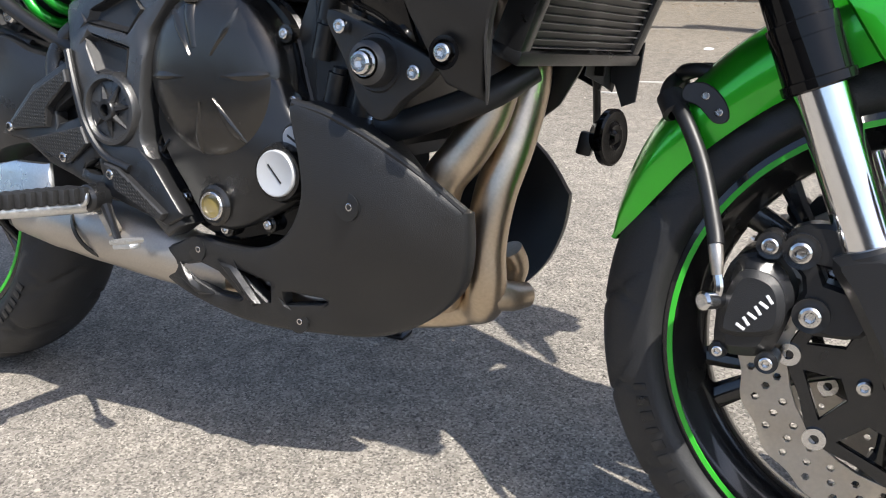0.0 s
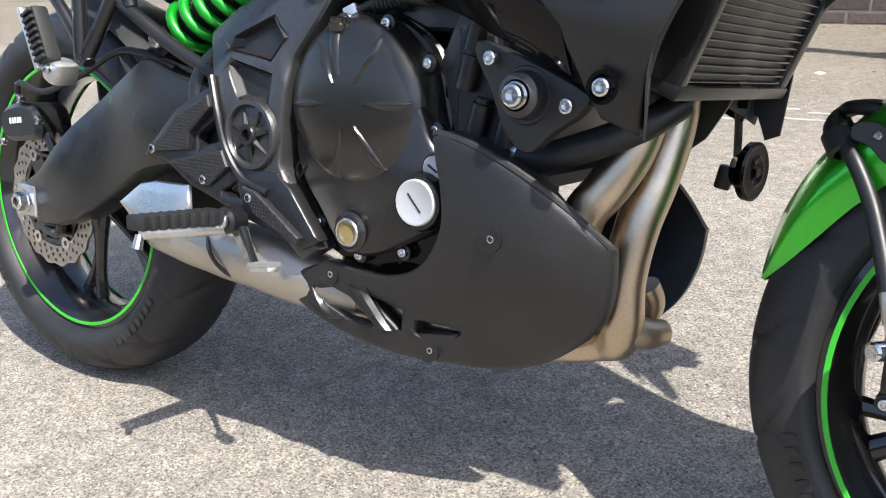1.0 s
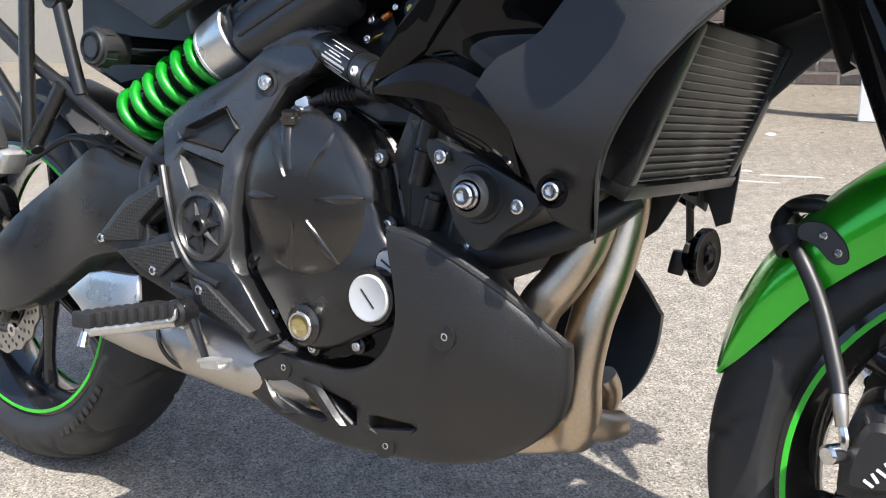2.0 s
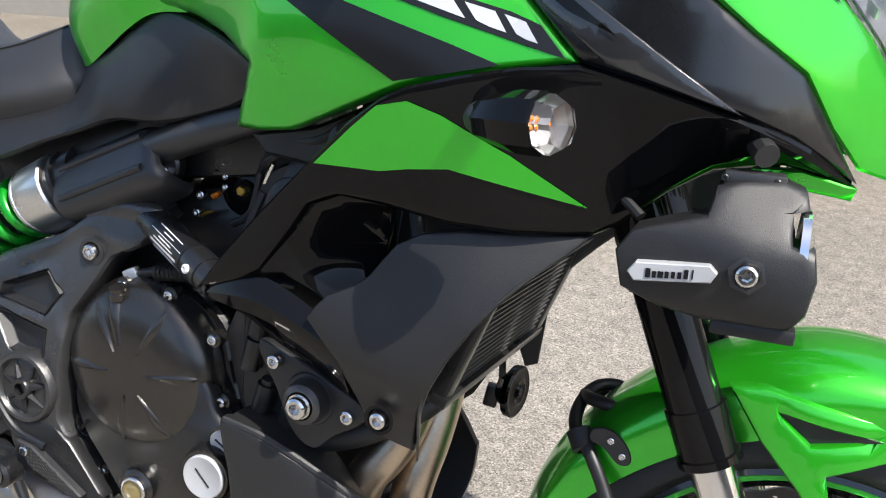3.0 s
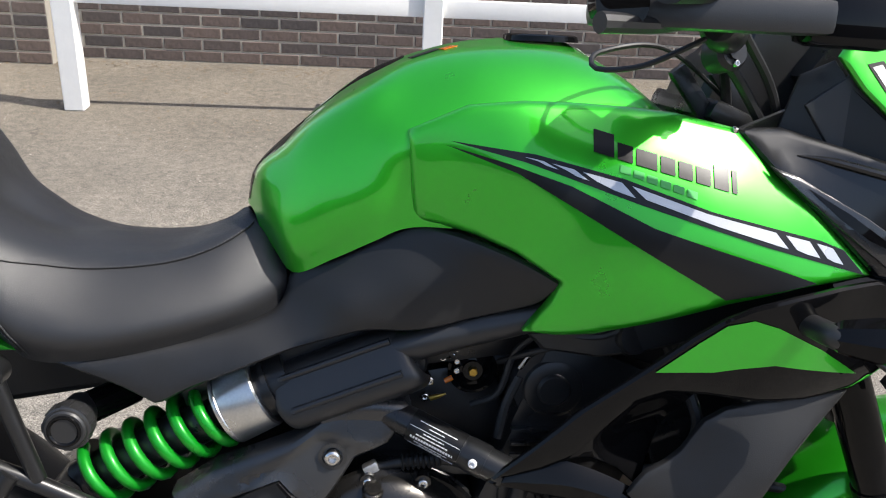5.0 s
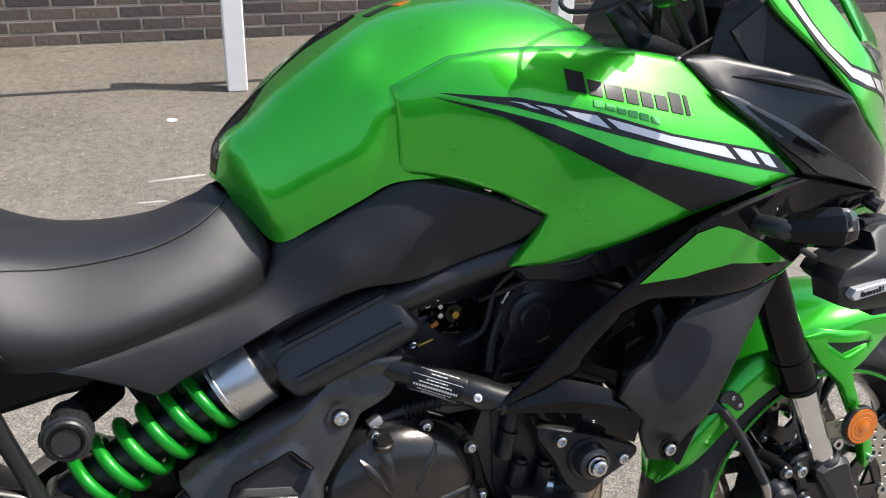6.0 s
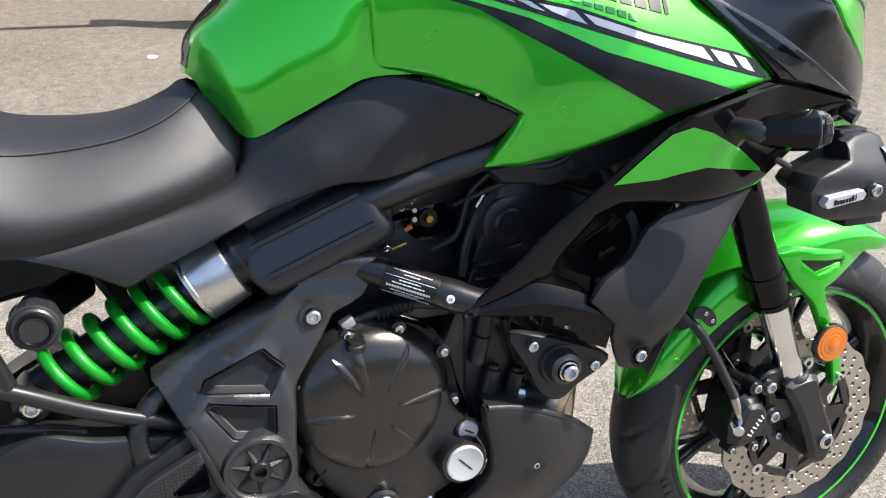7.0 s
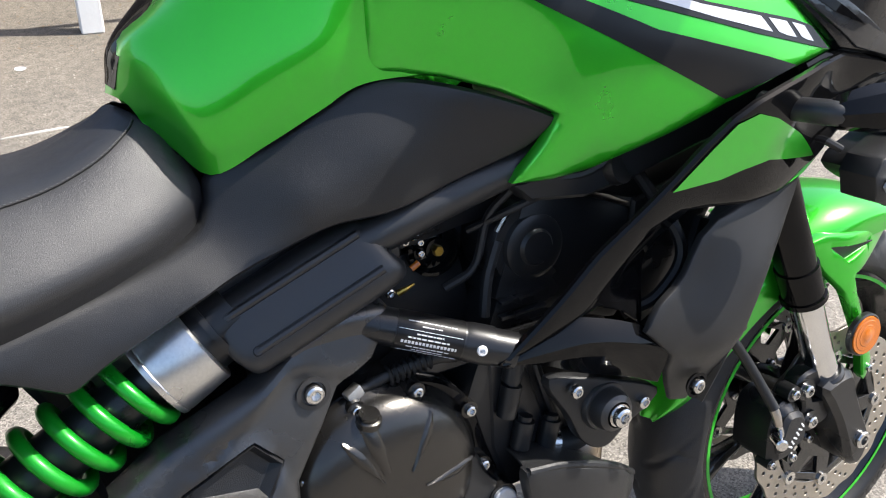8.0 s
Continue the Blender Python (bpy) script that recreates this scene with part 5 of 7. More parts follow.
tctrl = [(0.684, 1.018, -0.146), (0.692, 0.96, -0.146), (0.697, 0.915, -0.123), (0.754, 0.908, -0.143), (0.80, 0.893, -0.163), (0.844, 0.869, -0.189), (0.827, 0.835, -0.175), (0.814, 0.806, -0.160), (0.889, 0.811, -0.177), (0.945, 0.835, -0.202), (1.014, 0.862, -0.219), (1.084, 0.88, -0.222), (1.162, 0.893, -0.214),
         (1.112, 0.945, -0.203), (1.066, 0.988, -0.184), (1.022, 1.034, -0.162), (0.958, 1.046, -0.160), (0.864, 1.05, -0.158), (0.745, 1.046, -0.158), (0.793, 0.983, -0.184), (0.874, 0.939, -0.202), (0.991, 0.950, -0.214), (1.055, 0.932, -0.215), (0.898, 0.995, -0.196), (0.95, 1.01, -0.184)]
tf = field(tctrl)
t_out = [(0.691, 0.918), (0.72, 0.917), (0.756, 0.910), (0.80, 0.895), (0.846, 0.871), (0.836, 0.845), (0.814, 0.806), (0.85, 0.806), (0.889, 0.811), (0.945, 0.833), (1.014, 0.860), (1.084, 0.879), (1.164, 0.893), (1.112, 0.945), (1.066, 0.988), (1.022, 1.034), (0.958, 1.047), (0.905, 1.051), (0.85, 1.053), (0.80, 1.053), (0.745, 1.047), (0.684, 1.019), (0.688, 0.97)]


def tank_fold(q):
    """A soft step where the lower shroud stands proud of the tank."""
    line = np.interp(q[:, 0], [0.69, 0.793, 0.84, 0.871, 0.9], [1.03, 0.983, 0.934, 0.889, 0.84])
    d = np.clip((q[:, 1] - line) * 60, -3, 3)
    return 0.0016 / (1 + np.exp(2.2 * d)) * np.clip((0.875 - q[:, 0]) / 0.05, 0, 1)


for s in (1, -1):
    bm = panel(t_out, tf, 0.012, 0.007, 0.008, soft=0, gap=0.009, crease=tank_fold)
    shroud = part("tank_shroud", bm if s == 1 else other_side(bm), GREEN, tank, "lime green tank side with black and silver graphics", 50)
    deco = []
    deco.append(("black_graphic", [(0.722, 1.007), (0.793, 0.984), (0.874, 0.940), (0.935, 0.906), (1.008, 0.866), (1.06, 0.877), (1.10, 0.886), (1.06, 0.899), (0.991, 0.919), (0.93, 0.937), (0.89, 0.955), (0.847, 0.974), (0.787, 0.992)], BLACKDECAL, 0.0006))
    deco.append(("stripe_edge", [(0.726, 1.0115), (0.80, 0.9955), (0.834, 0.985), (0.917, 0.959), (1.046, 0.9215), (1.152, 0.8945), (1.128, 0.9195), (1.103, 0.9285), (0.986, 0.9555), (0.898, 0.984), (0.81, 1.0035)], BLACKDECAL, 0.0006))

    def stripe(x):
        return np.interp(x, [0.80, 0.834, 0.917, 1.046, 1.15], [0.998, 0.989, 0.9632, 0.9255, 0.899]), np.interp(x, [0.80, 0.81, 0.898, 0.986, 1.103, 1.13], [1.001, 0.9995, 0.9805, 0.9525, 0.9255, 0.9175])
    for a, b in ((0.806, 0.826), (0.834, 0.856), (0.864, 0.902), (0.912, 1.060), (1.070, 1.096), (1.104, 1.122)):
        sl = 0.014 if a < 1.0 else 0.012
        lo0 = stripe(a)[0]
        deco.append(("silver_segment", [(a + sl * 0.5, lo0 + 0.0005), ((a + b) / 2 + sl * 0.4, stripe((a + b) / 2 + sl * 0.4)[0] + 0.0005), (b + sl * 0.5, stripe(b + sl * 0.5)[0] + 0.0005), (b - sl * 0.5, stripe(b - sl * 0.5)[1] - 0.0005), ((a + b) / 2 - sl * 0.4, stripe((a + b) / 2 - sl * 0.4)[1] - 0.0005), (a - sl * 0.5, stripe(a - sl * 0.5)[1] - 0.0005)], SILVER, 0.0011))
    for x, w, h in ((0.8680, 0.0200, 0.0215), (0.8915, 0.0150, 0.0155), (0.9100, 0.0215, 0.0155), (0.9350, 0.0150, 0.0155), (0.9535, 0.0145, 0.0155), (0.9715, 0.0150, 0.0155), (0.9900, 0.0155, 0.0215), (1.0090, 0.0055, 0.0215)):
        z = 1.0085 - 0.25 * (x - 0.868)
        deco.append(("name_block", [(x, z), (x + w, z - 0.25 * w), (x + w + h * 0.06, z - 0.25 * w + h), (x + h * 0.06, z + h)], BLACKDECAL, 0.0007))
    for k in range(6):
        x = 0.893 + 0.0135 * k
        deco.append(("model_block", [(x, 0.9905 - 0.0042 * k), (x + 0.0105, 0.9875 - 0.0042 * k), (x + 0.0115, 0.9945 - 0.0042 * k), (x + 0.001, 0.9975 - 0.0042 * k)], GREYDECAL, 0.0007))
    for nm, out, mt, up in deco:
        small = nm in ("name_block", "model_block")
        bm = panel(out, tf, 0.0004, 0.0002, 0.005 if small else 0.007, soft=0, gap=0.005 if small else 0.008, lift=up + 0.0006, crease=tank_fold)
        part(nm, bm if s == 1 else other_side(bm), mt, shroud)

sctrl2 = [(0.281, 0.758, -0.132), (0.36, 0.735, -0.134), (0.414, 0.708, -0.132), (0.42, 0.765, -0.120), (0.49, 0.783, -0.106), (0.549, 0.823, -0.080), (0.558, 0.845, -0.081), (0.608, 0.870, -0.094), (0.655, 0.895, -0.112), (0.692, 0.911, -0.122), (0.533, 0.757, -0.130), (0.643, 0.795, -0.132), (0.62, 0.83, -0.128), (0.70, 0.85, -0.140), (0.75, 0.808, -0.135), (0.754, 0.905, -0.143), (0.85, 0.867, -0.184), (0.82, 0.833, -0.152)]
s_out = [(0.278, 0.760), (0.32, 0.748), (0.37, 0.728), (0.405, 0.709), (0.418, 0.706), (0.452, 0.723), (0.533, 0.757), (0.59, 0.777), (0.643, 0.794), (0.70, 0.797), (0.75, 0.808), (0.82, 0.832), (0.843, 0.857), (0.847, 0.868), (0.80, 0.890), (0.754, 0.905), (0.72, 0.912), (0.692, 0.911), (0.652, 0.895), (0.608, 0.870), (0.560, 0.847), (0.551, 0.823), (0.537, 0.802), (0.49, 0.785), (0.42, 0.769), (0.345, 0.757)]
for s in (1, -1):
    bm = panel(s_out, sctrl2, 0.012, 0.008, 0.012, soft=1)
    part("side_cover", bm if s == 1 else other_side(bm), COVER, bike, "grained matte black side cover under the seat")

seat_rows = [
    [(-0.02, -0.115, 0.90), (-0.02, -0.138, 0.945), (-0.02, -0.115, 1.00), (-0.02, -0.05, 1.025), (-0.02, 0, 1.025)],
    [(0.08, -0.117, 0.865), (0.08, -0.138, 0.92), (0.08, -0.118, 0.99), (0.08, -0.055, 1.03), (0.08, 0, 1.035)],
    [(0.140, -0.118, 0.845), (0.140, -0.139, 0.895), (0.145, -0.119, 0.985), (0.150, -0.06, 1.017), (0.152, 0, 1.020)],
    [(0.185, -0.120, 0.820), (0.185, -0.141, 0.865), (0.180, -0.119, 0.950), (0.182, -0.06, 0.975), (0.184, 0, 0.974)],
    [(0.220, -0.124, 0.802), (0.218, -0.143, 0.842), (0.206, -0.117, 0.910), (0.208, -0.06, 0.920), (0.210, 0, 0.914)],
    [(0.246, -0.127, 0.786), (0.246, -0.145, 0.822), (0.240, -0.112, 0.884), (0.240, -0.058, 0.896), (0.240, 0, 0.890)],
    [(0.280, -0.130, 0.757), (0.280, -0.147, 0.80), (0.280, -0.105, 0.862), (0.280, -0.055, 0.876), (0.279, 0, 0.873)],
    [(0.34, -0.128, 0.753), (0.34, -0.142, 0.79), (0.34, -0.094, 0.849), (0.34, -0.045, 0.866), (0.34, 0, 0.871)],
    [(0.42, -0.117, 0.767), (0.42, -0.128, 0.80), (0.42, -0.082, 0.855), (0.42, -0.04, 0.866), (0.42, 0, 0.868)],
    [(0.49, -0.099, 0.784), (0.49, -0.107, 0.815), (0.487, -0.066, 0.876), (0.480, -0.033, 0.888), (0.475, 0, 0.891)],
    [(0.535, -0.080, 0.80), (0.535, -0.083, 0.83), (0.525, -0.058, 0.880), (0.508, -0.03, 0.900), (0.495, 0, 0.904)],
    [(0.551, -0.069, 0.823), (0.551, -0.066, 0.84), (0.540, -0.055, 0.868), (0.522, -0.043, 0.893), (0.503, -0.01, 0.902)]]
bm = mirrored(skin(seat_rows, 30, 80))
bmesh.ops.recalc_face_normals(bm, faces=bm.faces[:])
seat_tree = BVHTree.FromBMesh(bm)
seat = part("seat", bm, VINYL, bike, "black stitched vinyl dual seat", 70)


def on_seat(path, n, out=0.0006):
    """A path laid on the seat's cover."""
    laid = []
    for c in curve(path, n):
        spot, normal, _, _ = seat_tree.find_nearest(Vector(c))
        laid.append(spot + normal * out)
    return laid


SEAMS = [([(0.10, -0.138, 0.905), (0.150, -0.135, 0.888), (0.194, -0.128, 0.872), (0.236, -0.118, 0.862), (0.287, -0.103, 0.853), (0.34, -0.094, 0.850), (0.42, -0.083, 0.856), (0.475, -0.07, 0.874), (0.505, -0.05, 0.891), (0.512, -0.036, 0.8985)], 200),
         ([(0.15, -0.141, 0.895), (0.203, -0.143, 0.862), (0.246, -0.146, 0.822), (0.272, -0.144, 0.785), (0.283, -0.135, 0.760)], 70), ([(0.143, -0.139, 0.890), (0.196, -0.143, 0.857), (0.239, -0.146, 0.817), (0.265, -0.144, 0.780), (0.276, -0.137, 0.762)], 70),
         ([(0.10, -0.128, 0.985), (0.140, -0.117, 0.995), (0.158, -0.08, 1.008), (0.166, -0.03, 1.010), (0.167, 0.03, 1.010), (0.158, 0.08, 1.008), (0.140, 0.117, 0.995)], 90)]
for path, n in SEAMS:
    laid = on_seat(path, n)
    part("seat_seam", tube([tuple(c) for c in laid[::4]], 0.0013, 6, n), HOSE, seat, "dark seam")
    bm = bmesh.new()
    for i in range(1, n - 1, 2):
        d = (laid[i + 1] - laid[i - 1]).normalized()
        m = d.to_track_quat("X", "Z").to_matrix().to_4x4()
        m.translation = laid[i] + Vector((0, -0.0010, 0.0014))
        block((0.0020, 0.0005, 0.0005), m, 0, bm)
    tagged(part("stitch", bm, THREAD, seat, "pale thread stitches"), kind="stuff")
for k, w in enumerate((0.012, 0.013, 0.015, 0.013, 0.014, 0.013)):
    spot, normal, _, _ = seat_tree.ray_cast(Vector((0.4, -0.078 + 0.0195 * k, 0.958)), Vector((-1, 0, 0)))
    m = normal.to_track_quat("X", "Z").to_matrix().to_4x4()
    m.translation = spot
    part("embossed_bar", block((0.0024, w, 0.0145), m, 0.001), VINYL, seat)
tail = [(0.276, 0.768), (0.235, 0.786), (0.16, 0.822), (0.05, 0.865), (-0.06, 0.905), (-0.16, 0.955), (-0.16, 0.92), (-0.05, 0.84), (0.10, 0.785), (0.20, 0.765)]
for s in (1, -1):
    bm = panel(tail, [(0.276, 0.768, -0.136), (0.16, 0.81, -0.142), (0.05, 0.84, -0.142), (-0.16, 0.93, -0.10), (0.1, 0.785, -0.142)], 0.01, 0.006, 0.016, soft=0)
    part("tail_panel", bm if s == 1 else other_side(bm), GREEN, bike, "lime green tail panel")
part("seat_base", block((0.44, 0.19, 0.05), pose(0.13, 0, 0.80, 0, 8, 0), 0.015), DARK, bike, "black seat base and rear mudguard")
part("rear_hugger", skin([[(RX + q * math.cos(radians(a)), y, RZ + q * math.sin(radians(a))) for q, y in ((0.315, -0.08), (0.335, -0.05), (0.34, 0), (0.335, 0.05), (0.315, 0.08))] for a in (28, 45, 62, 80)], 12, 16, 0.003), MATTE, bike, "black plastic rear wheel hugger")
part("airbox", block((0.22, 0.17, 0.13), pose(0.73, 0, 0.80, 0, -8, 0), 0.02), DARK, bike, "black airbox under the tank")
part("battery_box", block((0.24, 0.17, 0.09), pose(0.54, 0.0, 0.735, 0, -16, 0), 0.02), DARK, bike, "black electrics box under the seat")

# ---------- throttle bodies and hoses ----------
tb_ = part("throttle_body", tube([(0.70, -0.02, 0.70), (0.83, -0.02, 0.73)], 0.033, 20), DARK, bike, "black throttle body with brass adjusters")
part("throttle_drum", lathe([(0.03, 0.029), (-0.004, 0.030), (-0.005, 0.026), (0.0, 0.022), (-0.002, 0.012), (-0.008, 0.012), (-0.008, 0)], (0.772, -0.066, 0.726), (0, 1, 0), 32), GLOSS, tb_, "black throttle cable drum")
part("drum_nut", lathe([(0, 0.0060), (0.005, 0.0060), (0.006, 0.005), (0.006, 0)], (0.772, -0.074, 0.726), (0, -1, 0), 6), BRASS, tb_, "brass nut")
for bx, bz, mt, r in ((0.752, 0.74, STEEL, 0.004), (0.752, 0.728, STEEL, 0.004), (0.72, 0.715, STEEL, 0.0055), (0.735, 0.745, STEEL, 0.005), (0.715, 0.694, STEEL, 0.0055)):
    bolt((bx, -0.078, bz), r, tb_, (0, -1, 0), mt)
part("return_collar", tube([(0.738, -0.082, 0.716), (0.747, -0.082, 0.721)], 0.0034, 10), AMBER, tb_, "orange spring end")
part("idle_screw", tube([(0.722, -0.080, 0.693), (0.729, -0.082, 0.696), (0.740, -0.083, 0.700)], [0.0036, 0.0028, 0.0012], 10), BRASS, tb_, "brass idle screw")
sp = [(0.741 + 0.004 * math.sin(k * 0.9) + 0.0006 * k, -0.08 + 0.004 * math.cos(k * 0.9), 0.744 + 0.0006 * k) for k in range(30)]
part("return_spring", tube(sp, 0.0008, 5, 90), STEEL, tb_)
for path, r in (([(0.77, -0.09, 0.69), (0.80, -0.10, 0.71), (0.815, -0.105, 0.76), (0.835, -0.12, 0.79)], 0.0045), ([(0.80, -0.115, 0.66), (0.808, -0.112, 0.70), (0.822, -0.11, 0.735)], 0.006), ([(0.70, -0.10, 0.775), (0.76, -0.115, 0.785), (0.82, -0.13, 0.80), (0.90, -0.15, 0.80), (0.95, -0.16, 0.83)], 0.005),
                ([(0.80, -0.09, 0.745), (0.84, -0.13, 0.775), (0.89, -0.14, 0.79), (0.94, -0.14, 0.78)], 0.004), ([(0.66, -0.08, 0.72), (0.69, -0.095, 0.75), (0.70, -0.10, 0.78)], 0.006), ([(0.99, -0.12, 0.78), (1.02, -0.16, 0.70), (0.99, -0.16, 0.65), (0.95, -0.15, 0.635)], 0.007), ([(0.86, -0.11, 0.60), (0.87, -0.12, 0.55), (0.89, -0.115, 0.50)], 0.005)):
    part("cable", tube(path, r, 8), HOSE, tb_)
for a in ((0.835, -0.12, 0.79), (0.822, -0.11, 0.745)):
    part("cable_end", tube([a, (a[0] + 0.012, a[1] - 0.004, a[2] + 0.022)], 0.0035, 8), STEEL, tb_)
part("coolant_cap", lathe([(0, 0), (0, 0.02), (0.012, 0.022), (0.02, 0.02), (0.02, 0)], (0.935, -0.14, 0.80), (0.3, -1, 0.2), 20), DARK, tb_)
# Added plate: stands in for the dark of the open gap under the tank.
part("tank_underside", plate([(0.82, 0.80), (0.90, 0.815), (0.98, 0.85), (1.08, 0.882), (1.16, 0.892), (1.21, 0.86), (1.12, 0.83), (1.03, 0.81), (0.95, 0.785), (0.90, 0.775), (0.84, 0.78)], -0.145, -0.12, 0.004, slope=lambda x, z: -(x - 0.85) * 0.15), DARK, bike, "black plate added to fill the gap under the tank")
# Added block that keeps the view between tank and fairing dark.
part("intake_duct", block((0.19, 0.20, 0.12), pose(1.015, 0, 0.835, 0, -10, 0), 0.02), DARK, bike, "black block added to close the gap behind the fairing")
part("rail_bracket", plate([(0.685, 0.745), (0.70, 0.765), (0.715, 0.755), (0.71, 0.735), (0.695, 0.725)], -0.115, -0.10, 0.003, soft=1, gap=0.006), SATIN, bike, "black frame bracket")
bolt((0.700, -0.117, 0.742), 0.008, bike, name="frame_bolt")
# Added dark panel, so that no ground shows through the fairing here.
part("duct_panel", plate([(0.93, 0.765), (1.0, 0.80), (1.10, 0.825), (1.20, 0.835), (1.21, 0.765), (1.12, 0.742), (1.0, 0.742)], -0.105, -0.095, 0.003), DARK, bike, "black panel added to close a hole inside the fairing")
part("radiator_duct", plate([(0.975, 0.66), (0.985, 0.748), (1.06, 0.765), (1.115, 0.742), (1.07, 0.675), (1.03, 0.612), (1.0, 0.60)], -0.124, -0.118, 0.003), DARK, bike, "black air duct beside the radiator")

# ---------- fairing ----------
pctrl = [(0.782, 0.636, -0.178), (0.874, 0.733, -0.206), (0.938, 0.793, -0.227), (0.997, 0.847, -0.241), (1.057, 0.870, -0.244), (1.12, 0.884, -0.238), (1.164, 0.888, -0.226), (1.216, 0.877, -0.222), (1.286, 0.860, -0.213), (1.328, 0.844, -0.185), (1.380, 0.813, -0.128), (0.874, 0.680, -0.196), (0.935, 0.756, -0.216), (1.003, 0.761, -0.214), (1.062, 0.748, -0.207), (1.118, 0.746, -0.197), (1.183, 0.752, -0.176), (1.238, 0.796, -0.176), (1.272, 0.818, -0.172), (1.323, 0.827, -0.158), (1.177, 0.776, -0.188), (1.065, 0.798, -0.226)]
pf = field(pctrl)
p_out = [(0.781, 0.635), (0.83, 0.688), (0.874, 0.735), (0.938, 0.795), (0.975, 0.83), (1.005, 0.852), (1.03, 0.864), (1.07, 0.875), (1.12, 0.886), (1.164, 0.890), (1.216, 0.879), (1.25, 0.871), (1.286, 0.861), (1.328, 0.845), (1.382, 0.812), (1.323, 0.826), (1.272, 0.817), (1.238, 0.795), (1.203, 0.762), (1.183, 0.751), (1.118, 0.746), (1.062, 0.748), (1.003, 0.758), (0.96, 0.762), (0.93, 0.750), (0.895, 0.705), (0.868, 0.672), (0.84, 0.655), (0.80, 0.641)]
tri_out = [(0.941, 0.790), (0.98, 0.826), (1.004, 0.846), (1.031, 0.852), (1.06, 0.843), (1.116, 0.815), (1.178, 0.776), (1.12, 0.788), (1.066, 0.799), (1.03, 0.795), (1.003, 0.790)]
low_out = [(0.931, 0.641), (0.940, 0.655), (0.950, 0.666), (0.972, 0.677), (0.988, 0.689), (1.000, 0.706), (1.012, 0.722), (1.035, 0.735), (1.07, 0.742), (1.12, 0.745), (1.182, 0.750), (1.165, 0.733), (1.142, 0.713), (1.114, 0.684), (1.091, 0.655), (1.073, 0.626), (1.057, 0.594), (1.043, 0.558), (1.037, 0.535), (1.032, 0.512), (0.998, 0.526), (0.984, 0.552), (0.970, 0.585), (0.966, 0.605)]
lctrl = [(0.931, 0.641, -0.211), (0.966, 0.610, -0.213), (1.0, 0.675, -0.206), (1.05, 0.735, -0.2), (1.12, 0.745, -0.188), (1.182, 0.75, -0.177), (1.142, 0.713, -0.195), (1.091, 0.655, -0.214), (1.057, 0.594, -0.214), (1.044, 0.508, -0.185), (1.0, 0.524, -0.195), (0.97, 0.575, -0.201), (1.021, 0.60, -0.217)]
blk_out = [(1.022, 1.034), (1.06, 0.990), (1.099, 0.955), (1.131, 0.925), (1.164, 0.893), (1.216, 0.882), (1.286, 0.864), (1.328, 0.848), (1.383, 0.814), (1.354, 0.858), (1.328, 0.897), (1.288, 0.923), (1.249, 0.952), (1.217, 0.987), (1.18, 1.005), (1.12, 1.022), (1.07, 1.036)]
bctrl = [(1.022, 1.034, -0.163), (1.06, 0.990, -0.194), (1.099, 0.955, -0.203), (1.164, 0.893, -0.219), (1.216, 0.88, -0.219), (1.286, 0.863, -0.212), (1.328, 0.847, -0.184), (1.383, 0.814, -0.127), (1.354, 0.858, -0.158), (1.328, 0.897, -0.181), (1.288, 0.923, -0.207), (1.249, 0.952, -0.222), (1.217, 0.985, -0.229), (1.18, 1.005, -0.218), (1.12, 1.022, -0.19), (1.07, 1.036, -0.168), (1.15, 0.96, -0.214)]
bf = field(bctrl)
trim_out = [(1.050, 1.0), (1.081, 0.989), (1.144, 0.955), (1.206, 0.915), (1.289, 0.863), (1.216, 0.884), (1.184, 0.893), (1.14, 0.926), (1.09, 0.966)]
slot_out = [(1.087, 0.980), (1.128, 0.957), (1.191, 0.914), (1.15, 0.931), (1.12, 0.951)]
g_out = [(1.113, 1.11), (1.136, 1.079), (1.181, 1.037), (1.217, 0.986), (1.249, 0.952), (1.288, 0.923), (1.328, 0.897), (1.354, 0.857), (1.382, 0.825), (1.415, 0.815), (1.46, 0.83), (1.48, 0.87), (1.45, 0.900), (1.402, 0.897), (1.375, 0.93), (1.346, 0.958), (1.318, 0.985), (1.288, 1.008), (1.256, 1.037), (1.225, 1.085), (1.19, 1.13), (1.15, 1.15)]
gctrl = [(1.113, 1.11, -0.182), (1.181, 1.037, -0.206), (1.217, 0.986, -0.230), (1.249, 0.952, -0.223), (1.288, 0.923, -0.206), (1.328, 0.897, -0.181), (1.382, 0.825, -0.124), (1.402, 0.898, -0.102), (1.48, 0.87, -0.02), (1.348, 0.96, -0.15), (1.309, 0.993, -0.18), (1.257, 1.038, -0.2), (1.15, 1.15, -0.162)]
gf = field(gctrl)
hl_out = [(1.256, 1.039), (1.290, 1.033), (1.319, 1.026), (1.350, 1.016), (1.379, 1.003), (1.43, 0.955), (1.45, 0.904), (1.402, 0.900), (1.375, 0.930), (1.348, 0.960), (1.320, 0.987), (1.290, 1.010)]
top_out = [(1.256, 1.043), (1.290, 1.037), (1.319, 1.030), (1.351, 1.020), (1.381, 1.007), (1.433, 0.959), (1.47, 0.90), (1.475, 0.93), (1.44, 0.985), (1.38, 1.045), (1.31, 1.09), (1.235, 1.105)]
tctrl2 = gctrl[:8] + [(1.348, 0.96, -0.15), (1.433, 0.949, -0.07), (1.47, 0.90, -0.03), (1.38, 1.045, -0.09), (1.31, 1.09, -0.12), (1.235, 1.105, -0.17), (1.257, 1.041, -0.199)]
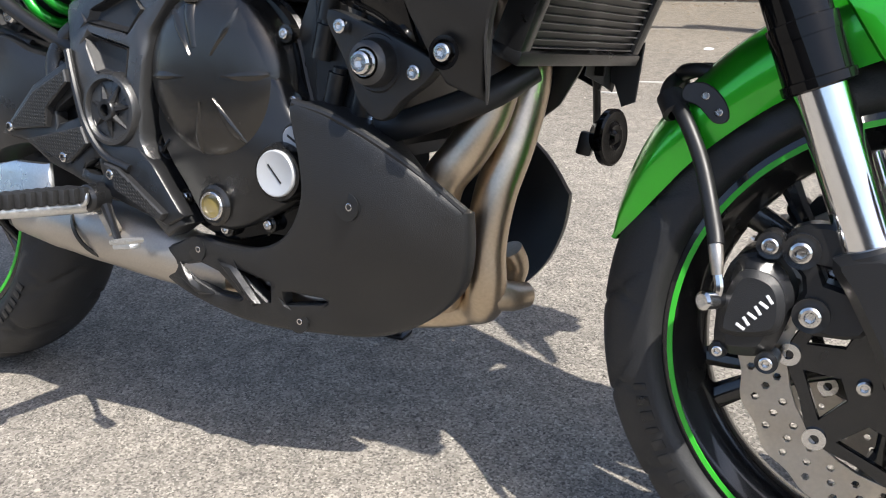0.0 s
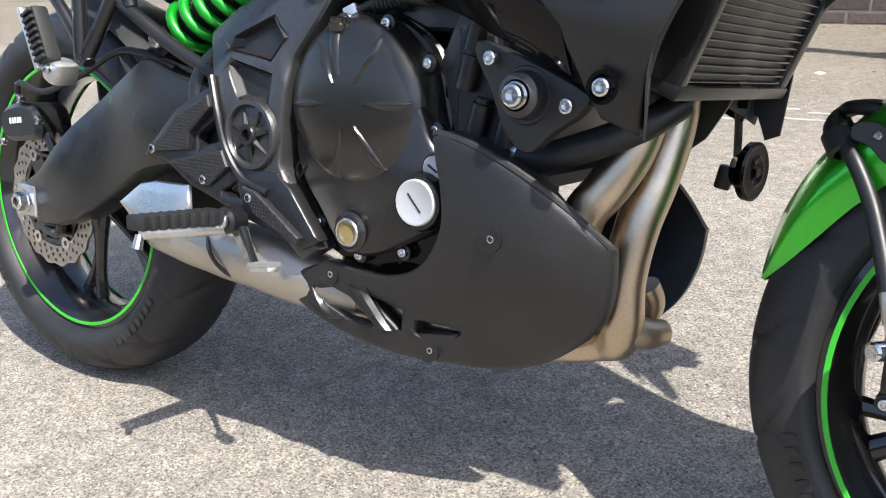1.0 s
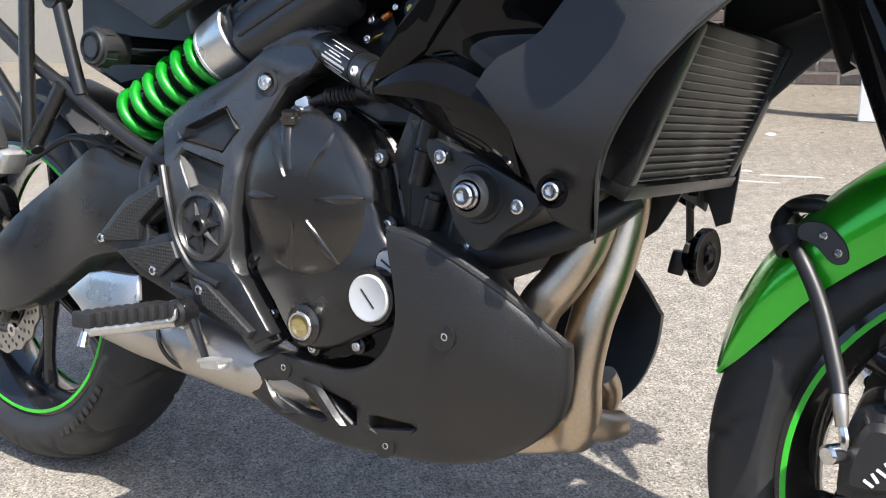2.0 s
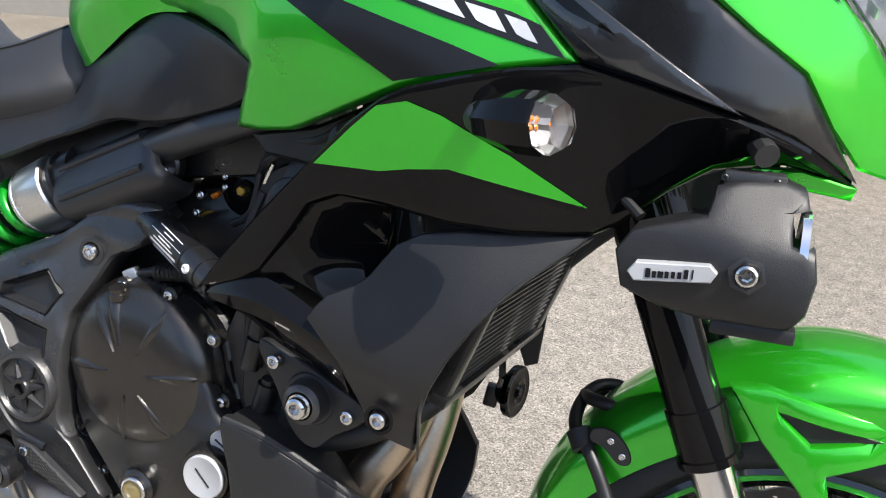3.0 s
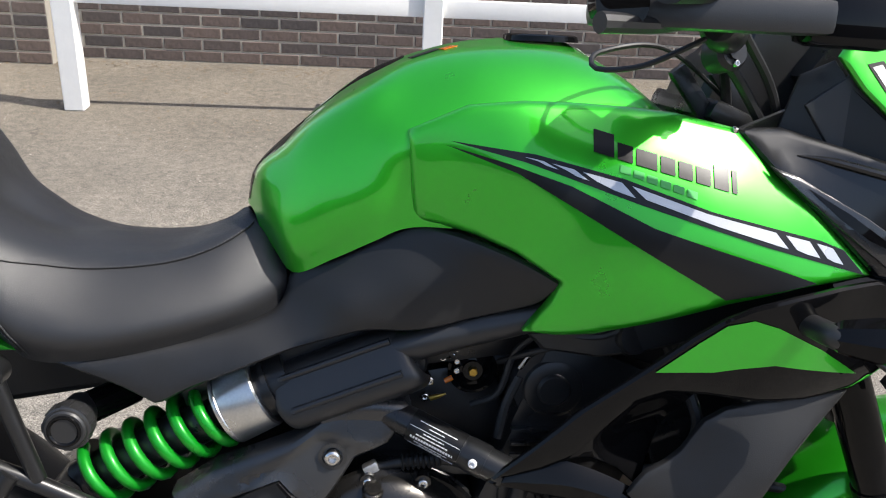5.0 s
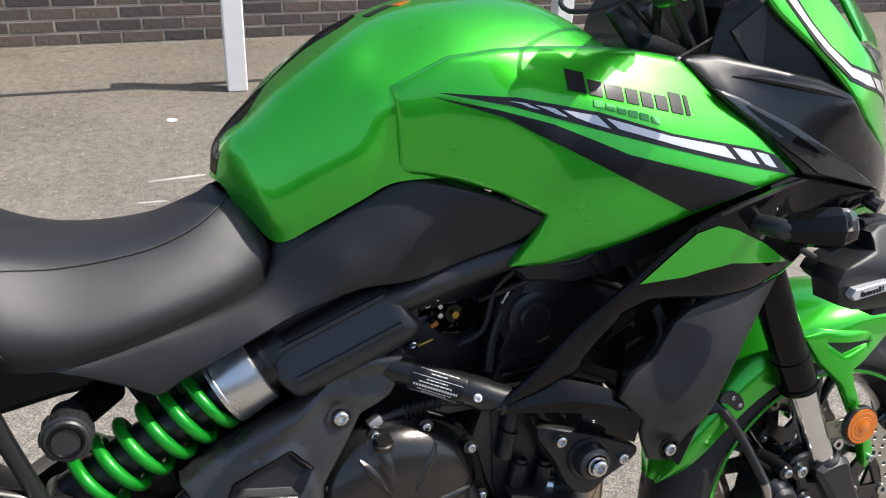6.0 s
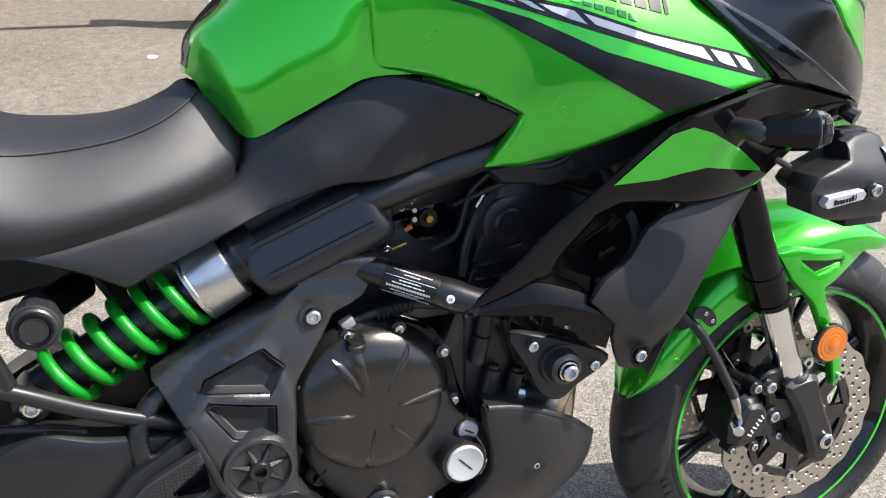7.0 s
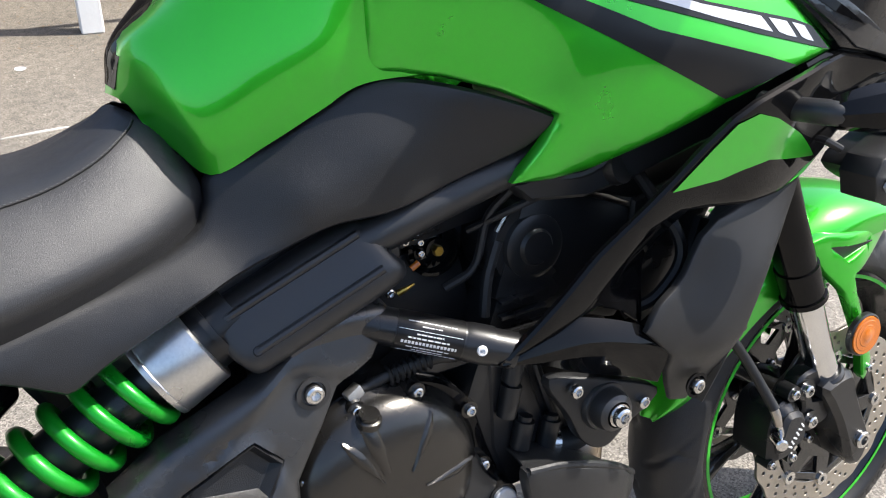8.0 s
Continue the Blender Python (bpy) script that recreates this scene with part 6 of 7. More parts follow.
st_out = [(1.140, 1.104), (1.163, 1.070), (1.185, 1.037), (1.200, 1.019), (1.216, 1.001), (1.246, 0.990), (1.275, 0.983), (1.311, 0.970), (1.346, 0.952), (1.322, 0.977), (1.303, 0.998), (1.270, 1.006), (1.239, 1.014), (1.222, 1.020), (1.200, 1.041), (1.180, 1.070), (1.158, 1.108)]


def shroud_fold(q):
    """The faces of the radiator shroud fall away from a sharp fold."""
    line = np.interp(q[:, 0], [0.93, 0.966, 1.022, 1.06], [0.641, 0.608, 0.600, 0.604])
    return 0.22 * np.maximum(0, line - q[:, 1]) + 0.03 * np.maximum(0, q[:, 1] - line)


for s in (1, -1):
    def side(bm):
        return bm if s == 1 else other_side(bm)
    fair = part("side_fairing", side(panel(p_out, pf, 0.005, 0.007, 0.012, soft=0)), GLOSS, bike, "gloss black side fairing with a green wedge")
    part("green_wedge", side(panel(tri_out, pf, 0.0004, 0.0002, 0.012, soft=0, lift=0.0016)), GREEN, fair, "lime green wedge graphic")
    flap = [(0.862, 0.668), (0.895, 0.706), (0.932, 0.751), (0.96, 0.763), (1.005, 0.759), (0.995, 0.722), (0.975, 0.682), (0.952, 0.632), (0.925, 0.655), (0.890, 0.672)]
    part("fairing_flap", side(panel(flap, [(0.862, 0.668, -0.190), (0.895, 0.706, -0.197), (0.935, 0.752, -0.208), (1.005, 0.759, -0.196), (0.985, 0.70, -0.150), (0.955, 0.635, -0.178), (0.935, 0.69, -0.165), (0.92, 0.665, -0.178)], 0.004, 0.004, 0.010, soft=0)), GLOSS, fair, "gloss black inward flap of the fairing")
    strut_rows = [[(0.783, -0.168 * s, 0.638), (0.784, -0.173 * s, 0.636), (0.785, -0.174 * s, 0.634), (0.786, -0.172 * s, 0.632), (0.787, -0.160 * s, 0.630)],
                  [(0.822, -0.176 * s, 0.668), (0.828, -0.187 * s, 0.648), (0.829, -0.189 * s, 0.642), (0.831, -0.186 * s, 0.630), (0.840, -0.162 * s, 0.612)],
                  [(0.862, -0.184 * s, 0.668), (0.870, -0.197 * s, 0.650), (0.871, -0.199 * s, 0.644), (0.874, -0.194 * s, 0.626), (0.880, -0.168 * s, 0.594)],
                  [(0.912, -0.192 * s, 0.654), (0.918, -0.203 * s, 0.638), (0.919, -0.205 * s, 0.632), (0.922, -0.199 * s, 0.612), (0.925, -0.176 * s, 0.580)],
                  [(0.960, -0.202 * s, 0.632), (0.962, -0.207 * s, 0.620), (0.963, -0.208 * s, 0.614), (0.966, -0.203 * s, 0.598), (0.970, -0.186 * s, 0.562)]]
    part("fairing_strut", facets(strut_rows, 40, 0.004), GLOSS, fair, "gloss black lower fairing strut", 22)
    low = part("radiator_shroud", side(panel(low_out, lctrl, 0.006, 0.003, 0.009, soft=0, crease=shroud_fold)), COVER, fair, "matte black radiator shroud")
    rec = part("bolt_recess", lathe([(0.003, 0.013), (-0.001, 0.015), (-0.001, 0.0115), (0.003, 0.010), (0.003, 0)], (1.009, -0.2035 * s, 0.554), (0, s, 0), 24), GLOSS, low)
    bolt((1.009, -0.2035 * s, 0.554), 0.0085, low, (0, -s, 0))
    part("shroud_lip", skin([[(1.183, -0.169 * s, 0.747), (1.168, -0.145 * s, 0.742), (1.15, -0.12 * s, 0.735)], [(1.113, -0.203 * s, 0.685), (1.10, -0.17 * s, 0.695), (1.085, -0.13 * s, 0.705)], [(1.056, -0.209 * s, 0.595), (1.047, -0.175 * s, 0.61), (1.035, -0.14 * s, 0.625)], [(1.043, -0.181 * s, 0.510), (1.034, -0.16 * s, 0.52), (1.02, -0.14 * s, 0.53)]], 6, 20, 0.002), MATTE, low)
    part("fairing_joint", tube([(1.12, -0.212 * s, 0.880), (1.164, -0.206 * s, 0.886), (1.216, -0.206 * s, 0.876), (1.286, -0.196 * s, 0.858), (1.328, -0.170 * s, 0.842), (1.376, -0.120 * s, 0.814)], [0.006, 0.008, 0.008, 0.008, 0.008, 0.004], 10), GLOSS, fair)
    blk = part("upper_fairing", side(panel(blk_out, bf, 0.006, 0.008, 0.012, soft=0)), BLACKFLAKE, fair, "black metallic upper fairing panel")
    ridge_pts = [(x, s * (float(bf((x, z))[0]) - 0.0005), z) for x, z in ((1.079, 1.011), (1.105, 1.008), (1.139, 1.001), (1.181, 0.991), (1.215, 0.980))]
    part("panel_ridge", tube(ridge_pts, [0.0005, 0.0045, 0.005, 0.0045, 0.0005], 10, 24), BLACKFLAKE, blk)
    part("metallic_trim", side(panel(trim_out, bf, 0.002, 0.003, 0.010, [], soft=0, lift=0.003)), FLAKE, blk, "grey metallic trim blade")
    part("trim_slot", side(panel(slot_out, bf, 0.0004, 0.0002, 0.010, soft=0, lift=0.0042)), GLOSS, blk)
    head = part("headlight_fairing", side(panel(g_out, gf, 0.006, 0.008, 0.012, soft=0)), GREEN, fair, "lime green headlight fairing with silver stripes")
    part("fairing_brow", side(panel(top_out, tctrl2, 0.006, 0.006, 0.012, soft=0)), GREEN, head)
    part("stripe_edge", side(panel(st_out, gf, 0.0004, 0.0002, 0.012, soft=0, lift=0.0010)), BLACKDECAL, head)
    for seg in ([(1.145, 1.101), (1.167, 1.070), (1.189, 1.039), (1.203, 1.022), (1.218, 1.005), (1.246, 0.994), (1.270, 0.988), (1.254, 1.005), (1.239, 1.010), (1.220, 1.016), (1.197, 1.040), (1.177, 1.068), (1.156, 1.104)], [(1.277, 0.986), (1.305, 0.976), (1.284, 0.996), (1.261, 1.002)], [(1.312, 0.973), (1.336, 0.959), (1.320, 0.975), (1.302, 0.994), (1.292, 0.996)]):
        part("silver_segment", side(panel(seg, gf, 0.0004, 0.0002, 0.012, soft=0, lift=0.0016)), SILVER, head)
    part("fairing_chin", side(panel([(1.30, 0.820), (1.34, 0.822), (1.383, 0.811), (1.380, 0.800), (1.335, 0.806)], [(1.30, 0.82, -0.155), (1.383, 0.811, -0.135), (1.335, 0.806, -0.14)], 0.03, 0.004, 0.01, soft=0)), GREEN, head, "narrow lime green chin edge")
    lamp = part("headlight_bowl", side(panel(hl_out, gf, 0.004, 0.003, 0.012, soft=0, lift=-0.026)), FIN, head, "grey headlight reflector with fine ribs")
    for k in range(7):
        f = 0.42 + 0.075 * k
        rib = []
        for (x0, z0), (x1, z1) in (((1.292, 1.012), (1.322, 1.024)), ((1.320, 0.990), (1.352, 1.014)), ((1.348, 0.963), (1.381, 0.999)), ((1.375, 0.934), (1.412, 0.966)), ((1.402, 0.905), (1.440, 0.915))):
            x, z = x0 + (x1 - x0) * f, z0 + (z1 - z0) * f
            rib.append((x, s * (float(gf((x, z))[0]) + 0.016), z))
        part("lamp_rib", tube(rib, 0.0011, 6, 20), BLACKDECAL if k % 2 else CHROME, lamp)
    for x, z, w, turn in ((1.306, 1.006, 0.013, 35), (1.326, 0.992, 0.016, 20), (1.350, 0.973, 0.012, 50), (1.368, 0.952, 0.017, 28), (1.392, 0.926, 0.014, 40)):
        part("lamp_facet", block((w, 0.004, 0.009), pose(x, s * (float(gf((x, z))[0]) + 0.018), z, 0, turn, -30 * s), 0.001), ALU, lamp)
    part("headlight_lens", side(panel(hl_out, gf, 0.002, 0.003, 0.012, soft=0, lift=-0.002)), LENS, head, "clear headlight lens").visible_shadow = False
    ax = Vector((0.92, -0.39 * s, 0.03)).normalized()
    lc = Vector((1.158, -0.290 * s, 0.848))
    stalk = part("turn_signal", tube([(1.085, -0.195 * s, 0.846), lc - ax * 0.062, lc - ax * 0.05], [0.014, 0.012, 0.013], 14), MATTE, fair, "black turn signal with a clear lens")
    part("signal_body", lathe([(-0.066, 0), (-0.066, 0.011), (-0.056, 0.017), (-0.024, 0.0235), (-0.002, 0.0235), (0, 0.0225), (0, 0.0215)], lc, ax, 8), GLOSS, stalk, "", 20)
    part("signal_reflector", lathe([(0.001, 0.0212), (-0.006, 0.019), (-0.014, 0.012), (-0.016, 0)], lc, ax, 8), FIN, stalk, "grey faceted reflector bowl", 10)
    part("signal_lens", lathe([(0, 0.0218), (0.006, 0.0218), (0.015, 0.017), (0.018, 0)], lc, ax, 8), LENS, stalk, "clear faceted signal lens", 10).visible_shadow = False
    part("signal_bulb", lathe([(-0.015, 0), (-0.013, 0.003), (-0.008, 0.0035), (-0.006, 0.002), (-0.005, 0)], lc, ax, 16), AMBER, stalk, "amber bulb")
    part("fairing_backing", plate([(1.09, 1.06), (1.13, 1.0), (1.23, 0.955), (1.27, 0.985), (1.21, 1.06), (1.15, 1.11)], -0.165 * s, -0.160 * s, 0.001, slope=lambda x, z: -s * (x - 1.09) * 0.2), MATTE, fair, "black inner backing of the fairing")
    part("inner_panel", plate([(1.07, 1.032), (1.14, 1.015), (1.215, 0.99), (1.183, 1.034), (1.136, 1.076), (1.114, 1.106), (1.085, 1.09)], -0.150 * s, -0.146 * s, 0.001, slope=lambda x, z: -s * (x - 1.07) * 0.38), DARK, fair, "black cockpit side panel")

part("inner_fairing", skin([[(1.13, -0.148, 1.09), (1.16, -0.10, 1.06), (1.17, 0, 1.05), (1.16, 0.10, 1.06), (1.13, 0.148, 1.09)], [(1.09, -0.15, 1.06), (1.12, -0.10, 1.0), (1.13, 0, 0.98), (1.12, 0.10, 1.0), (1.09, 0.15, 1.06)], [(1.02, -0.158, 1.03), (1.05, -0.10, 0.98), (1.06, 0, 0.95), (1.05, 0.10, 0.98), (1.02, 0.158, 1.03)]], 16, 14, 0.003), DARK, bike, "black inner fairing")
part("instrument_panel", block((0.05, 0.20, 0.12), pose(1.17, 0, 1.12, 0, 35, 0), 0.015), DARK, bike, "black instrument housing")
part("windscreen", skin([[(1.21, -0.135, 1.13), (1.30, -0.07, 1.115), (1.33, 0, 1.11), (1.30, 0.07, 1.115), (1.21, 0.135, 1.13)], [(1.16, -0.15, 1.24), (1.24, -0.08, 1.25), (1.26, 0, 1.25), (1.24, 0.08, 1.25), (1.16, 0.15, 1.24)], [(1.11, -0.13, 1.37), (1.17, -0.07, 1.39), (1.18, 0, 1.39), (1.17, 0.07, 1.39), (1.11, 0.13, 1.37)]], 20, 16, 0.003), SMOKE, bike, "smoked clear windscreen").visible_shadow = False
part("inner_shroud", plate([(1.085, 0.615), (1.103, 0.637), (1.14, 0.675), (1.175, 0.707), (1.192, 0.74), (1.20, 0.80), (1.05, 0.80), (1.05, 0.66)], 0.148, 0.154, 0.002, soft=0), MATTE, bike, "matte black inner side of the radiator shroud")
bolt((1.020, -0.163, 1.033), 0.0035, bike, (0.0, -0.5, 1), name="fairing_screw")

# ---------- auxiliary lamps ----------
lamp_out = [(1.211, 0.756), (1.222, 0.773), (1.239, 0.779), (1.274, 0.790), (1.278, 0.810), (1.295, 0.816), (1.325, 0.818), (1.342, 0.812), (1.345, 0.800), (1.334, 0.797), (1.336, 0.775), (1.352, 0.774), (1.356, 0.752), (1.352, 0.726), (1.342, 0.712), (1.281, 0.709), (1.247, 0.716), (1.218, 0.728)]


def lamp_facets(q):
    """The chamfered upper and lower faces of the lamp housing."""
    return np.maximum(0, q[:, 1] - 0.776) * 0.30 + np.maximum(0, 0.722 - q[:, 1]) * 0.5


for s in (1, -1):
    bm = panel(lamp_out, [(1.216, 0.756, -0.243), (1.30, 0.752, -0.248), (1.354, 0.76, -0.240), (1.332, 0.815, -0.222), (1.29, 0.710, -0.238)], 0.042, 0.004, 0.008, soft=0, gap=0.006, crease=lamp_facets)
    aux = part("auxiliary_lamp", bm if s == 1 else other_side(bm), COVER, bike, "matte black auxiliary lamp with a silver badge")
    part("lamp_back", plate([(1.222, 0.757), (1.27, 0.785), (1.285, 0.792), (1.335, 0.79), (1.335, 0.72), (1.29, 0.716)], -0.203 * s, -0.165 * s, 0.012, soft=1), COVER, aux)
    part("lamp_foot", block((0.062, 0.03, 0.012), pose(1.318, -0.215 * s, 0.705), 0.003), COVER, aux)
    bad = part("badge", plate([(1.2235, 0.7435), (1.229, 0.7515), (1.282, 0.7565), (1.288, 0.7510), (1.284, 0.7435), (1.229, 0.7370)], -0.2555 * s, -0.244 * s, 0.001), PALE, aux, "silver lamp badge with dark marks")
    for k, (w, h) in enumerate(((0.0046, 0.0070), (0.0038, 0.0050), (0.0052, 0.0050), (0.0038, 0.0050), (0.0036, 0.0050), (0.0038, 0.0050), (0.0040, 0.0070), (0.0014, 0.0070))):
        part("badge_mark", block((w * 0.78, 0.0006, h), pose(1.2390 + 0.00455 * k, -0.2560 * s, 0.7437 + 0.0005 * k + (h - 0.005) / 2), 0), BLACKDECAL, bad)
    part("bolt_recess", lathe([(0, 0.013), (0.0015, 0.0145), (0.002, 0.012), (0.001, 0.010)], (1.308, -0.2475 * s, 0.752), (0, -s, 0), 6), MATTE, aux)
    bolt((1.308, -0.248 * s, 0.752), 0.0085, aux, (0, -s, 0))
    part("lamp_lens", lathe([(0, 0), (0, 0.034), (0.006, 0.034), (0.010, 0.02), (0.011, 0)], (1.341, -0.205 * s, 0.765), (1, 0, 0), 28), CHROME, aux, "bright lamp lens")
    part("lamp_bracket", block((0.046, 0.026, 0.012), pose(1.304, -0.192 * s, 0.816), 0.003), MATTE, aux, "black lamp bracket")
    part("bracket_arm", tube([(1.31, -0.20 * s, 0.835), (1.29, -0.16 * s, 0.85), (1.25, -0.10 * s, 0.83)], 0.010, 10), MATTE, aux)
    for dx in (-0.018, 0.02):
        bolt((1.30 + dx, -0.206 * s, 0.8165), 0.003, aux, (0, -s, 0), SATIN)
    part("lamp_cable", tube([(1.222, -0.19 * s, 0.775), (1.19, -0.17 * s, 0.80), (1.175, -0.16 * s, 0.83)], 0.0045, 8), HOSE, aux)

# ---------- radiator and horn ----------
RA = pose(1.071, 0.018, 0.632, 0, 21, -5)
radiator = part("radiator", block((0.026, 0.290, 0.155), RA @ Matrix.Translation((0, 0, 0.004)), 0.004), DARK, bike, "black radiator with thin bright fins")
for k in range(18):
    part("radiator_fin", block((0.003, 0.260, 0.0011), RA @ Matrix.Translation((0.0145, 0, -0.070 + 0.0082 * k)), 0), FIN, radiator)
bm = block((0.034, 0.022, 0.16), RA @ Matrix.Translation((0.003, -0.140, 0.002)), 0.006)
part("radiator_tank", bm, SATIN, radiator, "black radiator side tank")
part("radiator_tank", block((0.034, 0.022, 0.16), RA @ Matrix.Translation((0.003, 0.140, 0.002)), 0.006), SATIN, radiator)
part("radiator_rail", block((0.036, 0.302, 0.014), RA @ Matrix.Translation((0.004, 0, -0.080)), 0.003), SATIN, radiator, "lower radiator rail")
bolt((1.02, -0.16, 0.548), 0.006, radiator, (0.6, -1, 0), BRASS)
part("radiator_wing", plate([(1.005, 0.556), (1.080, 0.572), (1.074, 0.500), (1.057, 0.493), (1.046, 0.520), (1.02, 0.532)], 0.176, 0.180, 0.001), MATTE, radiator, "black radiator wing")
horn = part("horn", lathe([(-0.02, 0), (-0.02, 0.02), (-0.008, 0.028), (-0.004, 0.036), (0.004, 0.0365), (0.006, 0.033), (0.004, 0.024), (0.007, 0.016), (0.005, 0.010), (0.009, 0.006), (0.009, 0)], (1.046, 0.180, 0.454), (0.97, -0.20, 0.0), 32), GLOSS, bike, "round black disc horn")
part("horn_bracket", tube([(1.026, 0.150, 0.555), (1.027, 0.168, 0.51), (1.028, 0.178, 0.462)], 0.005, 8), DARK, horn)
part("horn_plate", plate([(1.022, 0.552), (1.042, 0.552), (1.040, 0.53), (1.028, 0.53)], 0.150, 0.155, 0.001), DARK, horn)
part("horn_terminal", block((0.02, 0.02, 0.03), pose(1.016, 0.175, 0.444, 0, 10, 10), 0.004), DARK, horn)

# ---------- handlebar ----------
bars = part("handlebar", tube([(1.06, 0.05, 1.10), (1.02, -0.10, 1.12), (0.96, -0.25, 1.165), (0.90, -0.34, 1.165)], 0.011, 12), SATIN, bike, "black handlebar with controls")
part("grip", tube([(0.925, -0.305, 1.166), (0.855, -0.41, 1.16)], 0.017, 16), RUBBER, bars, "black rubber grip")
bm = block((0.20, 0.04, 0.030), pose(0.925, -0.305, 1.142, 0, 0, -4), 0.008)
part("lever_guard", bm, MATTE, bars, "black lever guard bar")
part("guard_end", block((0.075, 0.055, 0.045), pose(1.045, -0.30, 1.140, 0, 3, -6), 0.012), GLOSS, bars, "gloss black guard end")
part("guard_boss", lathe([(0, 0), (0, 0.022), (0.02, 0.024), (0.03, 0.02), (0.03, 0)], (0.845, -0.33, 1.146), (0, 1, 0), 24), GLOSS, bars)
part("brake_lever", tube([(0.99, -0.22, 1.15), (0.90, -0.30, 1.132), (0.825, -0.34, 1.13)], [0.009, 0.006, 0.009], 10), MATTE, bars)
part("throttle_housing", lathe([(-0.026, 0), (-0.026, 0.015), (-0.018, 0.020), (0.018, 0.020), (0.026, 0.015), (0.026, 0)], (0.975, -0.215, 1.130), (0.6, 1, -0.2), 24), DARK, bars, "black throttle housing")
part("lever_clamp", lathe([(-0.017, 0), (-0.017, 0.014), (-0.012, 0.018), (0.012, 0.018), (0.017, 0.014), (0.017, 0.008), (0.020, 0.008), (0.020, 0)], (0.988, -0.188, 1.108), (0.3, -1, 0.2), 24), DARK, bars)
for dz in (-0.010, 0.012):
    bolt((0.994, -0.207, 1.110 + dz), 0.0034, bars, (0.3, -1, 0.2))
part("switch_box", block((0.05, 0.055, 0.05), pose(0.945, -0.24, 1.155, 0, 0, -28), 0.01), MATTE, bars)
for path, r in (([(0.96, -0.23, 1.125), (0.90, -0.22, 1.095), (0.86, -0.20, 1.09), (0.87, -0.17, 1.105), (0.95, -0.13, 1.11), (1.05, -0.08, 1.05)], 0.0027), ([(0.97, -0.2, 1.12), (1.02, -0.16, 1.08), (1.09, -0.12, 1.0)], 0.006), ([(1.0, -0.2, 1.13), (1.06, -0.15, 1.07), (1.11, -0.1, 0.98)], 0.005), ([(1.0, -0.15, 1.13), (1.03, -0.1, 1.07), (1.06, -0.06, 1.0)], 0.006)):
    part("control_cable", tube(path, r, 8), HOSE, bars)
part("cockpit_cover", plate([(1.02, 1.03), (1.09, 1.00), (1.14, 1.03), (1.16, 1.10), (1.13, 1.20), (1.08, 1.19), (1.06, 1.12), (1.03, 1.09)], -0.06, 0.06, 0.01, soft=1), DARK, bars, "black handlebar clamp and instrument back")
part("top_yoke", block((0.10, 0.22, 0.025), pose(1.06, 0, 1.03, 0, 23, 0), 0.01), SATIN, bars, "black top yoke")
for dx in (0, 0.045):
    part("bar_riser", block((0.02, 0.016, 0.09), pose(1.005 + dx, -0.085, 1.055, 0, -38, 0), 0.004), SATIN, bars)

# ---------- side stand ----------
stand = part("side_stand", tube([(0.70, 0.10, 0.26), (0.672, 0.22, 0.16), (0.648, 0.333, 0.07)], 0.009, 12), SATIN, bike, "black steel side stand resting on the asphalt")
part("stand_foot", block((0.04, 0.034, 0.006), Matrix.Translation((0.646, 0.338, 0.0660)) @ pose(0, 0, 0, LEAN_LEFT, 0, 0), 0.002), SATIN, stand)

# ---------- fence ----------


def fence_post(x, y):
    bm = box_mesh(-0.051, 0.051, -0.048, 0.048, 0, 0.89, 0.006)
    for v in bm.verts:
        if v.co.z > 0.85:
            v.co.z -= abs(v.co.x) * 0.2
    ob = part("fence_post", bm, POST, None)
    ob.matrix_world = pose(x, y, 0, 0, 0, random.uniform(-3, 3))
    return tagged(ob, "square white painted timber fence post", "fence post", "posts of the white fence")


POSTS = [(-0.92, 3.61), (0.905, 3.62), (2.77, 3.67), (4.63, 3.72)]
for x, y in POSTS:
    fence_post(x, y)
for (xa, ya), (xb, yb) in zip(POSTS, POSTS[1:]):
    d = Vector((xb - xa, yb - ya, 0))
    bm = block((d.length - 0.10, 0.035, 0.090), Matrix.Identity(4), 0.004)
    rail = part("fence_rail", bm, POST, None)
    rail.matrix_world = pose((xa + xb) / 2, (ya + yb) / 2, 0.585, 0, 0, math.degrees(math.atan2(d.y, d.x)))
    tagged(rail, "white painted timber rail fixed between fence posts", "fence rail", "rails of the white fence")

gate = new("gate")
ga, gb = Vector((-1.83, 4.40, 0)), Vector((-1.91, 3.48, 0))
gd = (gb - ga).normalized()
gate.matrix_world = Matrix.Translation(ga) @ pose(0, 0, 0, 0, 0, math.degrees(math.atan2(gd.y, gd.x))) @ Matrix.Scale(0.94, 4)
tagged(gate, "white painted timber gate standing open", "gate")
for k in range(7):
    part("board", block((0.134, 0.022, 1.1), pose(0.07 + 0.140 * k, 0, 0.62), 0.004), POST, gate)
for z in (0.28, 0.95):
    part("ledge", block((0.96, 0.04, 0.10), pose(0.49, -0.035, z), 0.004), POST, gate)
part("brace", block((1.04, 0.035, 0.09), pose(0.49, -0.034, 0.61, 0, -33, 0), 0.004), POST, gate)
for z in (0.36, 0.62):
    part("gate_rail", block((0.34, 0.02, 0.03), pose(0.52, 0.02, z), 0.003), POST, gate)
for x in (0.36, 0.68):
    part("gate_stile", block((0.03, 0.02, 0.42), pose(x, 0.02, 0.50), 0.003), POST, gate)
for z in (0.20, 0.33):
    part("bolt_keeper", block((0.07, 0.03, 0.05), pose(0.92, 0.024, z), 0.006), POST, gate)
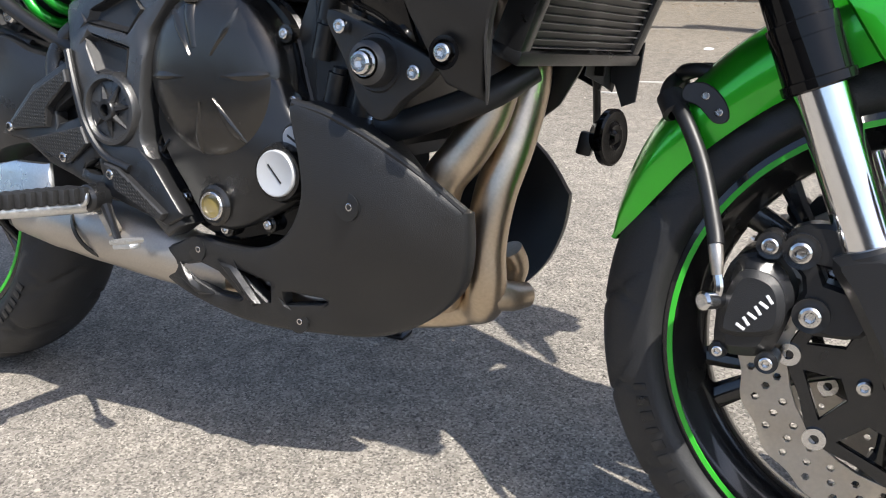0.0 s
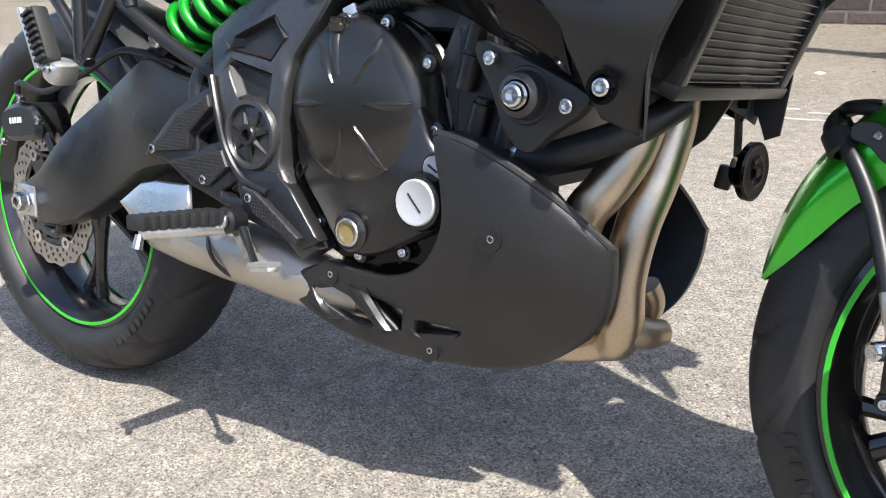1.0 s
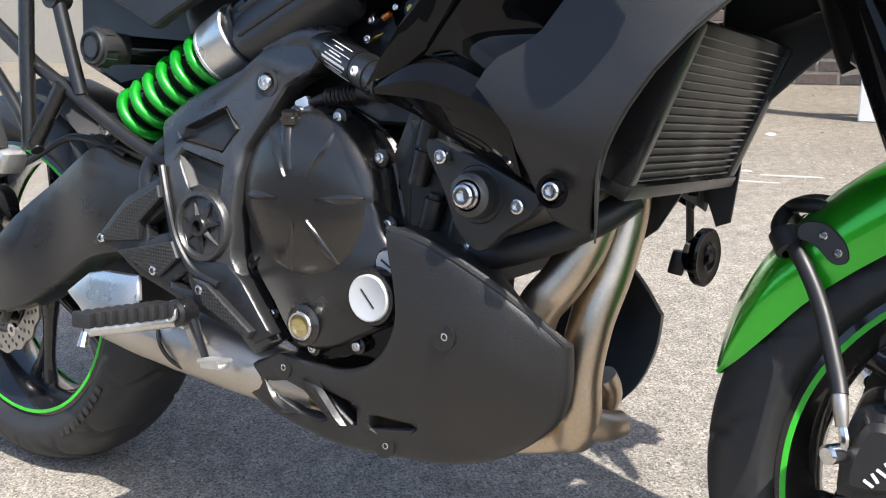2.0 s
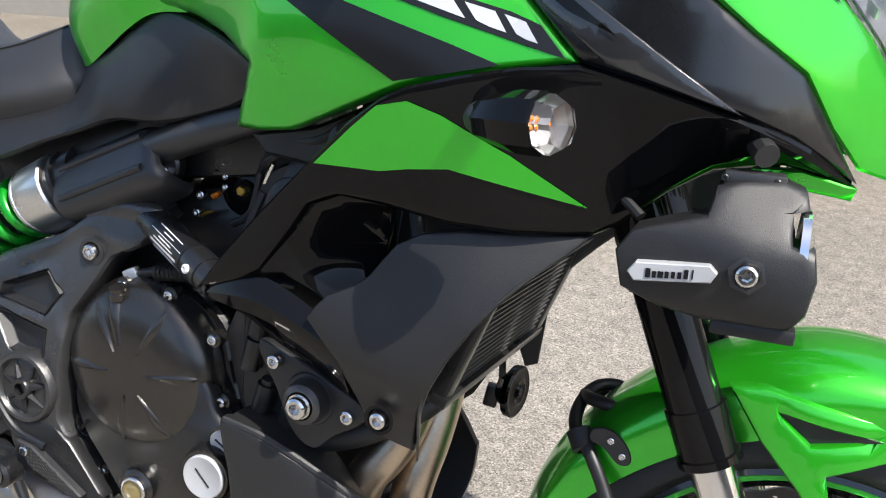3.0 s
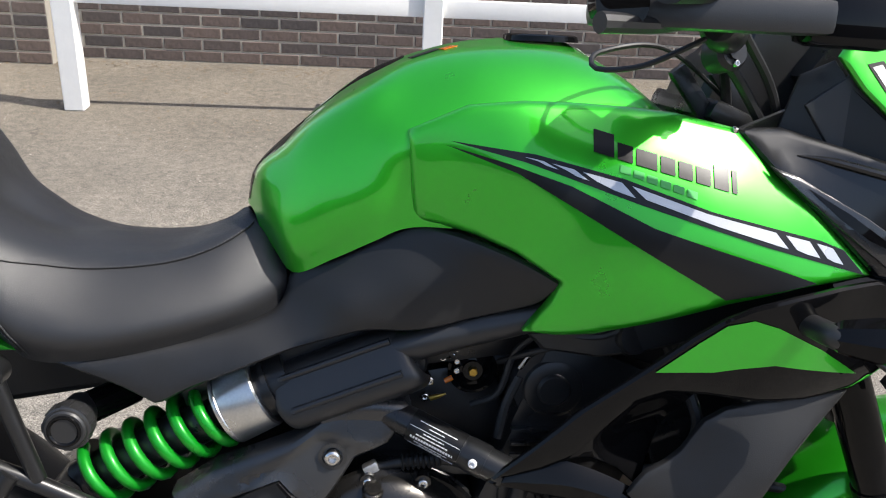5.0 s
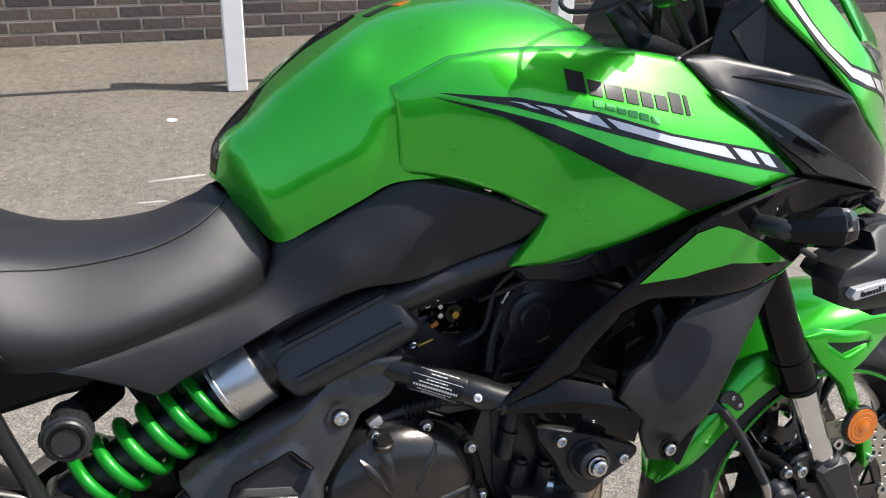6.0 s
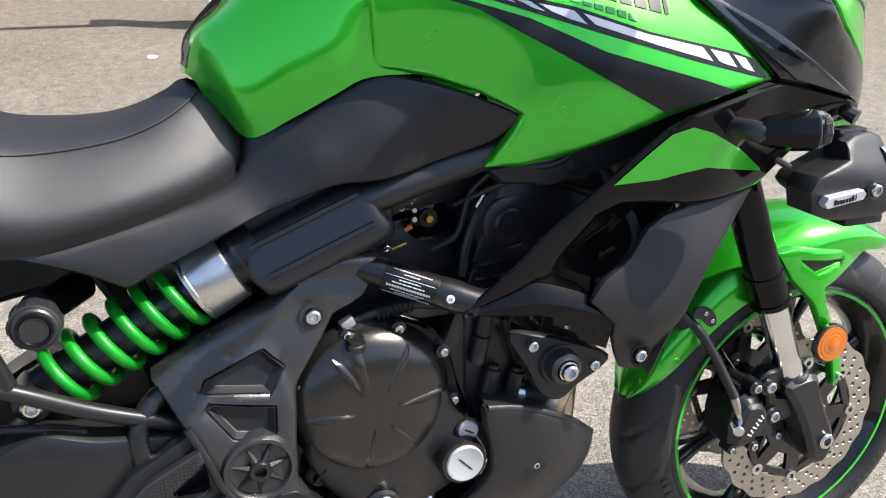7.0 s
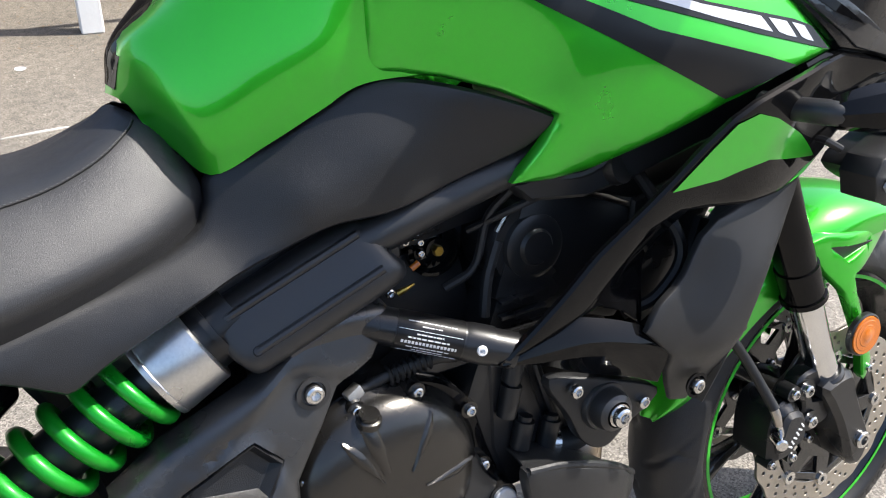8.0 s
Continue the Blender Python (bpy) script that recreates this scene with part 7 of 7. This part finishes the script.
part("drop_bolt", tube([(0.92, 0.04, 0.02), (0.92, 0.04, 0.42)], 0.006, 10), RUST, gate, "rusty drop bolt")
for z in (0.28, 0.95):
    part("strap_hinge", block((0.35, 0.008, 0.04), pose(0.2, -0.06, z), 0.002), STEEL, gate)
gp = part("gate_post", box_mesh(-0.06, 0.06, -0.06, 0.06, 0, 1.25, 0.006), POST, None)
gp.matrix_world = pose(-1.83, 4.51, 0)
tagged(gp, "square white painted gate post beside the wall", "gate post")

# ---------- brick wall ----------
WALL_Y, WALL_X, BL, BH, JOINT = 4.76, -1.36, 0.246, 0.0752, 0.0125


def brick_shape(l):
    bm = block((l, 0.10, BH - JOINT), Matrix.Identity(4), 0.004, seg=1)
    bmesh.ops.recalc_face_normals(bm, faces=bm.faces[:])
    me = bpy.data.meshes.new("brick")
    bm.to_mesh(me)
    bm.free()
    me.materials.append(BRICK)
    return me


wall = part("wall_north", box_mesh(WALL_X - 0.42, 26, WALL_Y + 0.005, WALL_Y + 0.25, 0, 3.2), MORTAR, None)
tagged(wall, "dark brown brick wall with pale mortar joints", "brick wall", kind="structure")
pier = part("wall_pier", box_mesh(WALL_X - 0.415, WALL_X - 0.005, WALL_Y - 0.213, WALL_Y + 0.005, 0, 3.2), MORTAR, None)
tagged(pier, "brick pier at the end of the wall", "brick pier", kind="structure")
left = part("wall_west", box_mesh(-26, -3.4, WALL_Y + 0.6, WALL_Y + 0.85, 0, 3.2), MORTAR, None)
tagged(left, "plain brick wall beyond the gate", "brick wall", kind="structure")
full, header, half_brick = brick_shape(BL - JOINT), brick_shape(0.192), brick_shape(BL / 2 - JOINT)
rest = bmesh.new()
count = 0
for c in range(40):
    z = BH * (c + 0.5)
    x = WALL_X - (BL / 2 if c % 2 else 0) + BL / 2
    while x < 16:
        if c % 2 and WALL_X < x < WALL_X + BL * 0.6:
            ob = new("brick", half_brick)
            ob.parent = wall
            ob.matrix_world = pose(WALL_X + BL / 4, WALL_Y + 0.05, z)
        if x - BL / 2 > WALL_X - 0.02:
            if c < 9 and x < 5.8 and count < 300:
                ob = new("brick", full)
                ob.parent = wall
                ob.matrix_world = pose(x, WALL_Y + 0.05 + random.uniform(-0.002, 0.002), z, 0, random.uniform(-0.3, 0.3), 0)
                count += 1
            else:
                block((BL - JOINT, 0.1, BH - JOINT), pose(x, WALL_Y + 0.05, z), 0, rest)
        x += BL
tagged(part("brick_course", rest, BRICK, wall), kind="stuff")
for c in range(14):
    z = BH * (c + 0.5)
    for k in range(2):
        ob = new("brick", header)
        ob.parent = pier
        ob.matrix_world = pose(WALL_X - 0.31 + 0.205 * k, WALL_Y - 0.169, z)
    ob = new("brick", header)
    ob.parent = pier
    ob.matrix_world = pose(WALL_X - 0.371, WALL_Y - 0.085, z, 0, 0, 90)

# ---------- unseen dark wall, added to be mirrored in the glossy panels ---
south = part("wall_south", box_mesh(-26, 26, -9.25, -9.0, 0, 2.3), BRICK, None)
tagged(south, "plain dark wall added out of view to darken the reflections", "brick wall", kind="structure")

# ---------- litter and paint flecks on the asphalt ----------


def fleck(x, y, w, h, mat_, label, turn=0):
    pts = [(w * math.cos(a) * random.uniform(0.7, 1.1) / 2, h * math.sin(a) * random.uniform(0.7, 1.1) / 2) for a in np.linspace(0, 2 * math.pi, 9, endpoint=False)]
    bm = bmesh.new()
    top = [bm.verts.new((a, b, 0.003)) for a, b in pts]
    low = [bm.verts.new((a * 1.05, b * 1.05, 0)) for a, b in pts]
    bm.faces.new(top)
    for i in range(9):
        bm.faces.new((top[i], top[(i + 1) % 9], low[(i + 1) % 9], low[i]))
    ob = part("paint_fleck", bm, mat_, None)
    ob.matrix_world = pose(x, y, 0, 0, 0, turn)
    return tagged(ob, label, "ground mark")


fleck(0.55, 3.18, 0.045, 0.05, WHITE, "small white scrap lying on the asphalt")
for x, y, w, h in ((0.53, 2.445, 0.26, 0.022), (0.78, 2.42, 0.24, 0.018), (0.42, 2.23, 0.12, 0.020), (0.68, 2.30, 0.20, 0.014)):
    fleck(x, y, w, h * 0.7, WORN, "worn white paint mark on the asphalt", random.uniform(-12, 12))
bm = bmesh.new()
for k in range(3600):
    if k < 2200:
        x, y = random.uniform(-2.2, 7), 4.68 - abs(random.gauss(0, 0.15))
    else:
        x, y = random.uniform(-2.2, 5), 3.88 + random.gauss(0, 0.45)
    r = random.uniform(0.004, 0.013)
    m = pose(x, y, 0.003, random.uniform(-20, 20), random.uniform(-20, 20), random.uniform(0, 360))
    vs = [bm.verts.new(m @ Vector((a * r, b * r, c * r))) for a, b, c in ((-1, 0, 0.1), (0, -0.5, 0), (1, 0, 0.15), (0, 0.5, 0))]
    bm.faces.new(vs)
chips = bmesh.new()
for k in range(90):
    y = random.gauss(3.10, 0.12)
    x = -1.395 + random.gauss(0, 0.042)
    r = random.uniform(0.002, 0.010)
    block((r * 2.2, r * 1.0, 0.002), pose(x, y, 0.002, 0, 0, random.uniform(0, 180)), 0, chips)
tagged(part("paint_chips", chips, PALE, None), "white paint chips scattered on the asphalt", "paint chips", kind="stuff")
litter = part("leaf_litter", bm, LITTER, None)
tagged(litter, "dry leaf litter scattered along the wall and fence", "leaf litter", kind="stuff")
bm = bmesh.new()
for k in range(500):
    x, y = random.uniform(-1.5, 2.5), random.uniform(-0.9, 3.5)
    r = random.uniform(0.0015, 0.004)
    block((r * 2, r * 1.6, r), pose(x, y, r * 0.4, 0, 0, random.uniform(0, 90)), r * 0.3, bm, 1)
tagged(part("grit", bm, MORTAR, None), "loose pale grit on the asphalt", "grit", kind="stuff")
